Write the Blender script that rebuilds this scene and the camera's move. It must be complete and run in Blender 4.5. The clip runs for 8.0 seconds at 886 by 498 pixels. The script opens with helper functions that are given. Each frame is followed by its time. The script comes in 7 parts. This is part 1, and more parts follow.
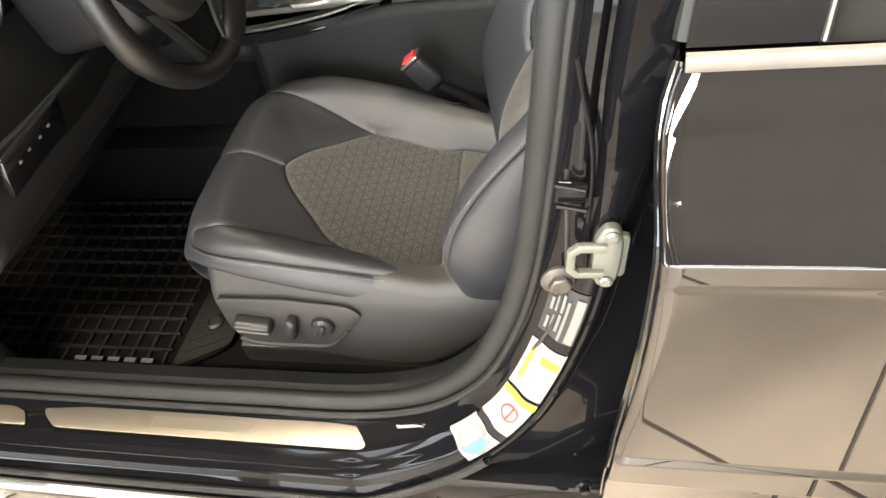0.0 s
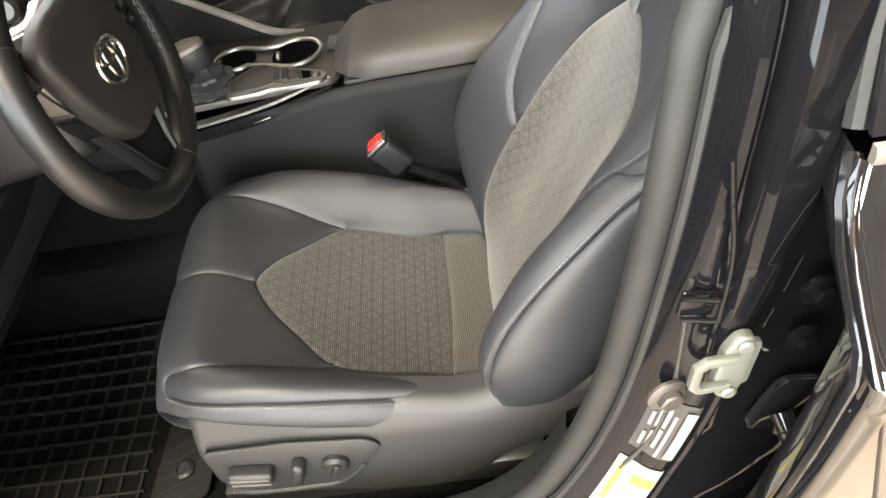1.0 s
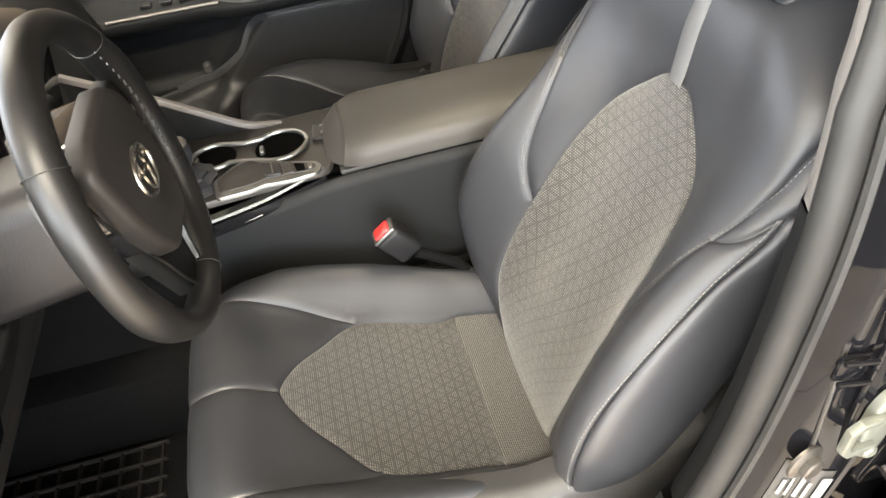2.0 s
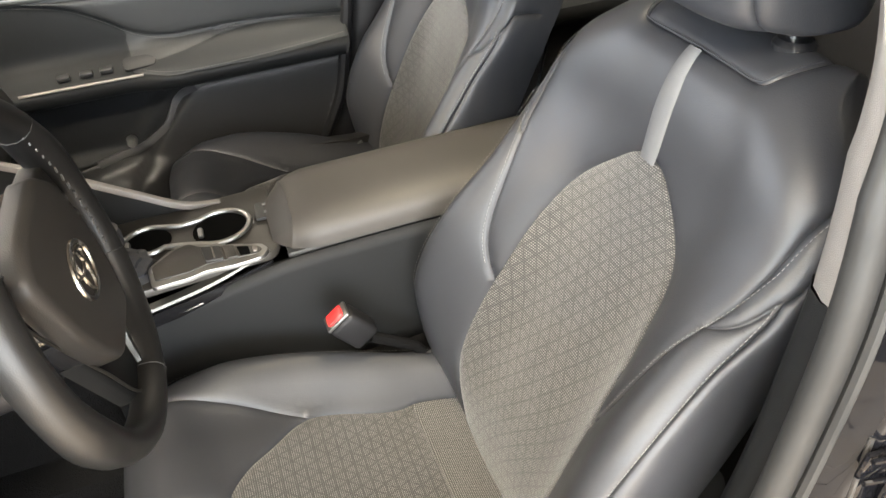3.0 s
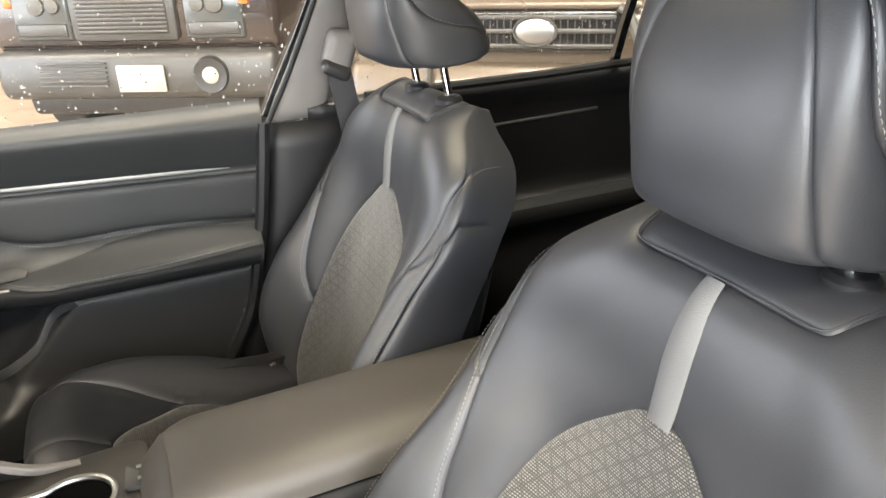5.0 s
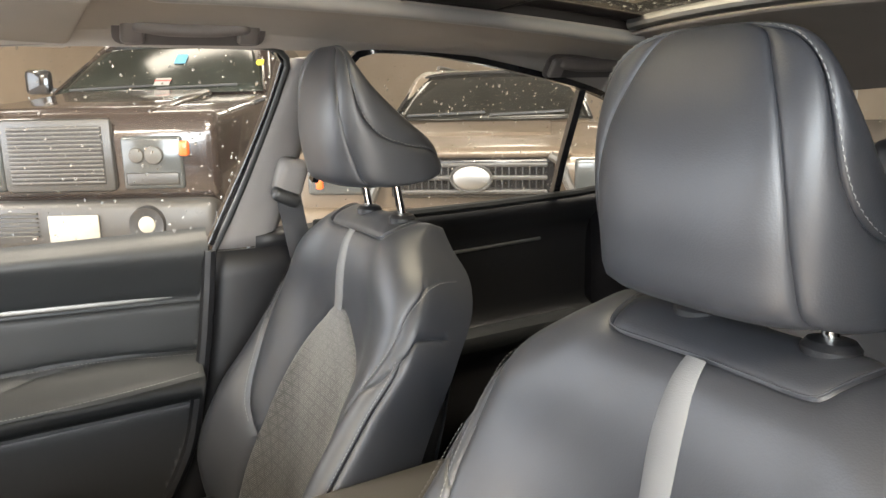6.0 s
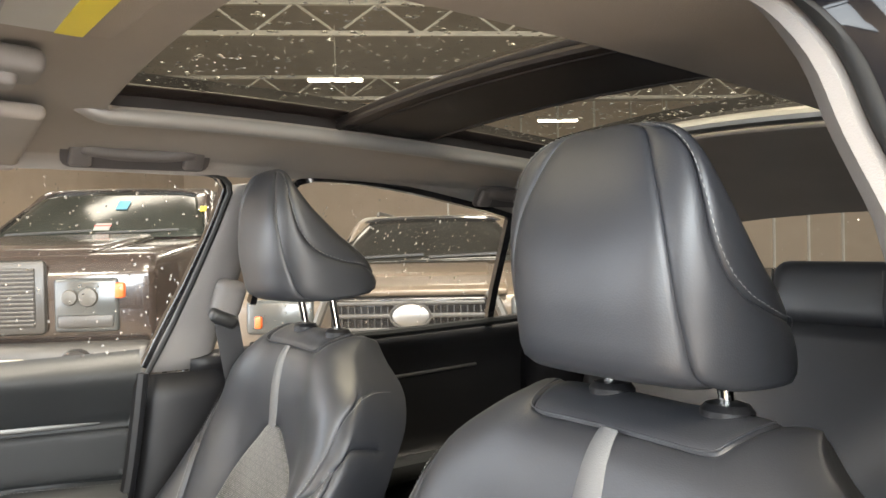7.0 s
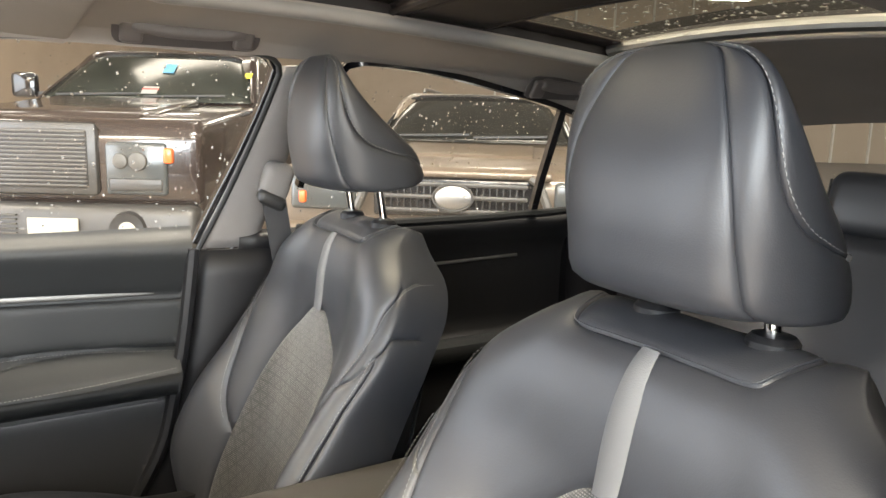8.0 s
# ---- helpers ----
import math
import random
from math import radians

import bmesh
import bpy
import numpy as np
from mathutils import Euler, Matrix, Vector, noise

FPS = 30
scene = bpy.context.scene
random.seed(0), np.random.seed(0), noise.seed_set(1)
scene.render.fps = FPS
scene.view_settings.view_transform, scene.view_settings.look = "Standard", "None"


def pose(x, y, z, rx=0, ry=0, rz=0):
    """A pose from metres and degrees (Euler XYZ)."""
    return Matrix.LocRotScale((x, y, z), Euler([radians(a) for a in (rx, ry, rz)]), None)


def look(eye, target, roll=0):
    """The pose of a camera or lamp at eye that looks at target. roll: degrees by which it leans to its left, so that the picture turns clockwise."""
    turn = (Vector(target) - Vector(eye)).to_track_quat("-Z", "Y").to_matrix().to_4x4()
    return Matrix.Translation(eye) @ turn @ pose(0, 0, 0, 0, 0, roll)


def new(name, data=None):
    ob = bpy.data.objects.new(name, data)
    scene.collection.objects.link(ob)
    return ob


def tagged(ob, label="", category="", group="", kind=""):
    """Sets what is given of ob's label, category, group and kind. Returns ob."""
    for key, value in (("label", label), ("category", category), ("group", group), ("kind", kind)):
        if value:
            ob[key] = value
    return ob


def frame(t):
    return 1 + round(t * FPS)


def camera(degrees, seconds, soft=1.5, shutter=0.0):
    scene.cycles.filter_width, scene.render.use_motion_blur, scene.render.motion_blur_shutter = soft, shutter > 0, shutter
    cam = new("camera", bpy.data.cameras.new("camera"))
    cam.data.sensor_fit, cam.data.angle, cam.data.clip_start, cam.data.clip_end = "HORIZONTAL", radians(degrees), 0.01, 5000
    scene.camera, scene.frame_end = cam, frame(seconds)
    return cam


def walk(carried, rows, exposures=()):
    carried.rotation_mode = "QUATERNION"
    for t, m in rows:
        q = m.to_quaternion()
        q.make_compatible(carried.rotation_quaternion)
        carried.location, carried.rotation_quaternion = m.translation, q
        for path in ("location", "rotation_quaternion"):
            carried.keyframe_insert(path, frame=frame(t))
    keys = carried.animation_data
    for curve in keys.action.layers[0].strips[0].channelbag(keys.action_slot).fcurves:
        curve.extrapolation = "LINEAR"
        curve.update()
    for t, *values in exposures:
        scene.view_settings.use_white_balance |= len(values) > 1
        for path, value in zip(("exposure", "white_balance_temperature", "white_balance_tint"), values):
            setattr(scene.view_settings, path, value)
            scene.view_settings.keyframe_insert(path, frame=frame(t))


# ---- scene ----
cam = camera(61.6, 8.0)
PATH = [
    (0, (1.1, -0.304, 1.374), (0.649, 0.989, -0.085), -13.8),
    (0.5, (1.0, -0.225, 1.364), (0.671, 1.139, -0.061), -13.6),
    (1, (0.906, -0.171, 1.367), (0.77, 1.225, -0.059), -12.1),
    (1.5, (0.782, -0.145, 1.382), (0.852, 1.295, -0.003), -9.4),
    (1.7, (0.746, -0.128, 1.383), (0.868, 1.334, 0.024), -9.2),
    (2.8, (0.668, -0.036, 1.385), (1.084, 1.461, 0.125), -5.7),
    (3, (0.667, -0.022, 1.377), (1.121, 1.491, 0.15), -4.9),
    (3.5, (0.672, 0.025, 1.356), (1.217, 1.584, 0.228), -3.5),
    (4, (0.684, 0.057, 1.343), (1.306, 1.66, 0.321), -2.3),
    (4.5, (0.709, 0.129, 1.331), (1.406, 1.768, 0.419), -1.5),
    (4.7, (0.726, 0.164, 1.326), (1.446, 1.814, 0.456), -1.7),
    (5.8, (0.709, 0.222, 1.274), (1.647, 1.911, 0.757), -1.0),
    (6, (0.697, 0.213, 1.259), (1.682, 1.904, 0.846), -1.2),
    (6.5, (0.686, 0.178, 1.214), (1.767, 1.852, 1.044), -1.6),
    (7, (0.679, 0.161, 1.21), (1.824, 1.801, 1.191), -1.2),
    (7.5, (0.675, 0.162, 1.212), (1.841, 1.787, 1.205), -0.2),
    (8, (0.674, 0.171, 1.24), (1.712, 1.844, 0.89), 1.6),
]
walk(cam, [(t, look(eye, target, roll)) for t, eye, target, roll in PATH], [(0, 2.28), (0.5, 2.6), (1.0, 2.65), (1.5, 2.8), (3.0, 2.95), (4.0, 2.95), (4.5, 3.0), (6, 2.9), (7, 2.9), (8, 2.9)])

# ---- world and light ----
world = bpy.data.worlds.new("world")
scene.world = world
world.use_nodes = True
_sky = world.node_tree.nodes.new("ShaderNodeTexSky")
_sky.sky_type, _sky.sun_disc, _sky.sun_elevation, _sky.sun_rotation = "NISHITA", False, radians(32.5), radians(186)
world.node_tree.links.new(_sky.outputs[0], world.node_tree.nodes["Background"].inputs[0])
world.node_tree.nodes["Background"].inputs[1].default_value = 0.08


def area_lamp(name, at, aim, sx, sy, watts, colour):
    data = bpy.data.lights.new(name, "AREA")
    data.shape, data.size, data.size_y, data.energy, data.color = "RECTANGLE", sx, sy, watts, colour
    ob = new(name, data)
    ob.matrix_world = look(at, aim)
    return ob


sun_data = bpy.data.lights.new("sun", "SUN")
sun_data.energy, sun_data.angle, sun_data.color = 3.8, radians(0.5), (1.0, 0.93, 0.82)
sun = new("sun", sun_data)
sun.matrix_world = look((-0.6, -6.0, 3.85), (0.0, 0.0, 0.0))

# ---- materials ----
def material(name, base, rough=0.5, metal=0.0, coat=0.0, spec=0.5, grain=0.0, grain_size=400.0, blotch=0.12, blotch_size=6.0, tint=None, emit=None, power=0.0, sheen=0.0):
    """A principled material with fine grain relief and large, faint variation of colour and gloss."""
    m = bpy.data.materials.new(name)
    m.use_nodes = True
    nt = m.node_tree
    b = nt.nodes["Principled BSDF"]
    b.inputs["Roughness"].default_value, b.inputs["Metallic"].default_value = rough, metal
    b.inputs["Coat Weight"].default_value, b.inputs["Coat Roughness"].default_value = coat, 0.03
    b.inputs["Specular IOR Level"].default_value = spec
    b.inputs["Sheen Weight"].default_value = sheen
    if emit:
        b.inputs["Emission Color"].default_value, b.inputs["Emission Strength"].default_value = (*emit, 1), power
    co = nt.nodes.new("ShaderNodeTexCoord")
    big = nt.nodes.new("ShaderNodeTexNoise")
    big.inputs["Scale"].default_value, big.inputs["Detail"].default_value = blotch_size, 5
    nt.links.new(co.outputs["Object"], big.inputs["Vector"])
    mix = nt.nodes.new("ShaderNodeMix")
    mix.data_type = "RGBA"
    other = tint or tuple(c * (1 - 2 * blotch) for c in base)
    mix.inputs["A"].default_value, mix.inputs["B"].default_value = (*[c * (1 + blotch) for c in base], 1), (*other, 1)
    nt.links.new(big.outputs["Fac"], mix.inputs["Factor"])
    nt.links.new(mix.outputs["Result"], b.inputs["Base Color"])
    wear = nt.nodes.new("ShaderNodeMapRange")
    wear.inputs["To Min"].default_value, wear.inputs["To Max"].default_value = max(rough * 0.82, 0.0), min(rough * 1.18, 1)
    nt.links.new(big.outputs["Fac"], wear.inputs["Value"])
    nt.links.new(wear.outputs["Result"], b.inputs["Roughness"])
    if grain:
        fine = nt.nodes.new("ShaderNodeTexVoronoi")
        fine.inputs["Scale"].default_value = grain_size
        nt.links.new(co.outputs["Object"], fine.inputs["Vector"])
        bump = nt.nodes.new("ShaderNodeBump")
        bump.inputs["Strength"].default_value, bump.inputs["Distance"].default_value = grain, 0.002
        nt.links.new(fine.outputs["Distance"], bump.inputs["Height"])
        nt.links.new(bump.outputs["Normal"], b.inputs["Normal"])
    return m


def glass(name, colour=(1, 1, 1), ior=1.3, film=0.0):
    """Thin clear glass: mostly see-through, with a gloss that grows at a glancing angle."""
    m = bpy.data.materials.new(name)
    m.use_nodes = True
    nt = m.node_tree
    out = nt.nodes["Material Output"]
    clear, gloss, mix = nt.nodes.new("ShaderNodeBsdfTransparent"), nt.nodes.new("ShaderNodeBsdfGlossy"), nt.nodes.new("ShaderNodeMixShader")
    fres = nt.nodes.new("ShaderNodeFresnel")
    fres.inputs["IOR"].default_value = ior
    clear.inputs["Color"].default_value = (*colour, 1)
    gloss.inputs["Roughness"].default_value = 0.02
    if ior > 1.1:
        nt.links.new(fres.outputs[0], mix.inputs[0])
    else:
        mix.inputs[0].default_value = 0.015
    nt.links.new(clear.outputs[0], mix.inputs[1])
    nt.links.new(gloss.outputs[0], mix.inputs[2])
    nt.links.new(mix.outputs[0], out.inputs[0])
    if film:
        # a thin wet, dusty film that scatters a little light
        dust, top = nt.nodes.new("ShaderNodeBsdfTranslucent"), nt.nodes.new("ShaderNodeMixShader")
        dust.inputs["Color"].default_value = (0.86, 0.80, 0.72, 1)
        spots, co, cover = nt.nodes.new("ShaderNodeTexNoise"), nt.nodes.new("ShaderNodeTexCoord"), nt.nodes.new("ShaderNodeMapRange")
        spots.inputs["Scale"].default_value, spots.inputs["Detail"].default_value = 7.0, 6.0
        cover.inputs["To Min"].default_value, cover.inputs["To Max"].default_value = film * 0.5, film * 1.5
        nt.links.new(co.outputs["Object"], spots.inputs["Vector"])
        nt.links.new(spots.outputs["Fac"], cover.inputs["Value"])
        nt.links.new(cover.outputs["Result"], top.inputs[0])
        nt.links.new(mix.outputs[0], top.inputs[1])
        nt.links.new(dust.outputs[0], top.inputs[2])
        nt.links.new(top.outputs[0], out.inputs[0])
    return m


def fabric_material(name="seat_cloth", quilted=True):
    """Dark woven seat cloth: light dashes in fine ribs, with a faint quilted diamond."""
    m = bpy.data.materials.new(name)
    m.use_nodes = True
    nt = m.node_tree
    b = nt.nodes["Principled BSDF"]
    b.inputs["Roughness"].default_value = 0.75
    b.inputs["Sheen Weight"].default_value = 0.25
    uv = nt.nodes.new("ShaderNodeUVMap")
    sep = nt.nodes.new("ShaderNodeSeparateXYZ")
    nt.links.new(uv.outputs[0], sep.inputs[0])

    def math_node(op, a, bv=0.0, clamp=False):
        n = nt.nodes.new("ShaderNodeMath")
        n.operation, n.use_clamp = op, clamp
        for i, v in enumerate((a, bv)):
            if isinstance(v, (int, float)):
                n.inputs[i].default_value = v
            else:
                nt.links.new(v, n.inputs[i])
        return n.outputs[0]

    u, v = sep.outputs[0], sep.outputs[1]

    def wave(x, period):
        return math_node("SINE", math_node("MULTIPLY", x, 2 * math.pi / period))

    row = math_node("FLOOR", math_node("DIVIDE", v, 0.0029))
    rib = wave(v, 0.0029)
    dash = wave(math_node("ADD", u, math_node("MULTIPLY", row, 0.00097)), 0.0029)
    weave = math_node("MULTIPLY", math_node("GREATER_THAN", rib, 0.0), math_node("GREATER_THAN", dash, -0.5))
    P = 0.020
    d0 = math_node("ABSOLUTE", wave(v, 2 * P * 0.866))
    d1 = math_node("ABSOLUTE", wave(math_node("ADD", math_node("MULTIPLY", u, 0.866), math_node("MULTIPLY", v, 0.5)), 2 * P * 0.866))
    d2 = math_node("ABSOLUTE", wave(math_node("SUBTRACT", math_node("MULTIPLY", u, 0.866), math_node("MULTIPLY", v, 0.5)), 2 * P * 0.866))
    quilt = math_node("MINIMUM", math_node("MINIMUM", d1, d2), d0)
    line = math_node("MULTIPLY", math_node("MULTIPLY", quilt, 2.5, True), 0.74 if quilted else 0.0)
    amount = math_node("MULTIPLY", weave, math_node("ADD", line, 0.22 if quilted else 1.0))
    mix = nt.nodes.new("ShaderNodeMix")
    mix.data_type = "RGBA"
    mix.inputs["A"].default_value, mix.inputs["B"].default_value = (0.010, 0.0097, 0.0093, 1), (0.118, 0.113, 0.105, 1)
    nt.links.new(amount, mix.inputs["Factor"])
    nt.links.new(mix.outputs["Result"], b.inputs["Base Color"])
    bump = nt.nodes.new("ShaderNodeBump")
    bump.inputs["Strength"].default_value, bump.inputs["Distance"].default_value = 0.5, 0.001
    nt.links.new(amount, bump.inputs["Height"])
    nt.links.new(bump.outputs["Normal"], b.inputs["Normal"])
    return m


LEATHER = material("leather", (0.022, 0.023, 0.0265), 0.46, grain=0.045, grain_size=620, spec=0.46, blotch=0.05, blotch_size=5)
CLOTH = fabric_material()
RIM_LEATHER = material("rim_leather", (0.008, 0.0078, 0.0078), 0.4, grain=0.05, grain_size=700, spec=0.35)
PLAIN_CLOTH = fabric_material("plain_seat_cloth", False)
THREAD = material("thread", (0.16, 0.16, 0.156), 0.7)
DARK_THREAD = material("dark_thread", (0.10, 0.10, 0.10), 0.7)
SILVER_CLOTH = material("silver_strip", (0.105, 0.105, 0.108), 0.6, spec=0.3, grain=0.15, grain_size=900)
# these two are darkened to carry the shade of someone in the doorway
PLASTIC = material("plastic", (0.016, 0.016, 0.0165), 0.45, grain=0.12, grain_size=900, spec=0.4)
SOFT_PLASTIC = material("soft_plastic", (0.008, 0.0086, 0.0092), 0.58, grain=0.10, grain_size=900, spec=0.15)
LID_LEATHER = material("lid_leather", (0.041, 0.038, 0.035), 0.52, grain=0.06, grain_size=700, spec=0.35)
WING = material("wing_silver", (0.12, 0.12, 0.115), 0.42, 1.0, blotch=0.05)
GREY_TRIM = material("grey_trim", (0.145, 0.136, 0.130), 0.65, grain=0.12, grain_size=900)
GLOSS_BLACK = material("gloss_black", (0.008, 0.008, 0.009), 0.08)
RUBBER = material("rubber", (0.014, 0.0143, 0.0145), 0.55, blotch=0.2, blotch_size=20, spec=0.28)
CHROME = material("chrome", (0.75, 0.75, 0.74), 0.10, 1.0, blotch=0.03)
SATIN_DULL = material("dull_satin", (0.20, 0.185, 0.17), 0.5, 0.6, blotch=0.08, blotch_size=30)
SATIN = material("satin_silver", (0.28, 0.28, 0.275), 0.42, 1.0, blotch=0.06)
BRUSHED = material("brushed_plate", (0.44, 0.39, 0.315), 0.38, 0.85, blotch=0.08, blotch_size=12)
PAINT = material("black_paint", (0.005, 0.005, 0.006), 0.03, blotch=0.1, spec=0.15)
POLISHED = material("polished_black_paint", (0.005, 0.005, 0.006), 0.015, blotch=0.1, coat=0.35, spec=0.7)
ZINC = material("zinc_plated", (0.155, 0.162, 0.14), 0.35, 0.4, blotch=0.2, blotch_size=60)
RED = material("red_button", (0.75, 0.03, 0.03), 0.35)
WHITE = material("white_label", (0.23, 0.23, 0.22), 0.5)
YELLOW = material("yellow_label", (0.48, 0.40, 0.02), 0.5)
BLUE = material("blue_label", (0.06, 0.21, 0.32), 0.5)
RED_INK = material("red_ink", (0.42, 0.03, 0.025), 0.5)
INK = material("black_ink", (0.02, 0.02, 0.02), 0.5)
PALE_INK = material("pale_ink", (0.15, 0.153, 0.148), 0.5)
GREY_INK = material("grey_ink", (0.14, 0.145, 0.15), 0.5)
CARPET = material("carpet", (0.005, 0.005, 0.0052), 0.95, grain=0.8, grain_size=500, spec=0.04)
HEADLINER = material("headliner", (0.212, 0.187, 0.165), 0.9, grain=0.25, grain_size=900, blotch=0.05)
GLASS = glass("window_glass")
WET_GLASS = glass("wet_window_glass", film=0.012)
TINT_GLASS = glass("roof_glass", (0.43, 0.415, 0.355), 1.06, 0.006)
DEEP_BLACK = material("deep_black_plastic", (0.008, 0.008, 0.009), 0.45, grain=0.1, grain_size=900, spec=0.25)
BROWN_BLACK = material("brown_black_frame", (0.012, 0.0085, 0.0075), 0.5, grain=0.1, grain_size=700, spec=0.25)
DOOR_PAD = material("door_pad", (0.017, 0.0178, 0.0185), 0.5, grain=0.08, grain_size=700, spec=0.3)

# ---- building tools ----
def mesh_object(name, verts, faces, mat, parent=None, label="", smooth=True, uv=None):
    me = bpy.data.meshes.new(name)
    me.from_pydata([tuple(map(float, v)) for v in verts], [], [tuple(map(int, f)) for f in faces])
    me.materials.append(mat)
    me.polygons.foreach_set("use_smooth", [smooth] * len(me.polygons))
    if uv is not None:
        layer = me.uv_layers.new(name="UVMap")
        loops = np.empty(len(me.loops), int)
        me.loops.foreach_get("vertex_index", loops)
        layer.data.foreach_set("uv", np.asarray(uv, float)[loops].ravel())
    me.update()
    ob = new(name, me)
    ob.parent = parent
    if label:
        tagged(ob, label)
    return ob


def part(name, bm, mat, parent, label="", smooth=True):
    """Link a bmesh as one mesh object under a thing or a part."""
    me = bpy.data.meshes.new(name)
    bmesh.ops.recalc_face_normals(bm, faces=bm.faces)
    bm.to_mesh(me)
    bm.free()
    me.materials.append(mat)
    me.polygons.foreach_set("use_smooth", [smooth] * len(me.polygons))
    if smooth:
        me.set_sharp_from_angle(angle=radians(35))
    ob = new(name, me)
    ob.parent = parent
    if label:
        tagged(ob, label)
    return ob


def thing(name, label, category, group="", kind=""):
    return tagged(new(name), label, category, group, kind)


def curve_at(xs, ys, x):
    """A smooth curve through (xs, ys), at x (arrays). ys may have several columns."""
    xs, ys, x = np.asarray(xs, float), np.asarray(ys, float), np.atleast_1d(np.asarray(x, float))
    flat = ys.ndim == 1
    ys = ys[:, None] if flat else ys
    d = np.diff(ys, axis=0) / np.diff(xs)[:, None]
    m = np.vstack([d[:1], (d[1:] + d[:-1]) / 2, d[-1:]])
    k = np.clip(np.searchsorted(xs, x, side="right") - 1, 0, len(xs) - 2)
    h = (xs[k + 1] - xs[k])[:, None]
    t = np.clip(((x - xs[k])[:, None]) / h, 0, 1)
    out = (2 * t**3 - 3 * t**2 + 1) * ys[k] + (t**3 - 2 * t**2 + t) * h * m[k] + (3 * t**2 - 2 * t**3) * ys[k + 1] + (t**3 - t**2) * h * m[k + 1]
    return out[:, 0] if flat else out


def smooth_line(points, n=40):
    """n points on a smooth curve through a few points."""
    p = np.asarray(points, float)
    s = np.r_[0, np.cumsum(np.linalg.norm(np.diff(p, axis=0), axis=1))]
    return curve_at(s, p, np.linspace(0, s[-1], n))


def bm_box(bm, centre, size, bevel=0.0, turn=None, segments=2):
    """A bevelled box added to bm."""
    made = bmesh.ops.create_cube(bm, size=1)["verts"]
    bmesh.ops.scale(bm, vec=size, verts=made)
    if bevel:
        edges = list({e for v in made for e in v.link_edges})
        out = bmesh.ops.bevel(bm, geom=edges, offset=bevel, segments=segments, affect="EDGES", profile=0.5)
        made = list({v for f in out["faces"] for v in f.verts} | {v for v in made if v.is_valid})
    m = Matrix.Translation(centre) @ (turn.to_4x4() if turn else Matrix())
    bmesh.ops.transform(bm, matrix=m, verts=made)
    return bm


def box(centre, size, bevel=0.004, turn=None, segments=2):
    return bm_box(bmesh.new(), centre, size, bevel, turn, segments)


def turned(rx=0, ry=0, rz=0):
    return Euler([radians(a) for a in (rx, ry, rz)]).to_matrix()


def sweep(profile, path, up=(0, 0, 1), closed_profile=True, closed_path=False, caps=True, scale=None):
    """A bmesh of a flat profile (side, up) swept along a path of points."""
    path = [Vector(p) for p in path]
    bm, rings = bmesh.new(), []
    n = len(path)
    for i, p in enumerate(path):
        a = path[(i - 1) % n] if closed_path or i else path[0]
        b = path[(i + 1) % n] if closed_path or i < n - 1 else path[-1]
        t = (b - a).normalized()
        side = t.cross(Vector(up))
        side = side.normalized() if side.length > 1e-6 else Vector((1, 0, 0))
        top = side.cross(t)
        k = scale[i] if scale is not None else 1.0
        rings.append([bm.verts.new(p + side * x * k + top * y * k) for x, y in profile])
    m = len(profile)
    for i in range(n if closed_path else n - 1):
        a, b = rings[i], rings[(i + 1) % n]
        for j in range(m if closed_profile else m - 1):
            bm.faces.new((a[j], a[(j + 1) % m], b[(j + 1) % m], b[j]))
    if caps and closed_profile and not closed_path:
        bm.faces.new(rings[0])
        bm.faces.new(rings[-1][::-1])
    return bm


def disc(rx, ry=None, n=12):
    ry = ry or rx
    return [(rx * math.cos(2 * math.pi * i / n), ry * math.sin(2 * math.pi * i / n)) for i in range(n)]


def tube(path, r, n=10, up=(0, 0, 1), closed=False, scale=None):
    return sweep(disc(r, n=n), path, up, closed_path=closed, scale=scale)


def lathe(profile, n=24, centre=(0, 0, 0), turn=None):
    """A bmesh of a profile (radius, height) turned about z, then moved."""
    bm = bmesh.new()
    rings = [[bm.verts.new((r * math.cos(2 * math.pi * i / n), r * math.sin(2 * math.pi * i / n), z)) for i in range(n)] for r, z in profile]
    for a, b in zip(rings, rings[1:]):
        for i in range(n):
            bm.faces.new((a[i], a[(i + 1) % n], b[(i + 1) % n], b[i]))
    bm.faces.new(rings[0][::-1])
    bm.faces.new(rings[-1])
    bmesh.ops.remove_doubles(bm, verts=bm.verts, dist=1e-6)
    bmesh.ops.transform(bm, matrix=Matrix.Translation(centre) @ (turn.to_4x4() if turn else Matrix()), verts=bm.verts)
    return bm


def plate(outline, depth, bevel=0.0, m=None, segments=2):
    """A flat plate: outline (x, y) in its own plane, from z = 0 up to depth, edges of the top bevelled, placed by m."""
    bm = bmesh.new()
    low = [bm.verts.new((x, y, 0)) for x, y in outline]
    face = bm.faces.new(low)
    if face.normal.z > 0 or sum((outline[i - 1][0] * outline[i][1] - outline[i][0] * outline[i - 1][1]) for i in range(len(outline))) > 0:
        face.normal_flip()
    out = bmesh.ops.extrude_face_region(bm, geom=[face])
    top = [g for g in out["geom"] if isinstance(g, bmesh.types.BMVert)]
    bmesh.ops.translate(bm, vec=(0, 0, depth), verts=top)
    if bevel:
        tops = set(top)
        edges = [e for e in bm.edges if e.verts[0] in tops and e.verts[1] in tops]
        bmesh.ops.bevel(bm, geom=edges, offset=bevel, segments=segments, affect="EDGES", profile=0.5)
    if m is not None:
        bmesh.ops.transform(bm, matrix=m, verts=bm.verts)
    return bm


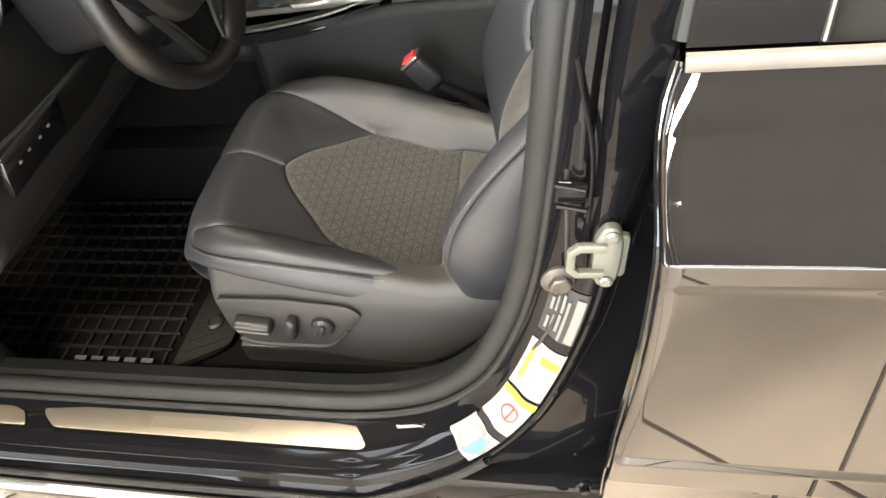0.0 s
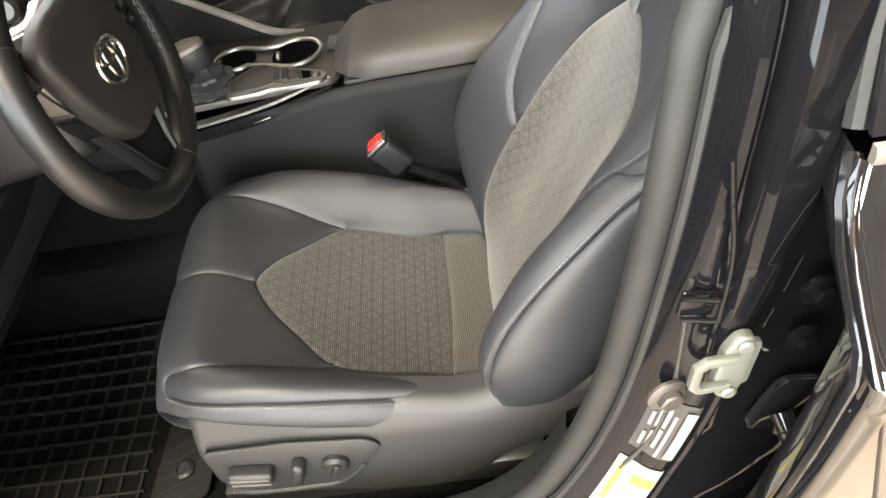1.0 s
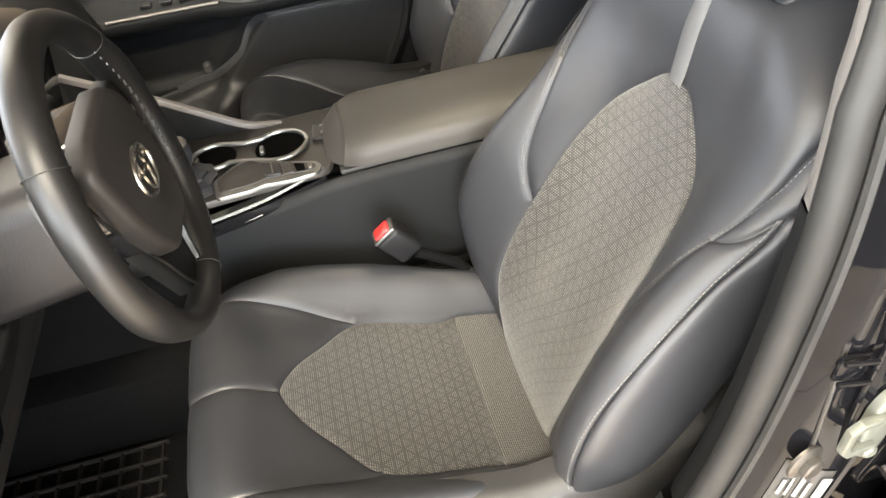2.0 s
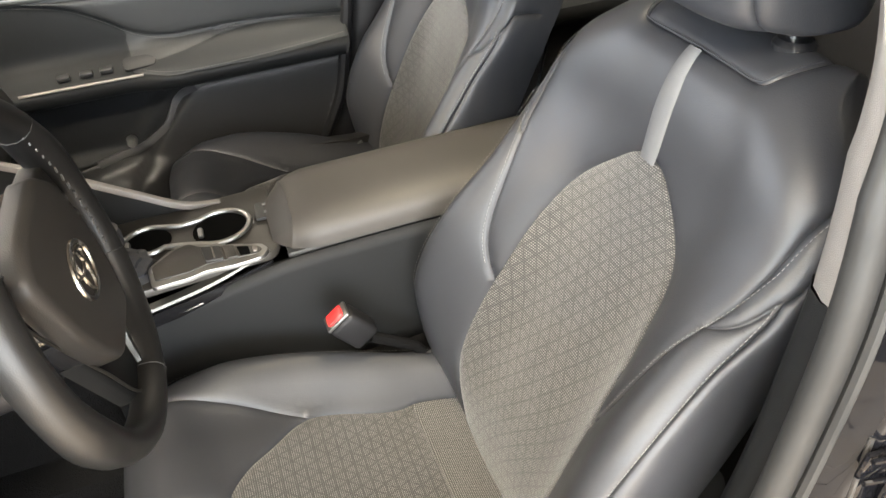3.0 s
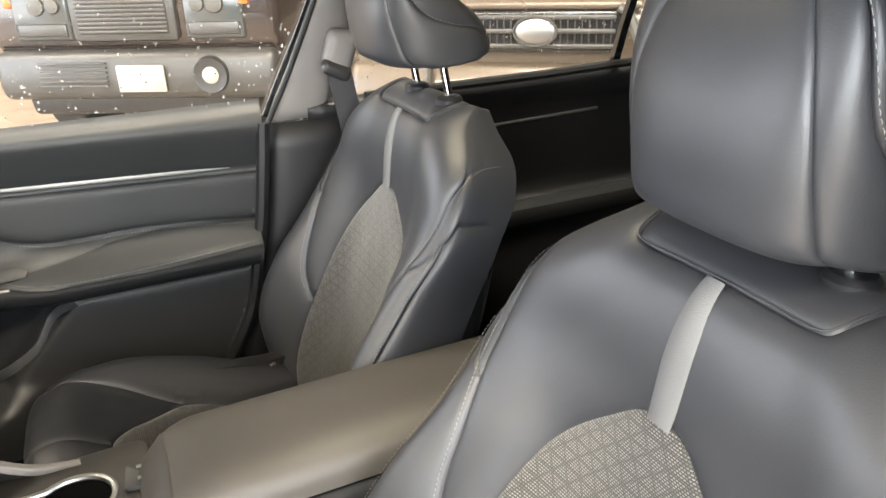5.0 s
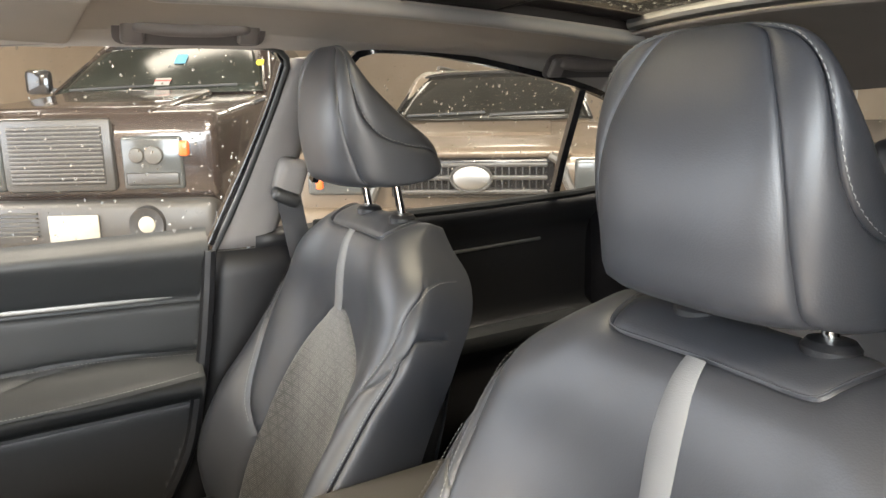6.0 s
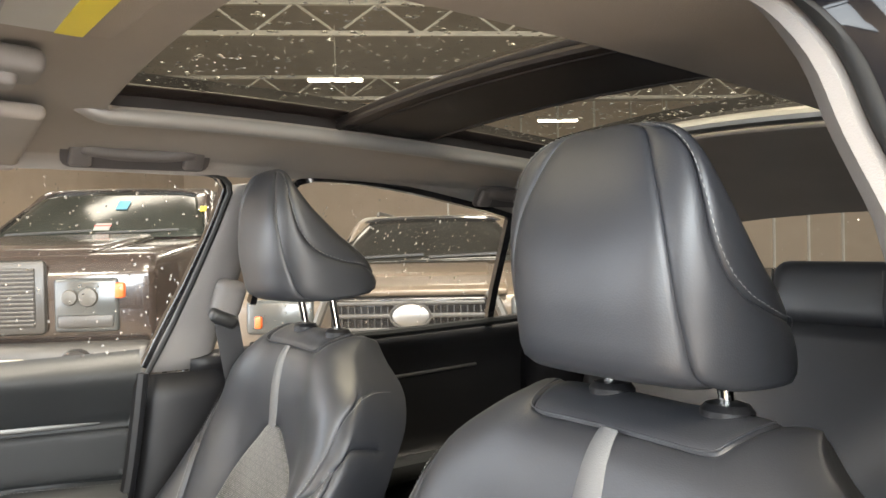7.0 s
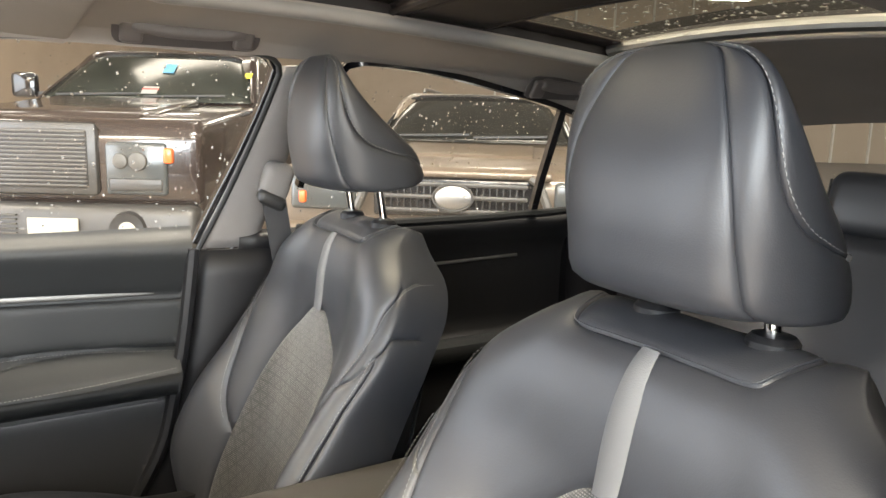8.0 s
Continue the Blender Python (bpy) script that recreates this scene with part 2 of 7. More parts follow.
def rounded(pts, r=0.01, n=4):
    """An outline with its corners rounded."""
    out = []
    for i in range(len(pts)):
        p, a, b = Vector(pts[i]), Vector(pts[i - 1]), Vector(pts[(i + 1) % len(pts)])
        da, db = (a - p), (b - p)
        k = min(r, da.length / 2.1, db.length / 2.1)
        a, b = p + da.normalized() * k, p + db.normalized() * k
        for j in range(n + 1):
            t = j / n
            q = a * (1 - t) ** 2 + p * 2 * t * (1 - t) + b * t * t
            out.append((q.x, q.y))
    return out


def frame_of(origin, ex, ey):
    """The pose with its x along ex and its y nearest to ey."""
    ex = Vector(ex).normalized()
    ez = ex.cross(Vector(ey)).normalized()
    ey = ez.cross(ex)
    return Matrix.Translation(origin) @ Matrix((ex, ey, ez)).transposed().to_4x4()


def sheet(fn, us, vs, mat, name, parent, label="", thickness=0.0, smooth=True, keep=None):
    """A surface fn(u, v) over a grid; with thickness it becomes a shell (a second skin along -normal). keep(u, v) drops faces."""
    nu, nv = len(us), len(vs)
    verts = [fn(u, v) for v in vs for u in us]
    faces = [(j * nu + i, j * nu + i + 1, (j + 1) * nu + i + 1, (j + 1) * nu + i) for j in range(nv - 1) for i in range(nu - 1)
             if keep is None or keep((us[i] + us[i + 1]) / 2, (vs[j] + vs[j + 1]) / 2)]
    ob = mesh_object(name, verts, faces, mat, parent, label, smooth)
    if thickness:
        mod = ob.modifiers.new("shell", "SOLIDIFY")
        mod.thickness, mod.offset = thickness, -1
    return ob


class Loft:
    """A soft upholstered skin over (a, b), both about in metres: b runs along a centre line, a to the sides.
    lean: turn about the y axis, in radians, at a pivot (x, z), then a move (dx, dz)."""

    def __init__(self, path, knots, width, puff, drop, section, yc, flip=1, fall=(0, -1), lean=0.0, pivot=(0, 0), move=(0, 0)):
        self.path, self.b = np.asarray(path, float), np.asarray(knots, float)
        self.width, self.puff, self.drop = width, puff, drop
        self.section, self.yc, self.flip, self.fall = np.asarray(section, float), yc, flip, fall
        self.lean, self.pivot, self.move = lean, pivot, move

    def at(self, a, b):
        a, b = np.asarray(a, float), np.asarray(b, float)
        c = curve_at(self.b, self.path, b)
        t = curve_at(self.b, self.path, b + 1e-3) - curve_at(self.b, self.path, b - 1e-3)
        t /= np.linalg.norm(t, axis=1)[:, None] + 1e-9
        nx, nz = -t[:, 1], t[:, 0]
        s = self.section
        row = curve_at(s[:, 0], s[:, 1:], np.abs(a))
        w, p, d = (curve_at(self.b, v, b) for v in (self.width, self.puff, self.drop))
        h, g = p * row[:, 1], -d * row[:, 2]
        x, z = c[:, 0] + nx * h + self.fall[0] * g - self.pivot[0], c[:, 1] + nz * h + self.fall[1] * g - self.pivot[1]
        k, q = math.cos(self.lean), math.sin(self.lean)
        return np.stack([self.pivot[0] + self.move[0] + x * k + z * q, self.yc + self.flip * np.sign(a) * row[:, 0] * w, self.pivot[1] + self.move[1] - x * q + z * k], 1)


def inside(poly, x, y):
    poly = np.asarray(poly, float)
    hit = np.zeros(len(x), bool)
    for (x0, y0), (x1, y1) in zip(poly, np.roll(poly, -1, 0)):
        hit ^= ((y0 > y) != (y1 > y)) & (x < (x1 - x0) * (y - y0) / (y1 - y0 + 1e-12) + x0)
    return hit


def dense(line, step):
    line = np.asarray(line, float)
    out = [line[:1]]
    for p, q in zip(line, line[1:]):
        n = max(int(np.linalg.norm(q - p) / step), 1)
        out.append(p + (q - p) * (np.arange(1, n + 1) / n)[:, None])
    return np.concatenate(out)


def soft(at, lo, hi, seams, regions, parent, step=0.012, depth=0.004, spread=0.0020, sign=1, relief=None):
    """Upholstery: the skin at(a, b) cut along its seams into parts, each sewn down at its edge.
    seams: lines of (a, b), or (line, how deep it is sewn); regions: (name, closed line of (a, b) or None for the rest, material, label)."""
    from mathutils.geometry import delaunay_2d_cdt

    seams = [s if isinstance(s, tuple) else (s, 1.0) for s in seams]
    lines = [dense(s, 0.006) for s, k in seams]
    sewn = np.concatenate([np.full(len(q), k) for q, (s, k) in zip(lines, seams)])
    every = np.concatenate(lines) if lines else np.zeros((0, 2))
    ga, gb = np.meshgrid(np.linspace(lo[0], hi[0], int((hi[0] - lo[0]) / step) + 2), np.linspace(lo[1], hi[1], int((hi[1] - lo[1]) / step) + 2))
    grid = np.stack([ga.ravel(), gb.ravel()], 1)
    near = []
    for line in lines:
        d = np.gradient(line, axis=0)
        d /= np.linalg.norm(d, axis=1)[:, None] + 1e-9
        n = np.stack([-d[:, 1], d[:, 0]], 1)
        for off in (-0.011, -0.0045, -0.0016, 0.0016, 0.0045, 0.011):
            near.append(line + n * off)
    near = np.concatenate(near) if near else np.zeros((0, 2))

    def gap(p, q):
        if not len(q):
            return np.full(len(p), 9.0)
        return np.concatenate([np.sqrt(((p[i:i + 400, None] - q[None]) ** 2).sum(-1)).min(1) for i in range(0, len(p), 400)])

    edge = (np.abs(grid[:, 0] - lo[0]) < 1e-6) | (np.abs(grid[:, 0] - hi[0]) < 1e-6) | (np.abs(grid[:, 1] - lo[1]) < 1e-6) | (np.abs(grid[:, 1] - hi[1]) < 1e-6)
    grid = grid[(gap(grid, every) > 0.012) | edge]
    near = near[gap(near, every) > 0.0013] if len(near) else near
    inb = (near[:, 0] > lo[0]) & (near[:, 0] < hi[0]) & (near[:, 1] > lo[1]) & (near[:, 1] < hi[1]) if len(near) else []
    near = near[inb] if len(near) else near
    points = [Vector(p) for p in np.concatenate([every, grid, near])]
    edges, k = [], 0
    for line in lines:
        edges += [(k + i, k + i + 1) for i in range(len(line) - 1)]
        k += len(line)
    out = delaunay_2d_cdt(points, edges, [], 0, 1e-5)
    uv = np.array([tuple(v) for v in out[0]])
    tri = np.array([f for f in out[2] if len(f) == 3])
    ok = (uv[:, 0] >= lo[0] - 1e-4) & (uv[:, 0] <= hi[0] + 1e-4)
    tri = tri[ok[tri].all(1)]
    e = 1e-3
    pos = at(uv[:, 0], uv[:, 1])
    pa, pb = at(uv[:, 0] + e, uv[:, 1]) - at(uv[:, 0] - e, uv[:, 1]), at(uv[:, 0], uv[:, 1] + e) - at(uv[:, 0], uv[:, 1] - e)
    nor = np.cross(pa, pb)
    nor /= np.linalg.norm(nor, axis=1)[:, None] + 1e-12
    nor *= sign
    near_k = np.concatenate([((uv[i:i + 400, None] - every[None]) ** 2).sum(-1).argmin(1) for i in range(0, len(uv), 400)])
    dist = np.sqrt(((uv - every[near_k]) ** 2).sum(1))
    pos -= nor * (depth * sewn[near_k] * (0.85 * np.exp(-((dist / spread) ** 2)) + 0.65 * np.exp(-((dist / 0.015) ** 2))))[:, None]
    if relief:
        pos += nor * relief(uv[:, 0], uv[:, 1])[:, None]
    mid = uv[tri].mean(1)
    left = np.ones(len(tri), bool)
    made = {}
    for name, poly, mat, label in regions:
        mine = left & (inside(poly, mid[:, 0], mid[:, 1]) if poly is not None else True)
        left &= ~mine
        if not mine.any():
            continue
        use, idx = np.unique(tri[mine], return_inverse=True)
        made[name] = mesh_object(name, pos[use], idx.reshape(-1, 3), mat, parent, label, uv=uv[use])
    return made


def stitches(at, line, parent, mat=None, length=0.0038, gap=0.0018, r=0.00045, lift=0.0005, name="stitching", sign=1):
    """A row of sewn stitches along a line of (a, b) on a skin."""
    line = dense(line, 0.001)
    xyz = at(line[:, 0], line[:, 1])
    e = 1e-3
    pa, pb = at(line[:, 0] + e, line[:, 1]) - xyz, at(line[:, 0], line[:, 1] + e) - xyz
    nor = np.cross(pa, pb)
    nor /= np.linalg.norm(nor, axis=1)[:, None] + 1e-12
    nor *= sign
    s = np.r_[0, np.cumsum(np.linalg.norm(np.diff(xyz, axis=0), axis=1))]
    verts, faces = [], []
    pos = 0.0
    while pos + length < s[-1]:
        i, j = np.searchsorted(s, pos), np.searchsorted(s, pos + length)
        j = min(j, len(s) - 1)
        if j > i:
            p, q, n = xyz[i], xyz[j], nor[i]
            t = (q - p) / (np.linalg.norm(q - p) + 1e-9)
            side = np.cross(t, n)
            k = len(verts)
            mid = (p + q) / 2 + n * (lift + r)
            for c, f in ((p - n * r * 0.3, 0.7), (mid, 1.0), (q - n * r * 0.3, 0.7)):
                verts += [c + side * r * f, c + n * r * f, c - side * r * f]
            for z in (0, 3):
                faces += [(k + z, k + z + 3, k + z + 4, k + z + 1), (k + z + 1, k + z + 4, k + z + 5, k + z + 2)]
        pos += length + gap
    return mesh_object(name, verts, faces, mat or THREAD, parent)

# ---- front seats ----
CUSHION_PATH = [(0.477, 0.456), (0.427, 0.526), (0.428, 0.600), (0.478, 0.619), (0.548, 0.586), (0.659, 0.534), (0.820, 0.476), (0.913, 0.458)]
CUSHION_KNOTS = [0, 0.0698, 0.1319, 0.1809, 0.2590, 0.3782, 0.5513, 0.6440]
CUSHION_WIDTH = [0.158, 0.1765, 0.1925, 0.2187, 0.2333, 0.2372, 0.2244, 0.218]
CUSHION_PUFF = [0.004, 0, -0.008, -0.0075, 0.0309, 0.0542, 0.0576, 0.0549]
CUSHION_DROP = [0.029, 0.043, 0.0473, 0.0532, 0.0345, 0.012, 0.006, 0.0154]
CUSHION_SECTION = [(0, 0, 0, 0), (0.09, 0.387, 0.023, 0), (0.14, 0.622, 0.148, 0), (0.185, 0.806, 0.925, 0.03), (0.215, 0.915, 1.087, -0.092), (0.245, 0.994, 0.777, -0.356), (0.285, 1.019, 0.304, -0.750), (0.32, 0.967, 0.267, -1.067)]
BACK_PATH = [(0.885, 0.430), (0.901, 0.507), (0.946, 0.599), (1.004, 0.707), (1.056, 0.820), (1.096, 0.9275), (1.1135, 1.004), (1.1335, 1.0456), (1.159, 1.064), (1.207, 1.069), (1.236, 1.030), (1.212, 0.900), (1.135, 0.700), (1.06, 0.55)]
BACK_KNOTS = [0, 0.0702, 0.1829, 0.2956, 0.4083, 0.5507, 0.6278, 0.6779, 0.7101, 0.7581, 0.8010, 0.9332, 1.1475, 1.3152]
BACK_WIDTH = [0.2033, 0.2379, 0.2726, 0.2663, 0.2575, 0.263, 0.2385, 0.1985, 0.1675, 0.1440, 0.1340, 0.176, 0.205, 0.212]
BACK_PUFF = [-0.0395, 0.0236, 0.0903, 0.0990, 0.0640, 0.0230, 0.002, -0.008, -0.005, 0, 0, 0, 0, 0]
BACK_DROP = [0.0573, 0.0511, 0.0572, 0.0706, 0.0787, 0.0870, 0.1155, 0.1150, 0.0820, 0.026, 0, 0, 0, 0]
BACK_SECTION = [(0, 0, 0, 0), (0.09, 0.402, 0.093, 0), (0.15, 0.6345, 0.561, 0.05), (0.20, 0.830, 0.960, -0.012), (0.235, 0.947, 0.951, -0.173), (0.27, 0.966, 0.687, -0.284), (0.33, 0.950, 0.243, -0.608), (0.38, 0.923, 0.19, -1.020)]


SHIELD = material("shield_plastic", (0.024, 0.0235, 0.023), 0.5, grain=0.10, grain_size=900, spec=0.45)
EDGE = material("pale_edge", (0.07, 0.066, 0.062), 0.35)


def uneven(a, b):
    """Faint hollows of stuffed leather."""
    return 0.0004 * np.sin(31 * a + 17 * b) * np.sin(43 * b - 9 * a + 1.0) + 0.0002 * np.sin(83 * a + 2) * np.sin(71 * b + 40 * a)


def car_seat(name, yc, flip, label, cushion_y, cushion_move=(0, 0), lean=0.0, move=(0, 0)):
    """A power front seat: cushion, backrest and side shields. flip 1: its outer side faces -y."""
    seat = thing(name, label, "car seat", "front seats")
    sg = -flip
    cx, cz = cushion_move
    # cushion
    cu = Loft(CUSHION_PATH, CUSHION_KNOTS, CUSHION_WIDTH, CUSHION_PUFF, CUSHION_DROP, CUSHION_SECTION, cushion_y, flip, move=cushion_move)
    end, bx = CUSHION_KNOTS[-1], 0.556
    curve_l = smooth_line([(0, 0.260), (-0.012, 0.2635), (-0.052, 0.2895), (-0.0850, 0.325), (-0.1204, 0.3654), (-0.1299, 0.3874), (-0.1341, 0.420), (-0.137, 0.5286), (-0.143, bx), (-0.143, end)], 60)
    curve_r = curve_l * (-1, 1)
    wing_l = smooth_line([(-0.1299, 0.3874), (-0.1405, 0.3301), (-0.1644, 0.2214), (-0.1823, 0.1781), (-0.1942, 0.1544), (-0.2144, 0.1500), (-0.2290, 0.158)], 34)
    wing_r = wing_l * (-1, 1)
    pipe_l = smooth_line([(-0.2290, 0.158), (-0.2389, 0.2193), (-0.2331, 0.3734), (-0.2213, 0.5551), (-0.205, end - 0.02)], 40)
    pipe_r = pipe_l * (-1, 1)
    mid = np.array([(0, 0.260), (0.0, 0.18), (0.0, 0.10), (0, 0.0)])
    cut = int(np.argmin(np.abs(curve_l[:, 1] - bx)))
    cross = smooth_line([curve_l[cut], (0, bx + 0.004), curve_r[cut]], 12)
    insert = np.concatenate([curve_l[:cut + 1], curve_r[:cut + 1][::-1]])
    rear = np.concatenate([curve_l[cut:], curve_r[cut:][::-1]])
    kw = int(np.argmin(np.abs(curve_l[:, 1] - 0.3874)))
    wl = np.concatenate([wing_l, pipe_l, [(-0.205, end), (-0.143, end)], curve_l[kw:][::-1]])
    side_l = np.concatenate([pipe_l, [(-0.205, end), (-0.40, end), (-0.40, 0), (-0.40, 0.140), (-0.229, 0.140)]])
    front_l = np.array([(0, 0), (-0.4, 0), (-0.4, 0.140), (-0.229, 0.140), *wing_l[::-1], *curve_l[:kw][::-1]])
    soft(cu.at, (-0.32, 0), (0.32, end), [(curve_l, 1.2), (curve_r, 1.2), (wing_l, 1.0), (wing_r, 1.0), (pipe_l, 1.3), (pipe_r, 1.3), mid, cross],
         [("cushion_insert", insert, CLOTH, "dark woven cloth cushion insert"), ("cushion_rear_insert", rear, PLAIN_CLOTH, ""),
          ("cushion_bolster", wl, LEATHER, ""), ("cushion_bolster", wl * (-1, 1), LEATHER, ""),
          ("cushion_side", side_l, LEATHER, ""), ("cushion_side", side_l * (-1, 1), LEATHER, ""),
          ("cushion_front_panel", front_l, LEATHER, ""), ("cushion_front_panel", front_l * (-1, 1), LEATHER, "")],
         seat, step=0.011, sign=sg, depth=0.0036, relief=uneven)
    stitches(cu.at, pipe_l + (-0.005, 0), seat, sign=sg)
    stitches(cu.at, pipe_r + (0.005, 0), seat, sign=sg)
    # backrest
    ba = Loft(BACK_PATH, BACK_KNOTS, BACK_WIDTH, BACK_PUFF, BACK_DROP, BACK_SECTION, yc, flip, (0.88, -0.47), lean, (0.93, 0.55), move)
    top = 0.5555
    oval_l = smooth_line([(0, top), (-0.0178, 0.5530), (-0.049, 0.5197), (-0.0882, 0.4563), (-0.1101, 0.3773), (-0.1164, 0.2875), (-0.1188, 0.19), (-0.1233, 0.1047), (-0.1144, 0.0307), (-0.105, 0.008)], 70)
    oval_r = oval_l * (-1, 1)
    a_l = smooth_line([(-0.1170, 0.262), (-0.1464, 0.3129), (-0.1703, 0.3934), (-0.189, 0.473), (-0.2035, 0.55), (-0.2297, 0.6169), (-0.2908, 0.6506), (-0.350, 0.667)], 60)
    a_r = a_l * (-1, 1)
    ka = int(np.argmin(np.abs(a_l[:, 0] + 0.262)))
    tail_l = a_l[ka:-5]
    fan_l = smooth_line([(-0.1865, 0.462), (-0.2083, 0.4835), (-0.2285, 0.5420), (-0.2571, 0.5711), (-0.2849, 0.576), (-0.33, 0.580)], 30)
    b_l = smooth_line([(-0.215, 0.010), (-0.2357, 0.0671), (-0.2336, 0.1493), (-0.2312, 0.2314), (-0.2368, 0.3102), (-0.2348, 0.4223), (-0.2285, 0.5420)], 46)
    b_r = b_l * (-1, 1)
    half = [(-0.1906, 0.775), (-0.1906, 0.7545), (-0.1675, 0.7266), (-0.128, 0.6950), (-0.1140, 0.6910), (-0.0545, 0.6902)]
    head_line = smooth_line(half + [(0, 0.6909)] + [(-p, q) for p, q in half[::-1]], 60)
    back_b = BACK_KNOTS[10]
    back_line = np.array([(-0.38, back_b), (0.38, back_b)])
    endb = BACK_KNOTS[-1]
    insert = np.concatenate([oval_l, oval_r[::-1]])
    k = int(np.argmin(np.abs(oval_l[:, 1] - 0.262)))
    kf = int(np.argmin(np.linalg.norm(fan_l - (-0.2285, 0.542), axis=1)))
    side = np.concatenate([b_l, fan_l[kf:], [(-0.5, 0.585), (-0.5, 0), (-0.215, 0)]])
    bol = np.concatenate([a_l, [(-0.5, 0.68), (-0.5, 0), (-0.095, 0)], oval_l[k:][::-1]])
    back_poly = np.array([(-0.5, back_b), (0.5, back_b), (0.5, endb), (-0.5, endb)])
    soft(ba.at, (-0.38, 0), (0.38, endb), [oval_l, oval_r, (a_l[:ka + 1], 1.5), (a_r[:ka + 1], 1.5), (tail_l, 0.3), (tail_l * (-1, 1), 0.3), (b_l, 1.5), (b_r, 1.5), (fan_l, 1.3), (fan_l * (-1, 1), 1.3), (head_line, 1.3), back_line],
         [("back_insert", insert, CLOTH, "dark woven cloth back insert"), ("head_panel", head_line, LEATHER, ""), ("back_shell", back_poly, PLASTIC, ""),
          ("back_side", side, LEATHER, ""), ("back_side", side * (-1, 1), LEATHER, ""),
          ("back_bolster", bol, LEATHER, ""), ("back_bolster", bol * (-1, 1), LEATHER, ""), ("back_panel", np.array([(-0.5, 0.2), (0.5, 0.2), (0.5, back_b), (-0.5, back_b)]), LEATHER, ""), ("back_hem", None, LEATHER, "")],
         seat, step=0.011, sign=sg, depth=0.0034, relief=uneven)
    # closing strips between the sides and the back shell
    for sd in (-1, 1):
        fb, rb = np.r_[np.linspace(0, 0.705, 34), np.linspace(0.712, 0.760, 10)], np.r_[np.linspace(endb, 0.83, 34), np.linspace(0.822, 0.768, 10)]
        n = len(fb)
        belly = 0.004 * np.clip((0.72 - fb) / 0.1, 0, 1)
        p, q = ba.at(np.full(n, sd * 0.38), fb), ba.at(np.full(n, sd * 0.38), rb)
        rows = []
        for t in np.linspace(0, 1, 7):
            bulge = np.zeros((n, 3))
            bulge[:, 1] = flip * sd * belly * math.sin(math.pi * t)
            rows.append(p * (1 - t) + q * t + bulge)
        v = np.concatenate(rows)
        f = [(j * n + i, j * n + i + 1, (j + 1) * n + i + 1, (j + 1) * n + i) for j in range(6) for i in range(n - 1)]
        mesh_object("back_edge", v, f, LEATHER, seat)
    for line, lift in ((b_l, 1), (b_r, 1), (a_l, -1), (a_r, -1)):
        off = np.sign(line[3, 0])
        d = np.gradient(line, axis=0)
        d /= np.linalg.norm(d, axis=1)[:, None]
        stitches(ba.at, (line + np.stack([d[:, 1], -d[:, 0]], 1) * -0.0045 * off * lift)[3:], seat, sign=sg)
    hem = head_line[4:-4]
    part("hem_piping", tube(ba.at(hem[:, 0], hem[:, 1]), 0.0009, 8, (1, 0, 0)), LEATHER, seat)
    bt0 = 0.7220
    # silver strip down the middle of the upper back
    sb = np.linspace(top - 0.004, bt0 - 0.034, 16)
    verts, faces = [], []
    for i, b in enumerate(sb):
        w = 0.0115 + 0.0022 * math.sin(math.pi * i / 15)
        for a, lift in ((-w, 0.0002), (-w * 0.92, 0.0013), (w * 0.92, 0.0013), (w, 0.0002)):
            p, q = ba.at([a], [b])[0], ba.at([a], [b + 0.001])[0]
            n = np.cross((0, flip, 0), (q - p) / np.linalg.norm(q - p)) * sg
            verts.append(p + n * lift)
        if i:
            faces += [(4 * i - 4 + j, 4 * i - 3 + j, 4 * i + 1 + j, 4 * i + j) for j in range(3)]
    mesh_object("silver_strip", verts, faces, SILVER_CLOTH, seat, "silver-grey fabric strip")
    # seat base: side shield, track
    o = -flip

    def shield(side, with_switches):
        y = cushion_y + side * 0.246
        lower = smooth_line([(0.478, 0.598), (0.473, 0.560), (0.471, 0.480), (0.474, 0.430), (0.500, 0.395), (0.61, 0.371), (0.784, 0.347), (0.846, 0.375), (0.90, 0.425), (0.97, 0.455), (1.05, 0.46), (1.12, 0.46)], 40)
        upper = smooth_line([(1.12, 0.585), (1.05, 0.566), (0.955, 0.552), (0.89, 0.550), (0.83, 0.546), (0.80, 0.550), (0.706, 0.563), (0.62, 0.577), (0.54, 0.592), (0.497, 0.597)], 34)
        outline = [(x + cx, z + cz) for x, z in np.concatenate([lower, upper])]
        m = frame_of((0, y - side * 0.040, 0), (1, 0, 0), (0, 0, 1))
        bm = plate(outline, 0.040, 0.018, m @ Matrix.Diagonal((1, 1, -1 if side > 0 else 1, 1)), 5)
        # the upper half leans in under the cushion
        for v in bm.verts:
            v.co.y -= side * 0.50 * max(v.co.z - 0.515 - cz, 0)
        sh = part("side_shield", bm, SHIELD, seat, "black plastic seat side shield")
        if with_switches:
            pocket = rounded([(0.483, 0.526), (0.502, 0.405), (0.650, 0.398), (0.722, 0.492), (0.705, 0.512), (0.60, 0.527)], 0.014)
            rim = part("switch_panel", plate(pocket, 0.003, 0.0015, frame_of((0, y + side * 0.0005, 0), (1, 0, 0), (0, 0, 1)) @ (Matrix.Diagonal((1, 1, -1, 1)) if side > 0 else Matrix())), SHIELD, sh)
            ledge = smooth_line([(0.492, 0.425), (0.515, 0.412), (0.60, 0.408), (0.648, 0.412), (0.69, 0.455)], 24)
            part("panel_ledge", tube([(x, y + side * 0.004, z) for x, z in ledge], 0.004, 8, (0, 1, 0)), SHIELD, rim)
            yy = y + side * 0.012
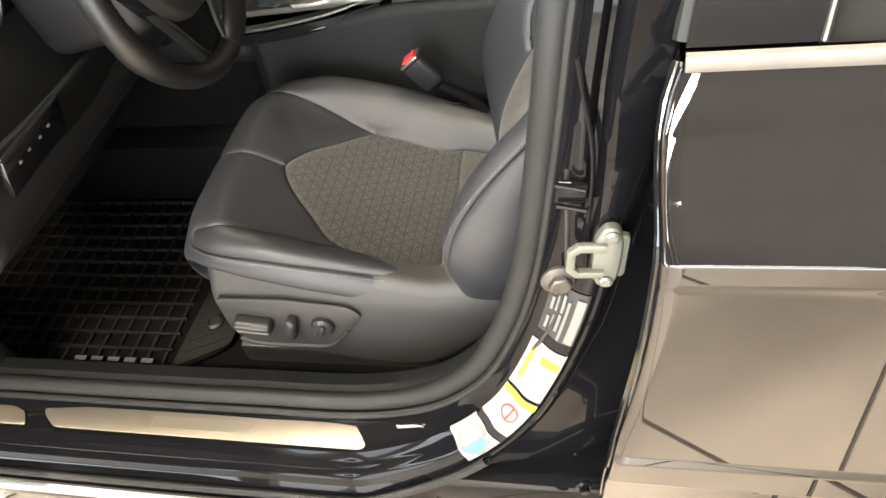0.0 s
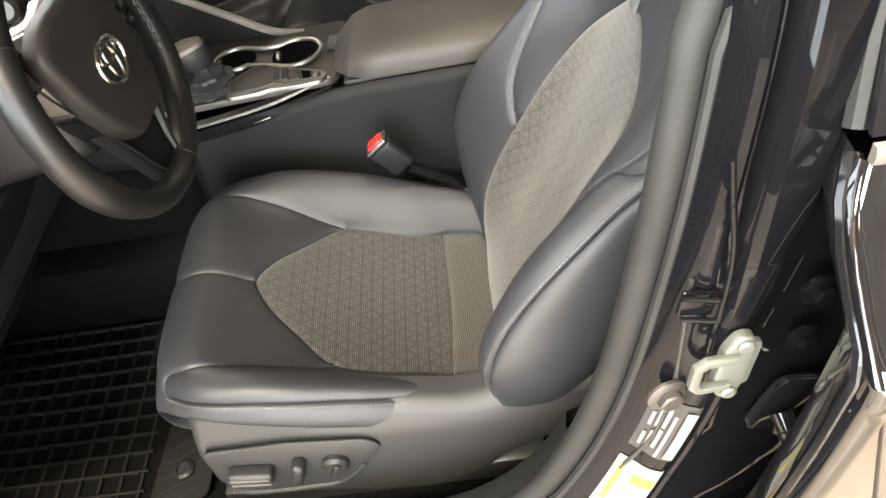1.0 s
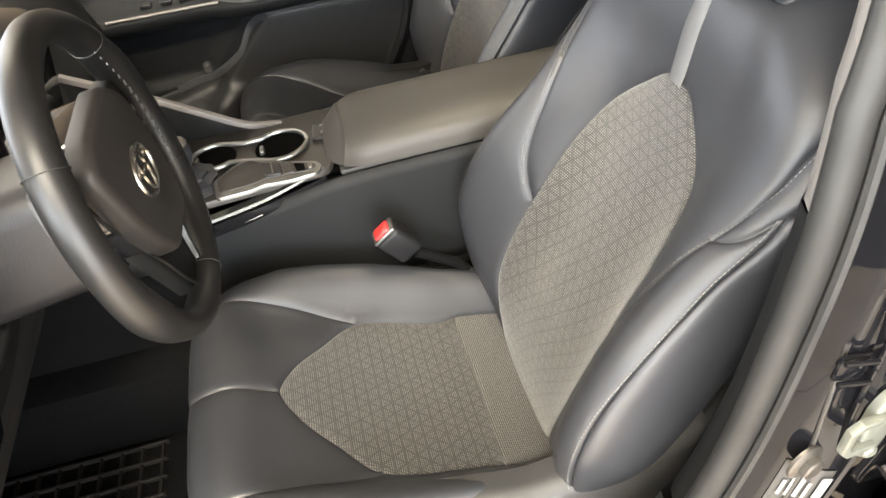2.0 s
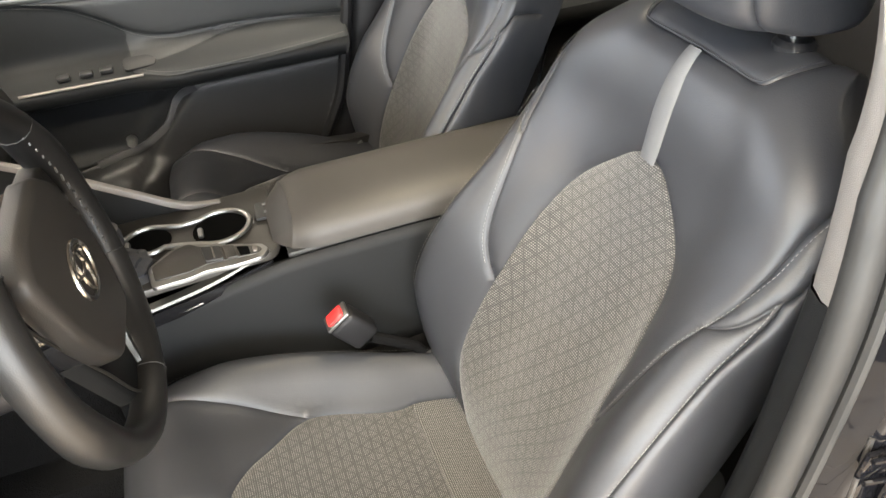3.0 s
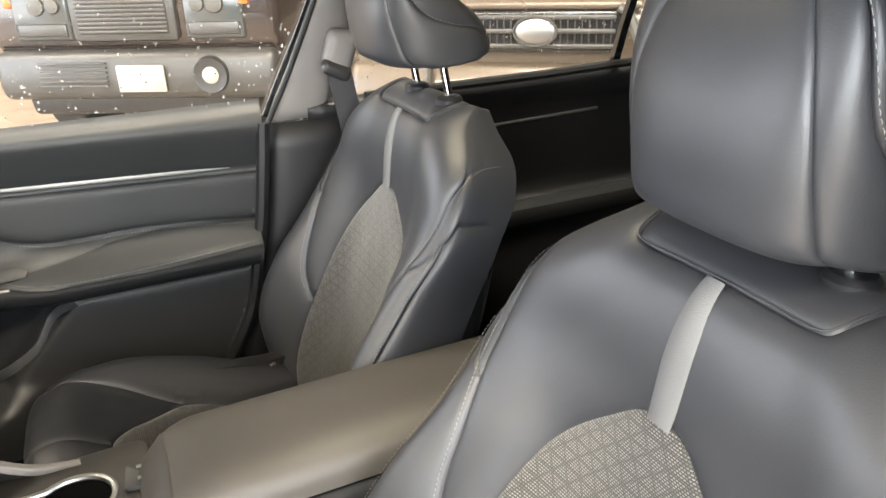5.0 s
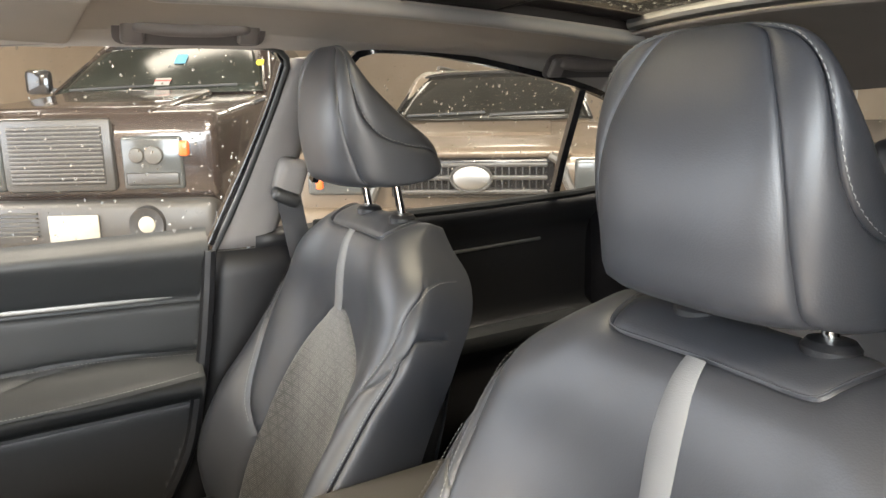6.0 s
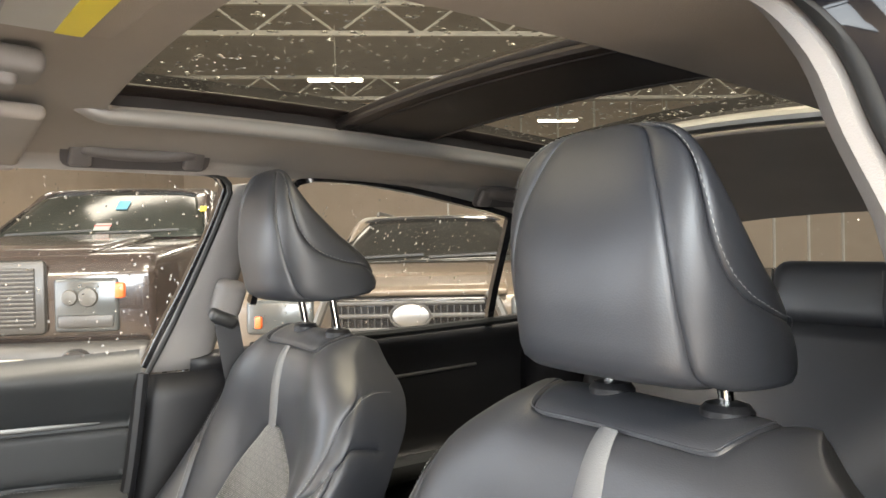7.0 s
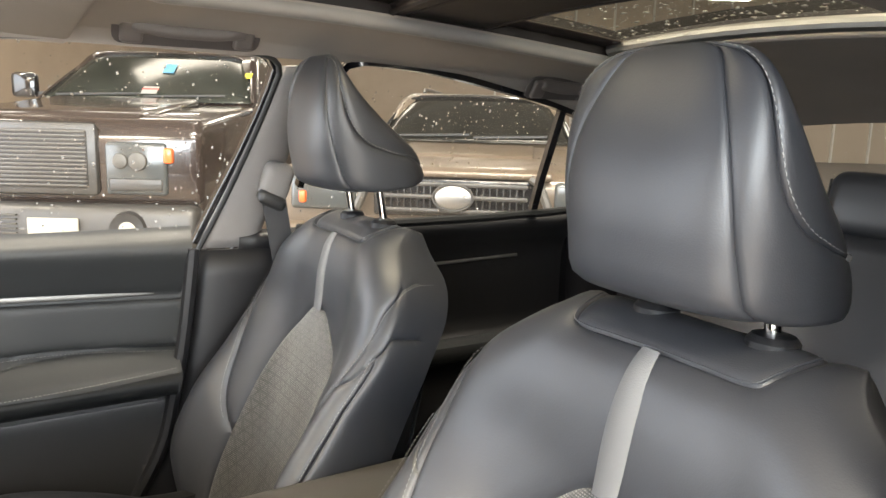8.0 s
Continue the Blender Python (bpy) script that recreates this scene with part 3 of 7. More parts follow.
            slide = part("slide_switch", box((0.537, yy, 0.474), (0.062, 0.024, 0.026), 0.007, turned(0, 8, 0), 3), PLASTIC, sh)
            for q in (-0.006, 0.005):
                part("grip_rib", box((0.537, yy + side * 0.012, 0.474 + q), (0.054, 0.004, 0.005), 0.0018, turned(0, 8, 0)), EDGE, slide)
            part("recline_switch", box((0.600, yy, 0.468), (0.018, 0.024, 0.050), 0.007, turned(0, 18, 0), 3), PLASTIC, sh)
            part("lumbar_knob", lathe([(0.019, 0), (0.019, 0.009), (0.015, 0.014), (0.004, 0.015)], 24, (0.652, y + side * 0.002, 0.468), turned(90 if side < 0 else -90, 0, 0)), PLASTIC, sh)
            part("knob_grip", box((0.652, y + side * 0.018, 0.468), (0.009, 0.008, 0.030), 0.003, turned(0, 25, 0)), PLASTIC, sh)
        return sh

    shield(o, yc < 1)
    for dy in (-0.19, 0.19):
        part("seat_rail", box((0.69 + cx, cushion_y + dy, 0.315), (0.50, 0.045, 0.05), 0.008), SATIN, seat)
    part("cushion_pan", box((0.69 + cx, cushion_y, 0.400 + cz), (0.38, 0.42, 0.11), 0.02), PLASTIC, seat)
    return seat


def head_restraint(yc, flip, lean=0.0, move=(0, 0), rise=0.0, size=1.0, post_y=0.0):
    """A padded head restraint on two chromed posts, leaning with its seat."""
    hr = thing("head_restraint", "black leather head restraint with white stitching on chrome posts", "head restraint", "front head restraints")
    zs = np.array([1.1088, 1.0955, 1.0952, 1.1038, 1.142, 1.1959, 1.2412, 1.2729, 1.2925, 1.3005, 1.3015])
    front = np.array([1.1743, 1.1604, 1.1393, 1.1086, 1.0978, 1.0989, 1.110, 1.122, 1.132, 1.139, 1.144])
    back = np.array([1.1743, 1.223, 1.2651, 1.2834, 1.2728, 1.2173, 1.174, 1.152, 1.146, 1.146, 1.145])
    half = np.array([0.0119, 0.0907, 0.1111, 0.1115, 0.1137, 0.1122, 0.1072, 0.0951, 0.0735, 0.0410, 0.0019])
    bs = np.array([0, 0.0799, 0.1074, 0.1238, 0.1577, 0.2108, 0.2597, 0.2983, 0.3328, 0.3672, 0.4052])
    R = 0.13
    k, q = math.cos(lean), math.sin(lean)

    def place(x, z, up=rise):
        x, z = (np.asarray(x) - 1.19) * size + 1.19 - 0.93, (np.asarray(z) - 1.10) * size + 1.10 + up - 0.55
        return 0.93 + move[0] + x * k + z * q, 0.55 + move[1] - x * q + z * k

    def at(a, b):
        ang = np.asarray(a, float) / R
        z, f, r, w = (curve_at(bs, v, b) for v in (zs, front, back, half))
        c, s = np.cos(ang), np.sin(ang)
        u = np.sign(s) * np.abs(s) ** 0.626 * w * size
        mid = f + (r - f) * 0.52
        x = np.where(c > 0, mid - (mid - f) * np.abs(c) ** 0.81, mid + (r - mid) * np.abs(c) ** 0.81)
        x, z = place(x, z)
        return np.stack([x, yc + flip * u, z], 1)

    seam = smooth_line([(0.102, 0.100), (0.1049, 0.1143), (0.1080, 0.1282), (0.0995, 0.1589), (0.091, 0.2104), (0.0755, 0.2582), (0.0637, 0.2962), (0.0677, 0.3306), (0.085, 0.352)], 40)
    edge = smooth_line([(0.36, 0.135), (0.3214, 0.1455), (0.2685, 0.159), (0.2116, 0.1703), (0.1794, 0.193), (0.1639, 0.2211), (0.1549, 0.2717), (0.1474, 0.3101), (0.1298, 0.3396), (0.110, 0.358)], 48)
    both = [seam, seam * (-1, 1), (edge, 1.2), (edge * (-1, 1), 1.2)]
    hi = R * math.pi
    front_poly = np.concatenate([[(0.102, 0)], seam, [(0.085, bs[-1]), (-0.085, bs[-1])], seam[::-1] * (-1, 1), [(-0.102, 0)]])
    back_r = np.concatenate([edge, [(0.110, bs[-1]), (0.5, bs[-1]), (0.5, 0.135)]])
    soft(at, (-hi, 0), (hi, bs[-1]), both,
         [("front_panel", front_poly, LEATHER, ""), ("rear_panel", back_r, LEATHER, ""), ("rear_panel", back_r * (-1, 1), LEATHER, ""), ("side_panel", None, LEATHER, "")],
         hr, step=0.010, sign=-flip, depth=0.0030, relief=lambda a, b: 0.6 * uneven(a, b))
    for e in (edge, edge * (-1, 1)):
        stitches(at, e + (0.005 * np.sign(e[5, 0]), 0), hr, length=0.0042, gap=0.0022, r=0.0004, lift=0.0003, sign=-flip)
    for dy in (post_y - 0.060, post_y + 0.060):
        (x0, z0), (x1, z1), (x2, z2) = place(1.199, 1.045, 0), place(1.190, 1.118), place(1.196, 1.070, 0)
        part("post", tube([(x0, yc + dy, z0), (x1, yc + dy, z1)], 0.0065, 14, (1, 0, 0)), CHROME, hr, "chrome post")
        part("post_collar", lathe([(0.021, -0.006), (0.021, 0.003), (0.017, 0.008), (0.010, 0.010), (0.008, 0.010)], 24, (x2, yc + dy, z2), turned(0, 3, 0)), DEEP_BLACK, hr)
    return hr


YD, YP = 0.587, 1.304
LEAN, SHIFT = -0.094, (0.0728, -0.0243)
car_seat("driver_seat", YD, 1, "black leather power driver seat with dark woven cloth inserts", YD)
car_seat("passenger_seat", YP, -1, "black leather passenger seat with dark woven cloth inserts", 1.276, (0.098, 0.004), LEAN, SHIFT)
head_restraint(YD, 1, post_y=-0.013)
head_restraint(YP - 0.008, -1, LEAN, (SHIFT[0] - 0.006, SHIFT[1]), 0.033, 1.014, -0.015)


def buckle(at, lean):
    """A seat-belt buckle on its stalk."""
    bk = thing("belt_buckle", "black seat belt buckle with a red press button", "belt buckle", "belt buckles")
    m = turned(0, lean, 0)
    c = Vector(at)
    part("housing", box(c + m @ Vector((0, 0, 0.004)), (0.046, 0.034, 0.062), 0.008, m, 3), DEEP_BLACK, bk)
    up = m @ Vector((0, 0, 1))
    part("bezel", box(c + up * 0.038, (0.042, 0.031, 0.006), 0.002, m), SATIN, bk)
    part("red_button", box(c + up * 0.042, (0.028, 0.022, 0.006), 0.002, m), RED, bk, "red press button")
    part("stalk", tube([c - up * 0.034, c - up * 0.09 + Vector((0.03, 0, 0)), c - up * 0.12 + Vector((0.05, 0.0, -0.03))], 0.009, 10, (0, 1, 0)), CARPET, bk)
    return bk


buckle((0.765, 0.797, 0.612), -38)
tongue = thing("belt_tongue", "bright metal seat belt tongue beside the passenger cushion", "belt tongue")
part("plate", box((0.940, 1.470, 0.530), (0.040, 0.006, 0.024), 0.003, turned(0, -35, 20)), CHROME, tongue)
part("grip", box((0.962, 1.478, 0.508), (0.030, 0.016, 0.034), 0.005, turned(0, -35, 20), 3), DEEP_BLACK, tongue)

# ---- the car's body: sill, pillars, floor, roof ----
car = thing("car_body", "black sedan body with its driver door open and grey headliner", "car")
# rear edge of the driver's door opening, from the sill round the pillar to the roof: x, y, z
OPENING = smooth_line([(-0.45, 0.232, 0.400), (0.10, 0.232, 0.396), (0.55, 0.232, 0.396), (0.74, 0.233, 0.402), (0.85, 0.235, 0.440), (0.925, 0.236, 0.510), (0.975, 0.238, 0.605),
                       (1.012, 0.240, 0.720), (1.040, 0.244, 0.870), (1.062, 0.256, 1.020), (1.079, 0.286, 1.140), (1.084, 0.322, 1.215), (1.085, 0.346, 1.265), (1.084, 0.363, 1.308),
                       (1.074, 0.382, 1.338), (1.045, 0.396, 1.353), (0.97, 0.402, 1.360), (0.70, 0.404, 1.362), (0.45, 0.388, 1.330), (0.15, 0.34, 1.23)], 260)


def sill_share(p):
    """1 on the sill, 0 on the pillar and the roof."""
    return 0.0 if p[2] > 0.7 else min(max((0.99 - p[0]) / 0.26, 0), 1)


def along(x, z):
    """The point of the opening nearest to a place."""
    return int(np.argmin(np.hypot(OPENING[:, 0] - x, OPENING[:, 2] - z)))


def opening_frame(i):
    """Outward direction, in the plane of the door, at point i of the opening."""
    a, b = OPENING[max(i - 1, 0)], OPENING[min(i + 1, len(OPENING) - 1)]
    t = (b - a) / np.linalg.norm(b - a)
    n = np.array([t[2], 0, -t[0]])
    return n / np.linalg.norm(n)


def opening_sweep(rows, first=0, last=None, upper=None, zs=(1.08, 1.22)):
    """A skin that follows the opening. rows: (outward, y of the sill, y offset on the pillar); upper: the rows that take over between two heights."""
    pts = OPENING[first:last]
    verts, faces, m = [], [], len(rows)
    for i, p in enumerate(pts):
        n = opening_frame(i + first)
        sill = sill_share(p)
        k = min(max((p[2] - zs[0]) / (zs[1] - zs[0]), 0), 1) if upper else 0.0
        for j, (out, ys, yp) in enumerate(rows):
            if upper:
                out, yp = out + (upper[j][0] - out) * k, yp + (upper[j][2] - yp) * k
            base = p[1] - 0.235
            q = p + n * out
            q[1] = sill * ys + (1 - sill) * (yp + base)
            verts.append(q)
        if i:
            k = i * m
            faces += [(k - m + j, k - m + j + 1, k + j + 1, k + j) for j in range(m - 1)]
    return verts, faces


def opening_skin(name, rows, mat, label="", first=0, last=None, upper=None, zs=(1.08, 1.22)):
    v, f = opening_sweep(rows, first, last, upper, zs)
    ob = mesh_object(name, v, f, mat, car, label)
    ob.data.set_sharp_from_angle(angle=radians(40))
    return ob


# rubber seal on the body flange: fat bulb and a lip
seal_rows = [(-0.014 + 0.016 * math.cos(t) * 1.0, 0.236 + 0.013 * math.sin(t), 0.236 + 0.013 * math.sin(t)) for t in np.linspace(0, 2 * math.pi, 13)]
seal_upper = [(o + 0.026, a, b - 0.006) for o, a, b in seal_rows]
opening_skin("door_seal", seal_rows, RUBBER, "dark grey rubber door seal", upper=seal_upper)
lip_rows = [(0.000 + 0.006 * math.cos(t), 0.220 + 0.006 * math.sin(t), 0.222 + 0.006 * math.sin(t)) for t in np.linspace(0, 2 * math.pi, 9)]
opening_skin("seal_lip", lip_rows, RUBBER, upper=[(o + 0.026, a, b - 0.006) for o, a, b in lip_rows])
# painted jamb
jamb = [(-0.004, 0.222, 0.226), (0.006, 0.214, 0.210), (0.012, 0.207, 0.206), (0.016, 0.166, 0.204), (0.024, 0.160, 0.199), (0.031, 0.150, 0.194), (0.036, 0.138, 0.190),
        (0.044, 0.133, 0.186), (0.055, 0.130, 0.184), (0.064, 0.118, 0.188), (0.072, 0.112, 0.202), (0.080, 0.108, 0.218), (0.095, 0.106, 0.226), (0.13, 0.104, 0.230), (0.18, 0.118, 0.232), (0.24, 0.16, 0.24)]
jamb_upper = [(-0.004, 0, 0.226), (0.004, 0, 0.212), (0.009, 0, 0.197), (0.014, 0, 0.191), (0.021, 0, 0.191), (0.026, 0, 0.196), (0.029, 0, 0.207), (0.033, 0, 0.207),
              (0.038, 0, 0.187), (0.045, 0, 0.181), (0.078, 0, 0.188), (0.085, 0, 0.194), (0.092, 0, 0.215), (0.13, 0, 0.230), (0.18, 0, 0.232), (0.24, 0, 0.24)]
opening_skin("door_jamb", jamb, PAINT, "glossy black painted door jamb", upper=jamb_upper, zs=(0.76, 1.00))
ridge = [(0.066 + 0.005 * math.cos(t), 0.120 + 0.004 * math.sin(t), 0.187 + 0.006 * math.sin(t)) for t in np.linspace(0, 2 * math.pi, 9)]
opening_skin("jamb_ridge", ridge, PAINT, "", along(0.85, 0.44), along(1.038, 0.86))
step_rub = [(0.064 + 0.007 * math.cos(t), 0.112 + 0.006 * math.sin(t), 0.176 + 0.006 * math.sin(t)) for t in np.linspace(0, 2 * math.pi, 9)]
opening_skin("sill_seal", step_rub, RUBBER, "", 0, along(0.90, 0.48))
opening_skin("sill_moulding", [(0.072, 0.100, 0.16), (0.078, 0.092, 0.15), (0.086, 0.090, 0.15), (0.092, 0.096, 0.16)], SATIN, "", 0, along(0.74, 0.402))
# inner trims along the opening
opening_skin("sill_trim", [(-0.004, 0.245, 0.247), (-0.012, 0.252, 0.250), (-0.018, 0.262, 0.262), (-0.014, 0.285, 0.282), (0.006, 0.297, 0.292), (0.05, 0.302, 0.300), (0.10, 0.305, 0.31)], SOFT_PLASTIC, "grey plastic sill trim", 0, along(0.975, 0.605) + 1)
opening_skin("pillar_trim_lower", [(0.000, 0.245, 0.247), (-0.004, 0.25, 0.256), (-0.006, 0.262, 0.268), (0.000, 0.28, 0.284), (0.015, 0.30, 0.298), (0.09, 0.30, 0.305)], SOFT_PLASTIC, "dark grey plastic centre pillar trim", along(0.975, 0.605), along(1.057, 0.985) + 1)
opening_skin("pillar_trim_upper", [(0.000, 0.245, 0.247), (-0.004, 0.25, 0.256), (-0.004, 0.262, 0.268), (0.004, 0.28, 0.286), (0.02, 0.29, 0.300), (0.05, 0.30, 0.306), (0.10, 0.30, 0.305)], GREY_TRIM, "light grey centre pillar trim", along(1.057, 0.985), along(1.045, 1.353) + 1,
             [(0.012, 0.245, 0.240), (0.000, 0.25, 0.245), (-0.001, 0.262, 0.254), (0.010, 0.28, 0.266), (0.03, 0.29, 0.275), (0.055, 0.30, 0.281), (0.08, 0.30, 0.278)])
opening_skin("roof_rail_trim", [(-0.004, 0.245, 0.248), (-0.007, 0.25, 0.254), (-0.005, 0.262, 0.262), (0.0, 0.28, 0.272), (0.006, 0.28, 0.280)], HEADLINER, "", along(1.045, 1.353))
# scuff plate on the sill
scuff = part("scuff_plate", plate(rounded([(0.195, 0.172), (0.17, 0.190), (0.16, 0.204), (0.25, 0.212), (0.755, 0.212), (0.735, 0.170)], 0.008), 0.003, 0.001, Matrix.Translation((0, 0, 0.3835))), BRUSHED, car, "brushed metal scuff plate")
part("scuff_plate", plate(rounded([(-0.45, 0.172), (0.14, 0.172), (0.125, 0.196), (0.10, 0.205), (-0.45, 0.208)], 0.008), 0.003, 0.001, Matrix.Translation((0, 0, 0.3835))), BRUSHED, car)
part("plate_lettering_bar", plate(rounded([(0.37, 0.182), (0.545, 0.182), (0.545, 0.203), (0.37, 0.203)], 0.003), 0.001, 0, Matrix.Translation((0, 0, 0.3864))), material("polished_plate", (0.50, 0.45, 0.37), 0.36, 0.85), scuff)
# floor
part("floor_pan", box((0.55, 0.92, 0.265), (3.2, 1.36, 0.05), 0.01), CARPET, car, "black carpeted floor")
part("footwell_front", box((-0.42, 0.92, 0.55), (0.06, 1.36, 0.62), 0.02, turned(0, -25, 0)), CARPET, car)
part("rocker", box((0.6, 0.21, 0.30), (3.4, 0.14, 0.14), 0.02), PAINT, car)
part("rocker", box((0.6, 1.62, 0.33), (3.4, 0.16, 0.14), 0.02), PAINT, car)
part("tunnel", box((0.5, 0.92, 0.36), (2.6, 0.26, 0.20), 0.05), CARPET, car)
part("kick_panel", box((-0.20, 0.285, 0.46), (0.5, 0.04, 0.34), 0.015), PLASTIC, car)


def striker():
    """A zinc-plated door striker: tall rounded base and a flat square loop."""
    st = thing("door_striker", "zinc-plated door striker loop bolted to the pillar", "door striker")
    m = frame_of((1.090, 0.192, 0.812), (0.97, 0.05, -0.10), (0.10, 0, 1))
    m = m @ Matrix.Diagonal((1, 1, 1 if (m.to_3x3() @ Vector((0, 0, 1))).y < 0 else -1, 1))
    part("base_plate", plate(rounded([(-0.012, -0.024), (-0.004, -0.043), (0.010, -0.043), (0.016, -0.024), (0.016, 0.024), (0.010, 0.043), (-0.004, 0.043), (-0.012, 0.024)], 0.008), 0.010, 0.003, m, 3), ZINC, st)
    part("backing_plate", plate(rounded([(-0.004, -0.034), (0.022, -0.030), (0.022, 0.03), (-0.004, 0.034)], 0.006), 0.006, 0.002, m), ZINC, st)
    loop = [m @ Vector(p) for p in dense([(0.000, 0.019, 0.011), (-0.026, 0.019, 0.013), (-0.033, 0.012, 0.013), (-0.033, -0.012, 0.013), (-0.026, -0.019, 0.013), (0.000, -0.019, 0.011)], 0.004)]
    part("loop", sweep(rounded([(-0.0045, -0.004), (0.0045, -0.004), (0.0045, 0.004), (-0.0045, 0.004)], 0.002, 2), loop, tuple(m.to_3x3() @ Vector((0, 0, 1)))), ZINC, st)
    for q in (-0.033, 0.033):
        part("screw", lathe([(0.0075, 0), (0.0075, 0.002), (0.005, 0.004)], 12, m @ Vector((0.004, q, 0.010)), m.to_3x3()), ZINC, st)
    return st


striker()


BUFF = material("dull_metal", (0.10, 0.093, 0.085), 0.4, 0.7, blotch=0.3, blotch_size=50)


def bolt(at, r=0.012, mat=PAINT, label="black painted hexagon bolt on the door jamb"):
    """A flanged hexagon bolt that faces -y."""
    b = thing("bolt", label, "bolt", "jamb bolts")
    t = turned(90, 0, 12)
    part("flange", lathe([(r, 0), (r, 0.003), (r * 0.75, 0.006)], 20, at, t), mat, b)
    part("head", lathe([(r * 0.62, 0.004), (r * 0.62, 0.012), (r * 0.5, 0.0135)], 6, at, t), mat, b)
    return b


bolt((1.043, 0.198, 0.762), 0.020, BUFF, "dull metal bolt cover on the pillar")
bolt((1.168, 0.222, 0.857), 0.017)
bolt((1.168, 0.222, 0.790), 0.017)
bolt((1.062, 0.128, 0.420), 0.011)
bolt((1.03, 0.112, 0.348), 0.009)
hinge = thing("door_check", "black door check arm with a ribbed rubber boot", "door check")
part("mount", plate(rounded([(-0.03, -0.045), (0.03, -0.045), (0.032, 0.045), (-0.026, 0.045)], 0.02), 0.008, 0.003, frame_of((1.171, 0.224, 0.682), (0.95, 0.1, -0.25), (0.25, 0, 1))), GLOSS_BLACK, hinge)
part("arm", tube([(1.168, 0.216, 0.675), (1.176, 0.190, 0.655), (1.188, 0.160, 0.630)], 0.013, 12, (1, 0, 0)), GLOSS_BLACK, hinge)
for k in range(5):
    c = Vector((1.171, 0.202, 0.664)) + Vector((0.006, -0.010, -0.006)) * k
    part("boot_rib", lathe([(0.008, -0.003), (0.0135, 0), (0.008, 0.003)], 14, c, Vector((0.5, -0.8, -0.5)).to_track_quat("Z", "Y").to_matrix()), RUBBER, hinge)


# folded edges of the jamb and a small bracket over the striker
SEALER = material("seam_sealer", (0.022, 0.021, 0.020), 0.5, blotch=0.2, blotch_size=40)
part("jamb_sealer", tube(smooth_line([(1.0565, 0.2100, 0.905), (1.0559, 0.2095, 0.8934), (1.0536, 0.2052, 0.8308), (1.049, 0.201, 0.7582), (1.0394, 0.1985, 0.7058), (1.021, 0.200, 0.6547), (1.0044, 0.202, 0.6219)], 50), 0.0024, 8, (0, 1, 0)), SEALER, car)
part("jamb_fold", tube(smooth_line([(1.070, 0.203, 1.03), (1.075, 0.201, 0.989), (1.080, 0.199, 0.949), (1.080, 0.197, 0.905), (1.074, 0.196, 0.842), (1.070, 0.195, 0.767), (1.061, 0.196, 0.715), (1.034, 0.198, 0.655)], 40), 0.0026, 8, (0, 1, 0)), PAINT, car)
bracket = part("jamb_bracket", box((1.060, 0.202, 0.884), (0.030, 0.006, 0.028), 0.003, turned(0, 8, 0)), PAINT, car)
for z in (0.871, 0.897):
    part("bracket_lip", tube([(1.046, 0.196, z + 0.002), (1.074, 0.193, z - 0.002)], 0.0025, 8), PAINT, bracket)

LENGTH = np.r_[0, np.cumsum(np.linalg.norm(np.diff(OPENING, axis=0), axis=1))]


def on_jamb(s, out, lift):
    """A place on the painted jamb, s along the opening and out across it."""
    p = np.array([np.interp(s, LENGTH, OPENING[:, k]) for k in range(3)])
    q = np.array([np.interp(s + 0.004, LENGTH, OPENING[:, k]) for k in range(3)])
    t = (q - p) / np.linalg.norm(q - p)
    n = np.array([t[2], 0, -t[0]])
    n /= np.linalg.norm(n)
    sill = sill_share(p)
    ys, yp = (np.interp(out, [j[0] for j in jamb], [j[c] for j in jamb]) for c in (1, 2))
    w = p + n * out
    w[1] = sill * ys + (1 - sill) * (yp + p[1] - 0.235) - lift
    return w - n * lift * 0.6 * sill


def label_patch(name, mat, parent, s0, s1, o0, o1, lift, label=""):
    us, vs = np.linspace(s0, s1, 13), np.linspace(o0, o1, 23)
    return sheet(lambda u, v: tuple(on_jamb(u, v, lift)), us, vs, mat, name, parent, label)


def sticker(name, label, place, size, fills):
    """A printed label that lies on the jamb. fills: its paper, then (x, y, w, h, material) within -1..1."""
    s = float(LENGTH[int(np.argmin(np.hypot(OPENING[:, 0] - place[0], OPENING[:, 2] - place[1])))]) + 0.026
    o = 0.037
    th = thing(name, label, "sticker", "jamb stickers")
    w, h = size
    label_patch("backing", fills[0], th, s - w / 2, s + w / 2, o - h / 2, o + h / 2, 0.0012)
    for x, y, a, b, mat in fills[1:]:
        label_patch("printed_bar", mat, th, s + (x - a) * w / 2, s + (x + a) * w / 2, o + (y - b) * h / 2, o + (y + b) * h / 2, 0.0032)
    return th, s, o


def label_disc(name, mat, parent, s, o, r0, r1, lift, t0=0.0, t1=2 * math.pi):
    return sheet(lambda t, r: tuple(on_jamb(s + r * math.cos(t), o + r * 0.8 * math.sin(t), lift)), np.linspace(t0, t1, 41), np.linspace(r0, r1, 9), mat, name, parent)


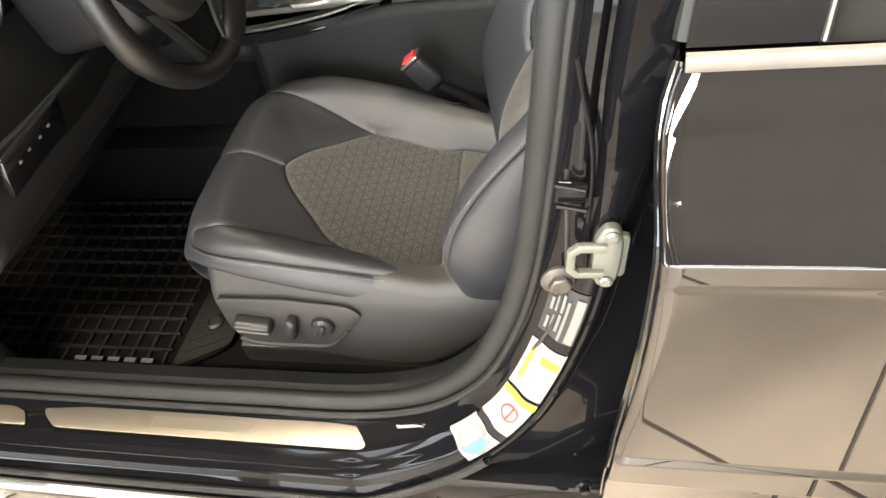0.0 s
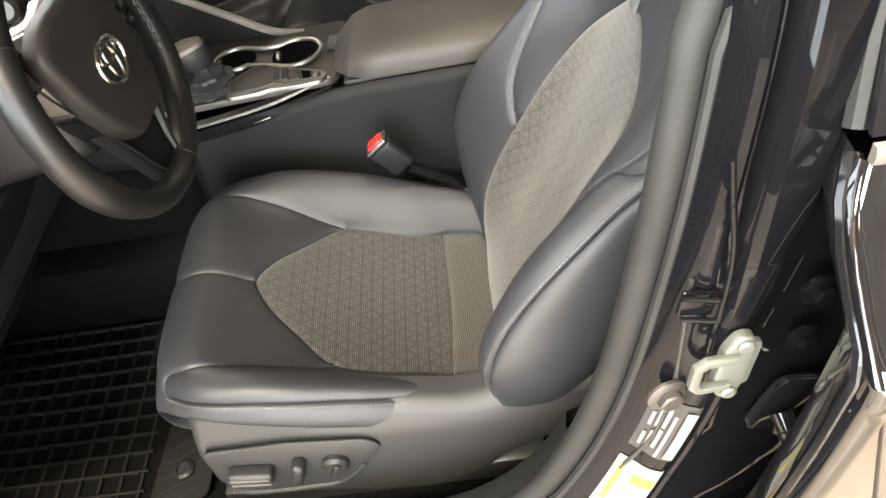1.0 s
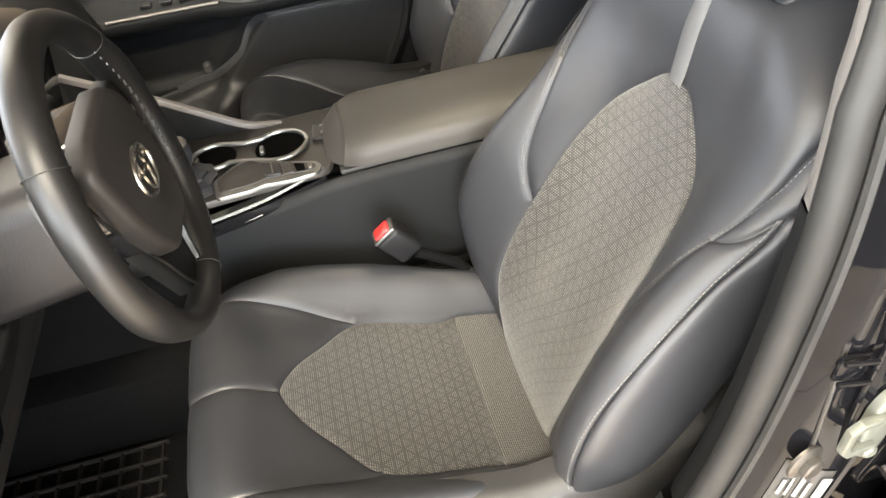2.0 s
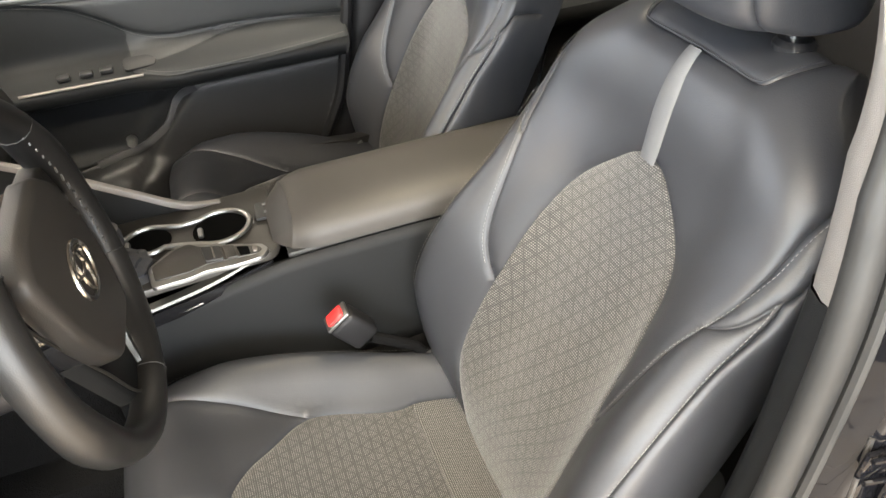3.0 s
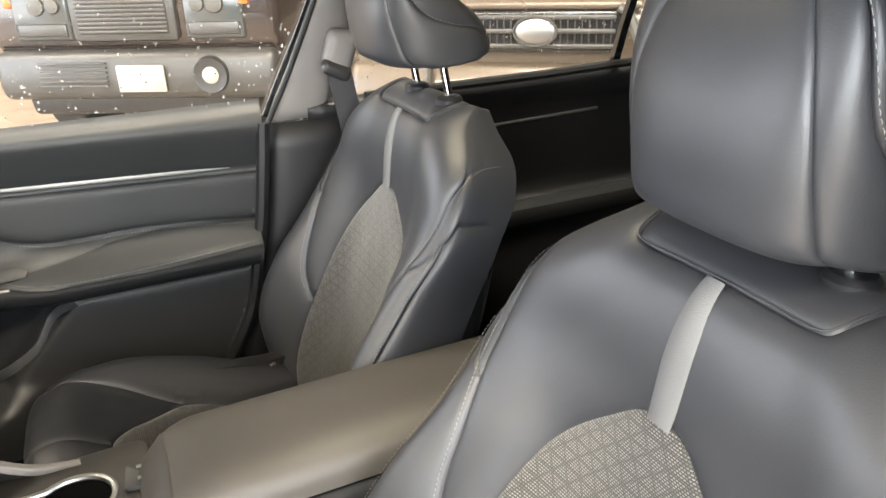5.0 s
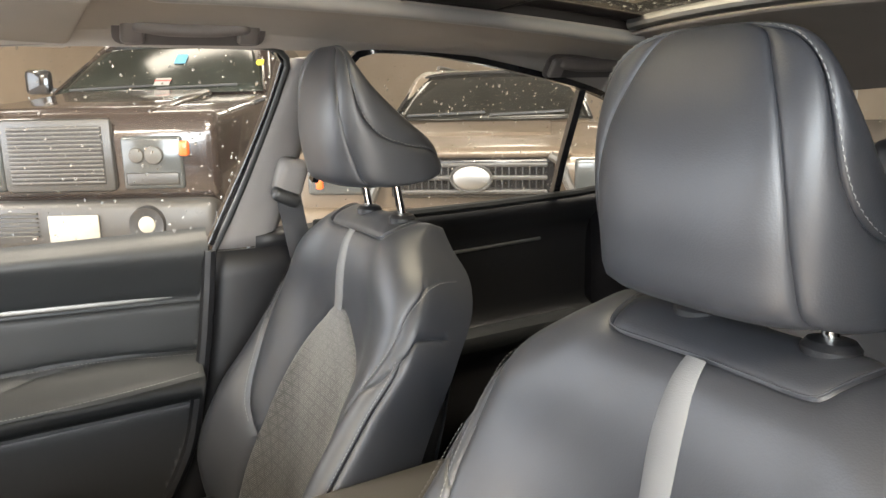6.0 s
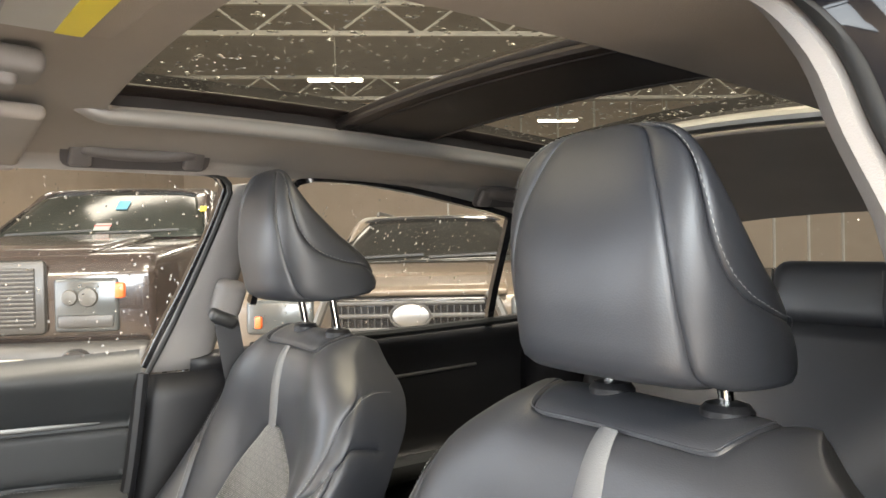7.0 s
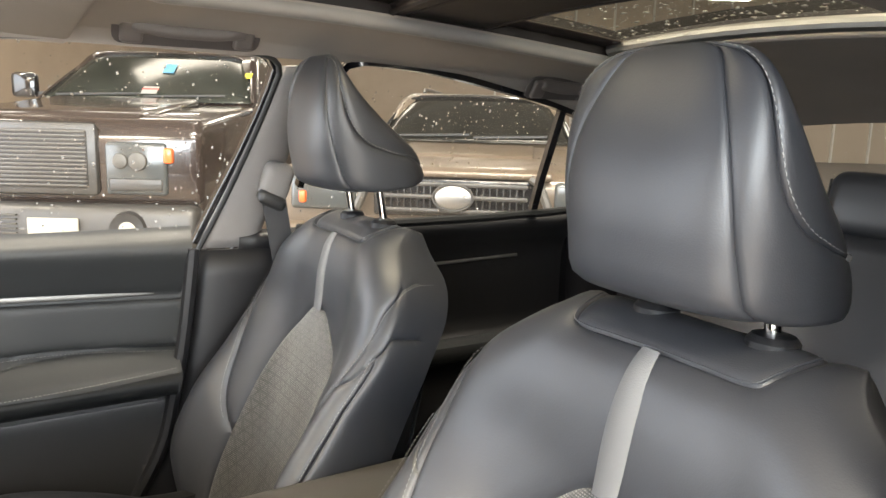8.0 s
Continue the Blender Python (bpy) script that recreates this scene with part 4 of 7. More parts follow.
part("firewall", box((-0.46, 0.92, 0.60), (0.05, 1.40, 0.70), 0.01), CARPET, car)
part("front_fender", box((-0.95, 0.20, 0.62), (1.40, 0.16, 0.66), 0.05, None, 3), PAINT, car)
part("front_fender", box((-0.95, 1.64, 0.62), (1.40, 0.16, 0.66), 0.05, None, 3), PAINT, car)
part("bonnet", box((-1.05, 0.92, 0.93), (1.30, 1.40, 0.04), 0.015, turned(0, -4, 0)), PAINT, car)
for y0, y1 in ((0.235, 0.36), (1.605, 1.475)):
    part("windscreen_pillar", tube(smooth_line([(-0.45, y0, 0.93), (-0.15, y0 + (y1 - y0) * 0.3, 1.08), (0.15, y0 + (y1 - y0) * 0.7, 1.23), (0.42, y1, 1.325)], 16), 0.032, 10), GREY_TRIM, car)
screen = mesh_object("windscreen", [(-0.42, 0.26, 0.96), (-0.42, 1.58, 0.96), (0.40, 1.45, 1.34), (0.40, 0.38, 1.34)], [(0, 1, 2, 3)], GLASS, car, "clear windscreen glass")
screen.visible_shadow = False

# ---- roof ----
def roof_z(x, y):
    """Height of the headliner."""
    along = 1.405 - 0.070 * max(x - 0.95, 0) ** 1.6 - 0.09 * max(0.85 - x, 0) ** 1.5
    side = abs(y - 0.92)
    return along - 0.025 * (side / 0.40) ** 2 - 0.10 * max(side - 0.42, 0) ** 1.2 - 0.10 * max(x - 1.78, 0) ** 1.15


HOLE = (0.875, 1.68, 0.635, 1.215)
xs = sorted(set(np.round(np.r_[np.linspace(0.40, 2.26, 46), HOLE[0], HOLE[1]], 4)))
ys = sorted(set(np.round(np.r_[np.linspace(0.40, 1.455, 36), HOLE[2], HOLE[3]], 4)))
sheet(lambda x, y: (x, y, roof_z(x, y)), xs, ys, HEADLINER, "headliner", car, "grey fabric headliner", keep=lambda x, y: not (HOLE[0] < x < HOLE[1] and HOLE[2] < y < HOLE[3]))
sheet(lambda x, y: (x, y, roof_z(x, y) + 0.055), xs, ys, PAINT, "roof_panel", car, "", keep=lambda x, y: not (HOLE[0] < x < HOLE[1] and HOLE[2] < y < HOLE[3]))
# rounded edge of the opening
rim = []
for x, y, n in ((HOLE[0], HOLE[2], 1), (HOLE[1], HOLE[2], 1), (HOLE[1], HOLE[3], 1), (HOLE[0], HOLE[3], 1)):
    rim.append((x, y))
rim = rounded(rim, 0.022, 6)
rim_path = [(x, y, roof_z(x, y) + 0.004) for x, y in dense(rim + rim[:1], 0.03)[:-1]]
part("sunroof_edge", tube(rim_path, 0.004, 8, closed=True), HEADLINER, car)
MOULD = material("moulding_grey", (0.16, 0.15, 0.14), 0.4, grain=0.05, grain_size=900)
mould = [(x, HOLE[3] + 0.006, roof_z(x, HOLE[3]) - 0.004 + 9.0 * max(HOLE[0] + 0.012 - x, 0) ** 2) for x in np.linspace(HOLE[0] - 0.045, HOLE[1] + 0.02, 50)]
part("sunroof_moulding", tube(mould, 0.013, 12), MOULD, car, "light grey sunroof edge moulding")
vv, ff = [], []
for i, (x, y, z) in enumerate(rim_path):
    vv += [(x, y, z - 0.002), (x, y, z + 0.034)]
    j = (i + 1) % len(rim_path)
    ff.append((2 * i, 2 * j, 2 * j + 1, 2 * i + 1))
mesh_object("sunroof_wall", vv, ff, BROWN_BLACK, car, "black sunroof frame", smooth=True)
GLASS_Z = 0.030
gx0, gx1, gy0, gy1 = HOLE[0] - 0.06, HOLE[1] + 0.03, HOLE[2] - 0.05, HOLE[3] + 0.05
beam0, beam1 = 1.215, 1.41


def roof_glass(name, x0, x1):
    w = thing(name, "tinted sunroof glass panel wet with rain drops", "sunroof", "sunroof panels")
    us, vs = np.linspace(x0, x1, 12), np.linspace(gy0, gy1, 12)
    ob = sheet(lambda x, y: (x, y, roof_z(x, 0.92) - 0.025 * ((y - 0.92) / 0.4) ** 2 + GLASS_Z), us, vs, TINT_GLASS, "pane", w)
    border = [((x0, gy0), (x1, gy0 + 0.075)), ((x0, gy1 - 0.095), (x1, gy1))]
    for (a, b), (c, d) in border:
        sheet(lambda x, y: (x, y, roof_z(x, 0.92) - 0.025 * ((y - 0.92) / 0.4) ** 2 + GLASS_Z - 0.004), np.linspace(a, c, 12), np.linspace(b, d, 4), BROWN_BLACK, "black_border", w, thickness=0.003)
    return w


roof_glass("sunroof_panel", gx0, beam0 + 0.01)
roof_glass("sunroof_panel", beam1 - 0.01, gx1)


def cross_beam(x0, x1, drop, mat, name, lift=0.0):
    def fn(x, y):
        k = (x - x0) / (x1 - x0)
        return (x, y, roof_z(x, 0.92) - 0.02 * ((y - 0.92) / 0.4) ** 2 + 0.022 + lift - drop * (1.0 if 0.04 < k < 0.96 else 0.0))
    return sheet(fn, np.linspace(x0, x1, 14), np.linspace(HOLE[2] - 0.01, HOLE[3] + 0.01, 14), mat, name, car, thickness=0.004)


cross_beam(beam0, beam1, 0.010, BROWN_BLACK, "sunroof_crossbeam")
for bx, r in ((beam0 + 0.004, 0.006), (beam0 + 0.030, 0.0035), (beam1 - 0.020, 0.0035)):
    part("sunroof_seal", tube([(bx, y, roof_z(bx, 0.92) - 0.02 * ((y - 0.92) / 0.4) ** 2 + 0.009) for y in np.linspace(HOLE[2], HOLE[3], 14)], r, 8), BROWN_BLACK, car)
# shade cassette behind the rear pane
part("shade_roller", tube([(HOLE[1] - 0.018, y, roof_z(HOLE[1], y) + 0.018) for y in np.linspace(HOLE[2] + 0.01, HOLE[3] - 0.01, 14)], 0.011, 10), SATIN, car, "satin silver shade bar")


def grab_handle(at, mat):
    """A folded roof grab handle along x, over a flat dark plate that paints its recess's shade."""
    g = thing("grab_handle", "grey plastic grab handle above the passenger window", "grab handle")
    x, y, z = at
    tilt = Matrix.Translation(at) @ turned(35, 0, 0).to_4x4()
    part("recess", plate(rounded([(-0.114, -0.026), (0.114, -0.026), (0.114, 0.026), (-0.114, 0.026)], 0.020), 0.003, 0.001, tilt @ turned(90, 0, 0).to_4x4()), RECESS_SHADE, g)
    bar = [tilt @ Vector(p) for p in smooth_line([(-0.084, 0.000, 0.010), (-0.078, -0.006, 0.012), (-0.066, -0.008, 0.011), (-0.04, -0.009, 0.008), (0.0, -0.009, 0.007), (0.04, -0.009, 0.008), (0.066, -0.008, 0.011), (0.078, -0.006, 0.012), (0.084, 0.000, 0.010)], 30)]
    part("bar", sweep(disc(0.013, 0.009), bar, (0, -1, 0)), mat, g)
    for s in (-0.086, 0.086):
        part("hinge_cover", box(tilt @ Vector((s, -0.005, -0.001)), (0.034, 0.014, 0.040), 0.006, turned(35, 0, 0), 3), mat, g)
    return g


# dark colour that stands for the shade of the hollow behind the handle
RECESS_SHADE = material("handle_recess_shade", (0.040, 0.033, 0.030), 0.7)
HANDLE = material("handle_plastic", (0.075, 0.064, 0.058), 0.55, grain=0.1, grain_size=900)
grab_handle((0.965, 1.418, 1.360), HANDLE)
grab_handle((1.74, 1.40, 1.305), HANDLE)
# sun visors with their warning labels
def sun_visor(yc, side, labelled):
    visor = thing("sun_visor", "grey fabric sun visor with a printed warning label" if labelled else "plain grey fabric sun visor folded up", "sun visor", "sun visors")
    turn = turned(side * 4, 2, 0)
    vm = Matrix.Translation((0.695, yc, 1.362)) @ turn.to_4x4()
    part("panel", box((0.695, yc, 1.362), (0.21, 0.38, 0.020), 0.009, turn, 3), HEADLINER, visor)
    if not labelled:
        return visor
    part("printed_label", box(vm @ Vector((0.014, side * 0.055, -0.0112)), (0.115, 0.25, 0.0012), 0, turn), WHITE, visor)
    part("printed_label", box(vm @ Vector((0.070, side * 0.055, -0.0118)), (0.018, 0.25, 0.0012), 0, turn), YELLOW, visor)
    for k in range(6):
        part("printed_bar", box(vm @ Vector((-0.030 + k * 0.011, side * (0.05 + 0.01 * (k % 3)), -0.0122)), (0.0022, 0.20 - 0.04 * (k % 2), 0.0006), 0, turn), GREY_INK, visor)
    return visor


sun_visor(0.555, 1, True)
sun_visor(1.325, -1, False)


# printed stickers low on the pillar
st1, u, o = sticker("tyre_sticker", "white round tyre pressure sticker in grey and blue", (0.862, 0.448), (0.054, 0.044), [WHITE])
label_disc("ring", GREY_INK, st1, u, o, 0.019, 0.025, 0.0032)
label_disc("blue_half", BLUE, st1, u, o, 0.0, 0.018, 0.0032, 0, math.pi)
st2, u, o = sticker("warning_sticker", "white warning sticker with a red prohibition ring and yellow band", (0.918, 0.500), (0.070, 0.044), [WHITE, (0.84, 0, 0.16, 1.0, YELLOW)])
label_disc("red_ring", RED_INK, st2, u, o, 0.011, 0.0135, 0.0032)
label_patch("red_slash", RED_INK, st2, u - 0.011, u + 0.011, o - 0.0012, o + 0.0012, 0.0034)
sticker("load_sticker", "white tyre and loading label with yellow bands", (0.962, 0.58), (0.095, 0.044), [WHITE, (0.10, -0.72, 0.68, 0.11, YELLOW), (0.52, 0.30, 0.13, 0.50, YELLOW)]
                   + [(-0.35, -0.35 + 0.24 * k, 0.45, 0.035, GREY_INK) for k in range(5)])
sticker("maker_label", "black and white printed maker's label", (0.999, 0.682), (0.090, 0.042), [INK, (-0.05, 0.62, 0.85, 0.24, PALE_INK)] + [(x + 0.1 * ((k * 7) % 3 - 1), -0.72 + 0.26 * k, 0.24 + 0.05 * ((k * 5) % 4), 0.07, PALE_INK) for x in (-0.45, 0.30) for k in range(4)])
clip = thing("visor_clip", "grey plastic sun visor clip under the roof", "visor clip")
part("base", box((0.745, 0.955, 1.384), (0.060, 0.075, 0.024), 0.010, turned(0, 4, 0), 3), GREY_TRIM, clip)
part("hook", box((0.738, 0.955, 1.370), (0.030, 0.036, 0.016), 0.006, turned(0, 8, 0), 3), GREY_TRIM, clip)

# tail of the car
for y in (0.20, 1.64):
    part("rear_fender", box((2.55, y, 0.68), (1.20, 0.16, 0.66), 0.06, None, 3), PAINT, car)
part("trunk_lid", box((2.95, 0.92, 0.985), (0.50, 1.36, 0.05), 0.02, turned(0, 3, 0)), PAINT, car)
part("tail_panel", box((3.14, 0.92, 0.66), (0.10, 1.44, 0.64), 0.04, None, 3), PAINT, car)
part("nose_panel", box((-1.66, 0.92, 0.60), (0.10, 1.44, 0.56), 0.04, None, 3), PAINT, car)
CAR_TYRE = material("car_tyre", (0.018, 0.018, 0.018), 0.8)
for x in (-0.98, 2.42):
    for y, side in ((0.17, -1), (1.67, 1)):
        wh = part("wheel", lathe([(0.20, -0.10), (0.325, -0.105), (0.335, -0.08), (0.335, 0.08), (0.325, 0.105), (0.20, 0.10)], 32, (x, y, 0.336), turned(90, 0, 0)), CAR_TYRE, car)
        part("rim", lathe([(0.21, -0.03), (0.205, 0.02), (0.12, 0.0), (0.05, 0.03), (0.01, 0.03)], 24, (x, y + side * 0.07, 0.336), turned(-90 * side, 0, 0)), SATIN, wh)

# ---- passenger door ----
def drop_material():
    m = bpy.data.materials.new("water_drop")
    m.use_nodes = True
    b = m.node_tree.nodes["Principled BSDF"]
    b.inputs["Base Color"].default_value = (0.95, 0.95, 0.92, 1)
    b.inputs["Roughness"].default_value, b.inputs["Transmission Weight"].default_value, b.inputs["IOR"].default_value = 0.08, 0.80, 1.33
    return m


DROP = drop_material()

def band(v, lo, hi, soft_edge):
    """1 between lo and hi, fading over soft_edge."""
    return 1 / (1 + np.exp(-(v - lo) / soft_edge * 4)) * 1 / (1 + np.exp((v - hi) / soft_edge * 4))


def step(v, at, soft_edge):
    return 1 / (1 + np.exp(-(v - at) / soft_edge * 4))


def chrome_z(x):
    return 0.911 - 0.048 * (x - 0.5)


STITCH_X, STITCH_Z = [0.10, 0.40, 0.47, 0.53, 0.59, 0.66, 0.758, 0.956, 1.05], [0.93, 0.893, 0.858, 0.817, 0.799, 0.797, 0.797, 0.782, 0.776]


ARM_Z = [0.694, 0.700, 0.708, 0.722, 0.738, 0.747, 0.757, 0.768, 0.779, 0.788, 0.800]
ARM_PAD = [1.624, 1.592, 1.566, 1.552, 1.546, 1.549, 1.563, 1.590, 1.618, 1.633, 1.640]
ARM_FRONT = [1.640, 1.616, 1.592, 1.582, 1.578, 1.582, 1.594, 1.622, 1.640, 1.645, 1.648]


def door_skin(a, b):
    """Inner face of the passenger door over x and z: upper pad, padded middle, armrest, lower panel with a pocket."""
    x, z = np.asarray(a, float), np.asarray(b, float)
    zs, zc = curve_at(STITCH_X, STITCH_Z, x), chrome_z(x)
    y = 1.650 - 0.050 * step(z, zc + 0.050, 0.09) - 0.012 * band(z, zc + 0.004, zc + 0.1, 0.02)
    y -= 0.018 * band(z, zs, zc - 0.006, 0.012)
    pad = step(x, 0.53, 0.07)
    arm = np.interp(z, ARM_Z, ARM_PAD) * pad + np.interp(z, ARM_Z, ARM_FRONT) * (1 - pad)
    k = band(z, 0.697, zs - 0.003, 0.006)
    y = y * (1 - k) + np.minimum(arm, y) * k
    y -= 0.028 * band(z, 0.30, 0.690, 0.008) * step(x, 0.615 - (0.690 - z) * 0.9, 0.012)
    y += 0.022 * band(z, 0.545, 0.694, 0.02) * (1 - step(x, 0.56 - (0.690 - z) * 0.9, 0.02))
    y -= 0.040 * band(z, 0.30, 0.545 - (0.60 - np.minimum(x, 0.6)) * 0.25, 0.02) * (1 - step(x, 0.50, 0.05))
    y += 0.020 * step(z, 1.006, 0.012)
    return np.stack([x, y, z], 1)


def rear_edge(z):
    return curve_at([0.25, 0.42, 0.495, 0.60, 0.70, 0.80, 0.89, 1.02], [0.76, 0.83, 0.875, 0.930, 0.955, 0.975, 0.988, 1.004], np.asarray(z, float))


EDGE_STRIP = material("edge_strip", (0.05, 0.05, 0.052), 0.4, grain=0.1, grain_size=900)


def passenger_door():
    d = thing("passenger_door", "closed passenger door with black padded trim and a satin strip", "car door")
    stitch = smooth_line(list(zip(STITCH_X, STITCH_Z)), 60)
    stitch = stitch[stitch[:, 0] < 0.985]
    chrome_l = np.array([(x, chrome_z(x) - 0.006) for x in np.linspace(0.1, 0.985, 30)])
    armtop = smooth_line([(0.505, 0.757), (0.56, 0.750), (0.62, 0.746), (0.75, 0.747), (0.962, 0.756)], 20)
    valley = smooth_line([(0.50, 0.771), (0.56, 0.770), (0.60, 0.774), (0.643, 0.779), (0.70, 0.788), (0.78, 0.792)], 20)
    low = np.array([(0.618, 0.684), (0.75, 0.687), (0.952, 0.693)])
    pocket = smooth_line([(0.618, 0.684), (0.575, 0.655), (0.535, 0.600), (0.48, 0.560), (0.38, 0.535), (0.20, 0.50)], 24)

    def at(a, b):
        a = np.minimum(a, rear_edge(b))
        return door_skin(a, b)

    soft(at, (0.05, 0.30), (1.005, 1.022), [stitch, chrome_l, armtop, valley, low, pocket],
         [("upper_pad", np.concatenate([chrome_l, [(1.1, 0.89), (1.1, 1.1), (0.0, 1.1)]]), DOOR_PAD, ""),
          ("middle_pad", np.concatenate([stitch, [(1.1, 0.776), (1.1, 0.884)], chrome_l[::-1]]), DOOR_PAD, ""),
          ("lower_panel", np.concatenate([pocket[::-1], low, [(1.1, 0.69), (1.1, 0.2), (0.0, 0.2)]]), PLASTIC, ""),
          ("armrest_pad", np.concatenate([armtop, [(1.1, 0.757), (1.1, 0.776)], stitch[stitch[:, 0] > 0.505][::-1]]), DOOR_PAD, "padded armrest"),
          ("armrest_panel", None, SOFT_PLASTIC, "")], d, step=0.010, depth=0.003, sign=1)
    stitches(at, stitch + (0, -0.004), d, length=0.004, gap=0.0025, sign=1)
    stitches(at, armtop + (0, 0.004), d, length=0.004, gap=0.0025, sign=1)
    path = [tuple(door_skin([x], [chrome_z(x) + 0.002])[0] - (0, 0.002, 0)) for x in np.linspace(0.30, 0.935, 24)]
    part("satin_strip", sweep([(-0.003, -0.0048), (0.003, -0.0048), (0.0045, 0), (0.003, 0.0048), (-0.003, 0.0048)], path, scale=[1] * 20 + [0.9, 0.75, 0.5, 0.2]), WING, d, "satin silver trim strip")
    edge_path = [tuple(door_skin([x], [0.688])[0] - (0, 0.004, 0)) for x in np.linspace(0.63, 0.945, 16)]
    edge_path = [tuple(door_skin([x], [z])[0] - (0, 0.004, 0)) for x, z in pocket[:16][::-1]] + edge_path
    part("panel_edge", sweep([(-0.003, -0.009), (0.002, -0.009), (0.004, 0), (0.002, 0.009), (-0.003, 0.009)], edge_path), EDGE_STRIP, d)
    # handle bowl
    part("handle_bowl", plate(rounded([(0.36, 0.926), (0.53, 0.918), (0.553, 0.921), (0.526, 0.948), (0.486, 0.966), (0.36, 0.980)], 0.012), 0.004, 0.001, frame_of((0, 1.630, 0), (1, 0, 0), (0, 0, 1))), PLASTIC, d)
    part("inner_handle", box((0.508, 1.612, 0.940), (0.034, 0.016, 0.028), 0.006, None, 3), PLASTIC, d)
    part("lock_tab", box((0.486, 1.620, 0.942), (0.010, 0.016, 0.018), 0.002), RED, d, "red lock tab")
    # switch panel and pull cup
    part("switch_panel", plate(rounded([(0.28, -0.02), (0.535, -0.018), (0.545, 0.0), (0.535, 0.016), (0.28, 0.018)], 0.01), 0.006, 0.002, Matrix.Translation((0, 1.604, 0.757)) @ turned(24, 3, 0).to_4x4()), GLOSS_BLACK, d)
    for x in (0.37, 0.415, 0.455):
        part("window_switch", box((x, 1.600, 0.766), (0.026, 0.016, 0.010), 0.003, turned(14, 0, 0)), PLASTIC, d)
    part("switch_trim", tube([(x, 1.576, 0.750 + 0.012 * (0.53 - x)) for x in np.linspace(0.28, 0.525, 10)], 0.003, 8), SATIN_DULL, d)
    part("pull_pocket", plate(rounded([(-0.030, -0.016), (0.034, -0.012), (0.038, 0.004), (0.020, 0.016), (-0.030, 0.014)], 0.010), 0.004, 0.001, frame_of((0.520, 1.600, 0.768), (1, 0, -0.02), (0, 0.80, 0.60))), DEEP_BLACK, d)
    part("bottle_knob", lathe([(0.012, 0), (0.011, 0.018), (0.008, 0.024)], 16, (0.455, 1.60, 0.600), turned(90, 0, 0)), SATIN, d)
    # window frame, glass
    glass_pane = mesh_object("window_glass", [(-0.1, 1.625, 0.995), (1.02, 1.615, 0.99), (1.135, 1.478, 1.345), (0.2, 1.478, 1.345)], [(0, 1, 2, 3)], WET_GLASS, d, "clear window glass with rain drops")
    glass_pane.visible_shadow = False
    part("door_outer", box((0.45, 1.715, 0.62), (1.15, 0.07, 0.70), 0.02), PAINT, d)
    fr = [(1.012, 1.612, 0.99), (1.045, 1.585, 1.07), (1.085, 1.540, 1.17), (1.122, 1.492, 1.285), (1.128, 1.478, 1.318), (1.108, 1.470, 1.334), (1.05, 1.470, 1.338), (0.6, 1.472, 1.330), (0.3, 1.49, 1.28)]
    part("window_frame", sweep(rounded([(-0.006, -0.012), (0.006, -0.012), (0.006, 0.012), (-0.006, 0.012)], 0.003), smooth_line([(x, y + 0.016, z + 0.006 * (z > 1.3)) for x, y, z in fr], 50), (0, 1, 0)), GLOSS_BLACK, d, "gloss black window frame")
    return d


passenger_door()


def rain_drops(quad, n, seed, parent, size=0.0018, lift=0.0015):
    """Small flat water drops scattered over a pane given by its four corners."""
    rng = random.Random(seed)
    a, b, c, d = (Vector(q) for q in quad)
    nor = (b - a).cross(d - a).normalized()
    verts, faces = [], []
    for i in range(n):
        u, v = rng.random(), rng.random()
        p = (a.lerp(b, u)).lerp(d.lerp(c, u), v) + nor * lift
        r = size * (0.35 + 1.1 * rng.random() ** 3)
        e1 = (b - a).normalized()
        e2 = nor.cross(e1)
        tall = 1.0 + 0.8 * rng.random() ** 2
        k = len(verts)
        ring = 7
        verts.append(p + nor * r * 0.55)
        for j in range(ring):
            t = 2 * math.pi * j / ring
            w = 1 + 0.25 * rng.uniform(-1, 1)
            verts.append(p + e1 * math.cos(t) * r * w + e2 * math.sin(t) * r * tall * w)
        faces += [(k, k + 1 + j, k + 1 + (j + 1) % ring) for j in range(ring)]
    ob = mesh_object("rain_drops", verts, faces, DROP, parent)
    ob.visible_shadow = False
    return tagged(ob, "scattered rain drops", "", "", "stuff")


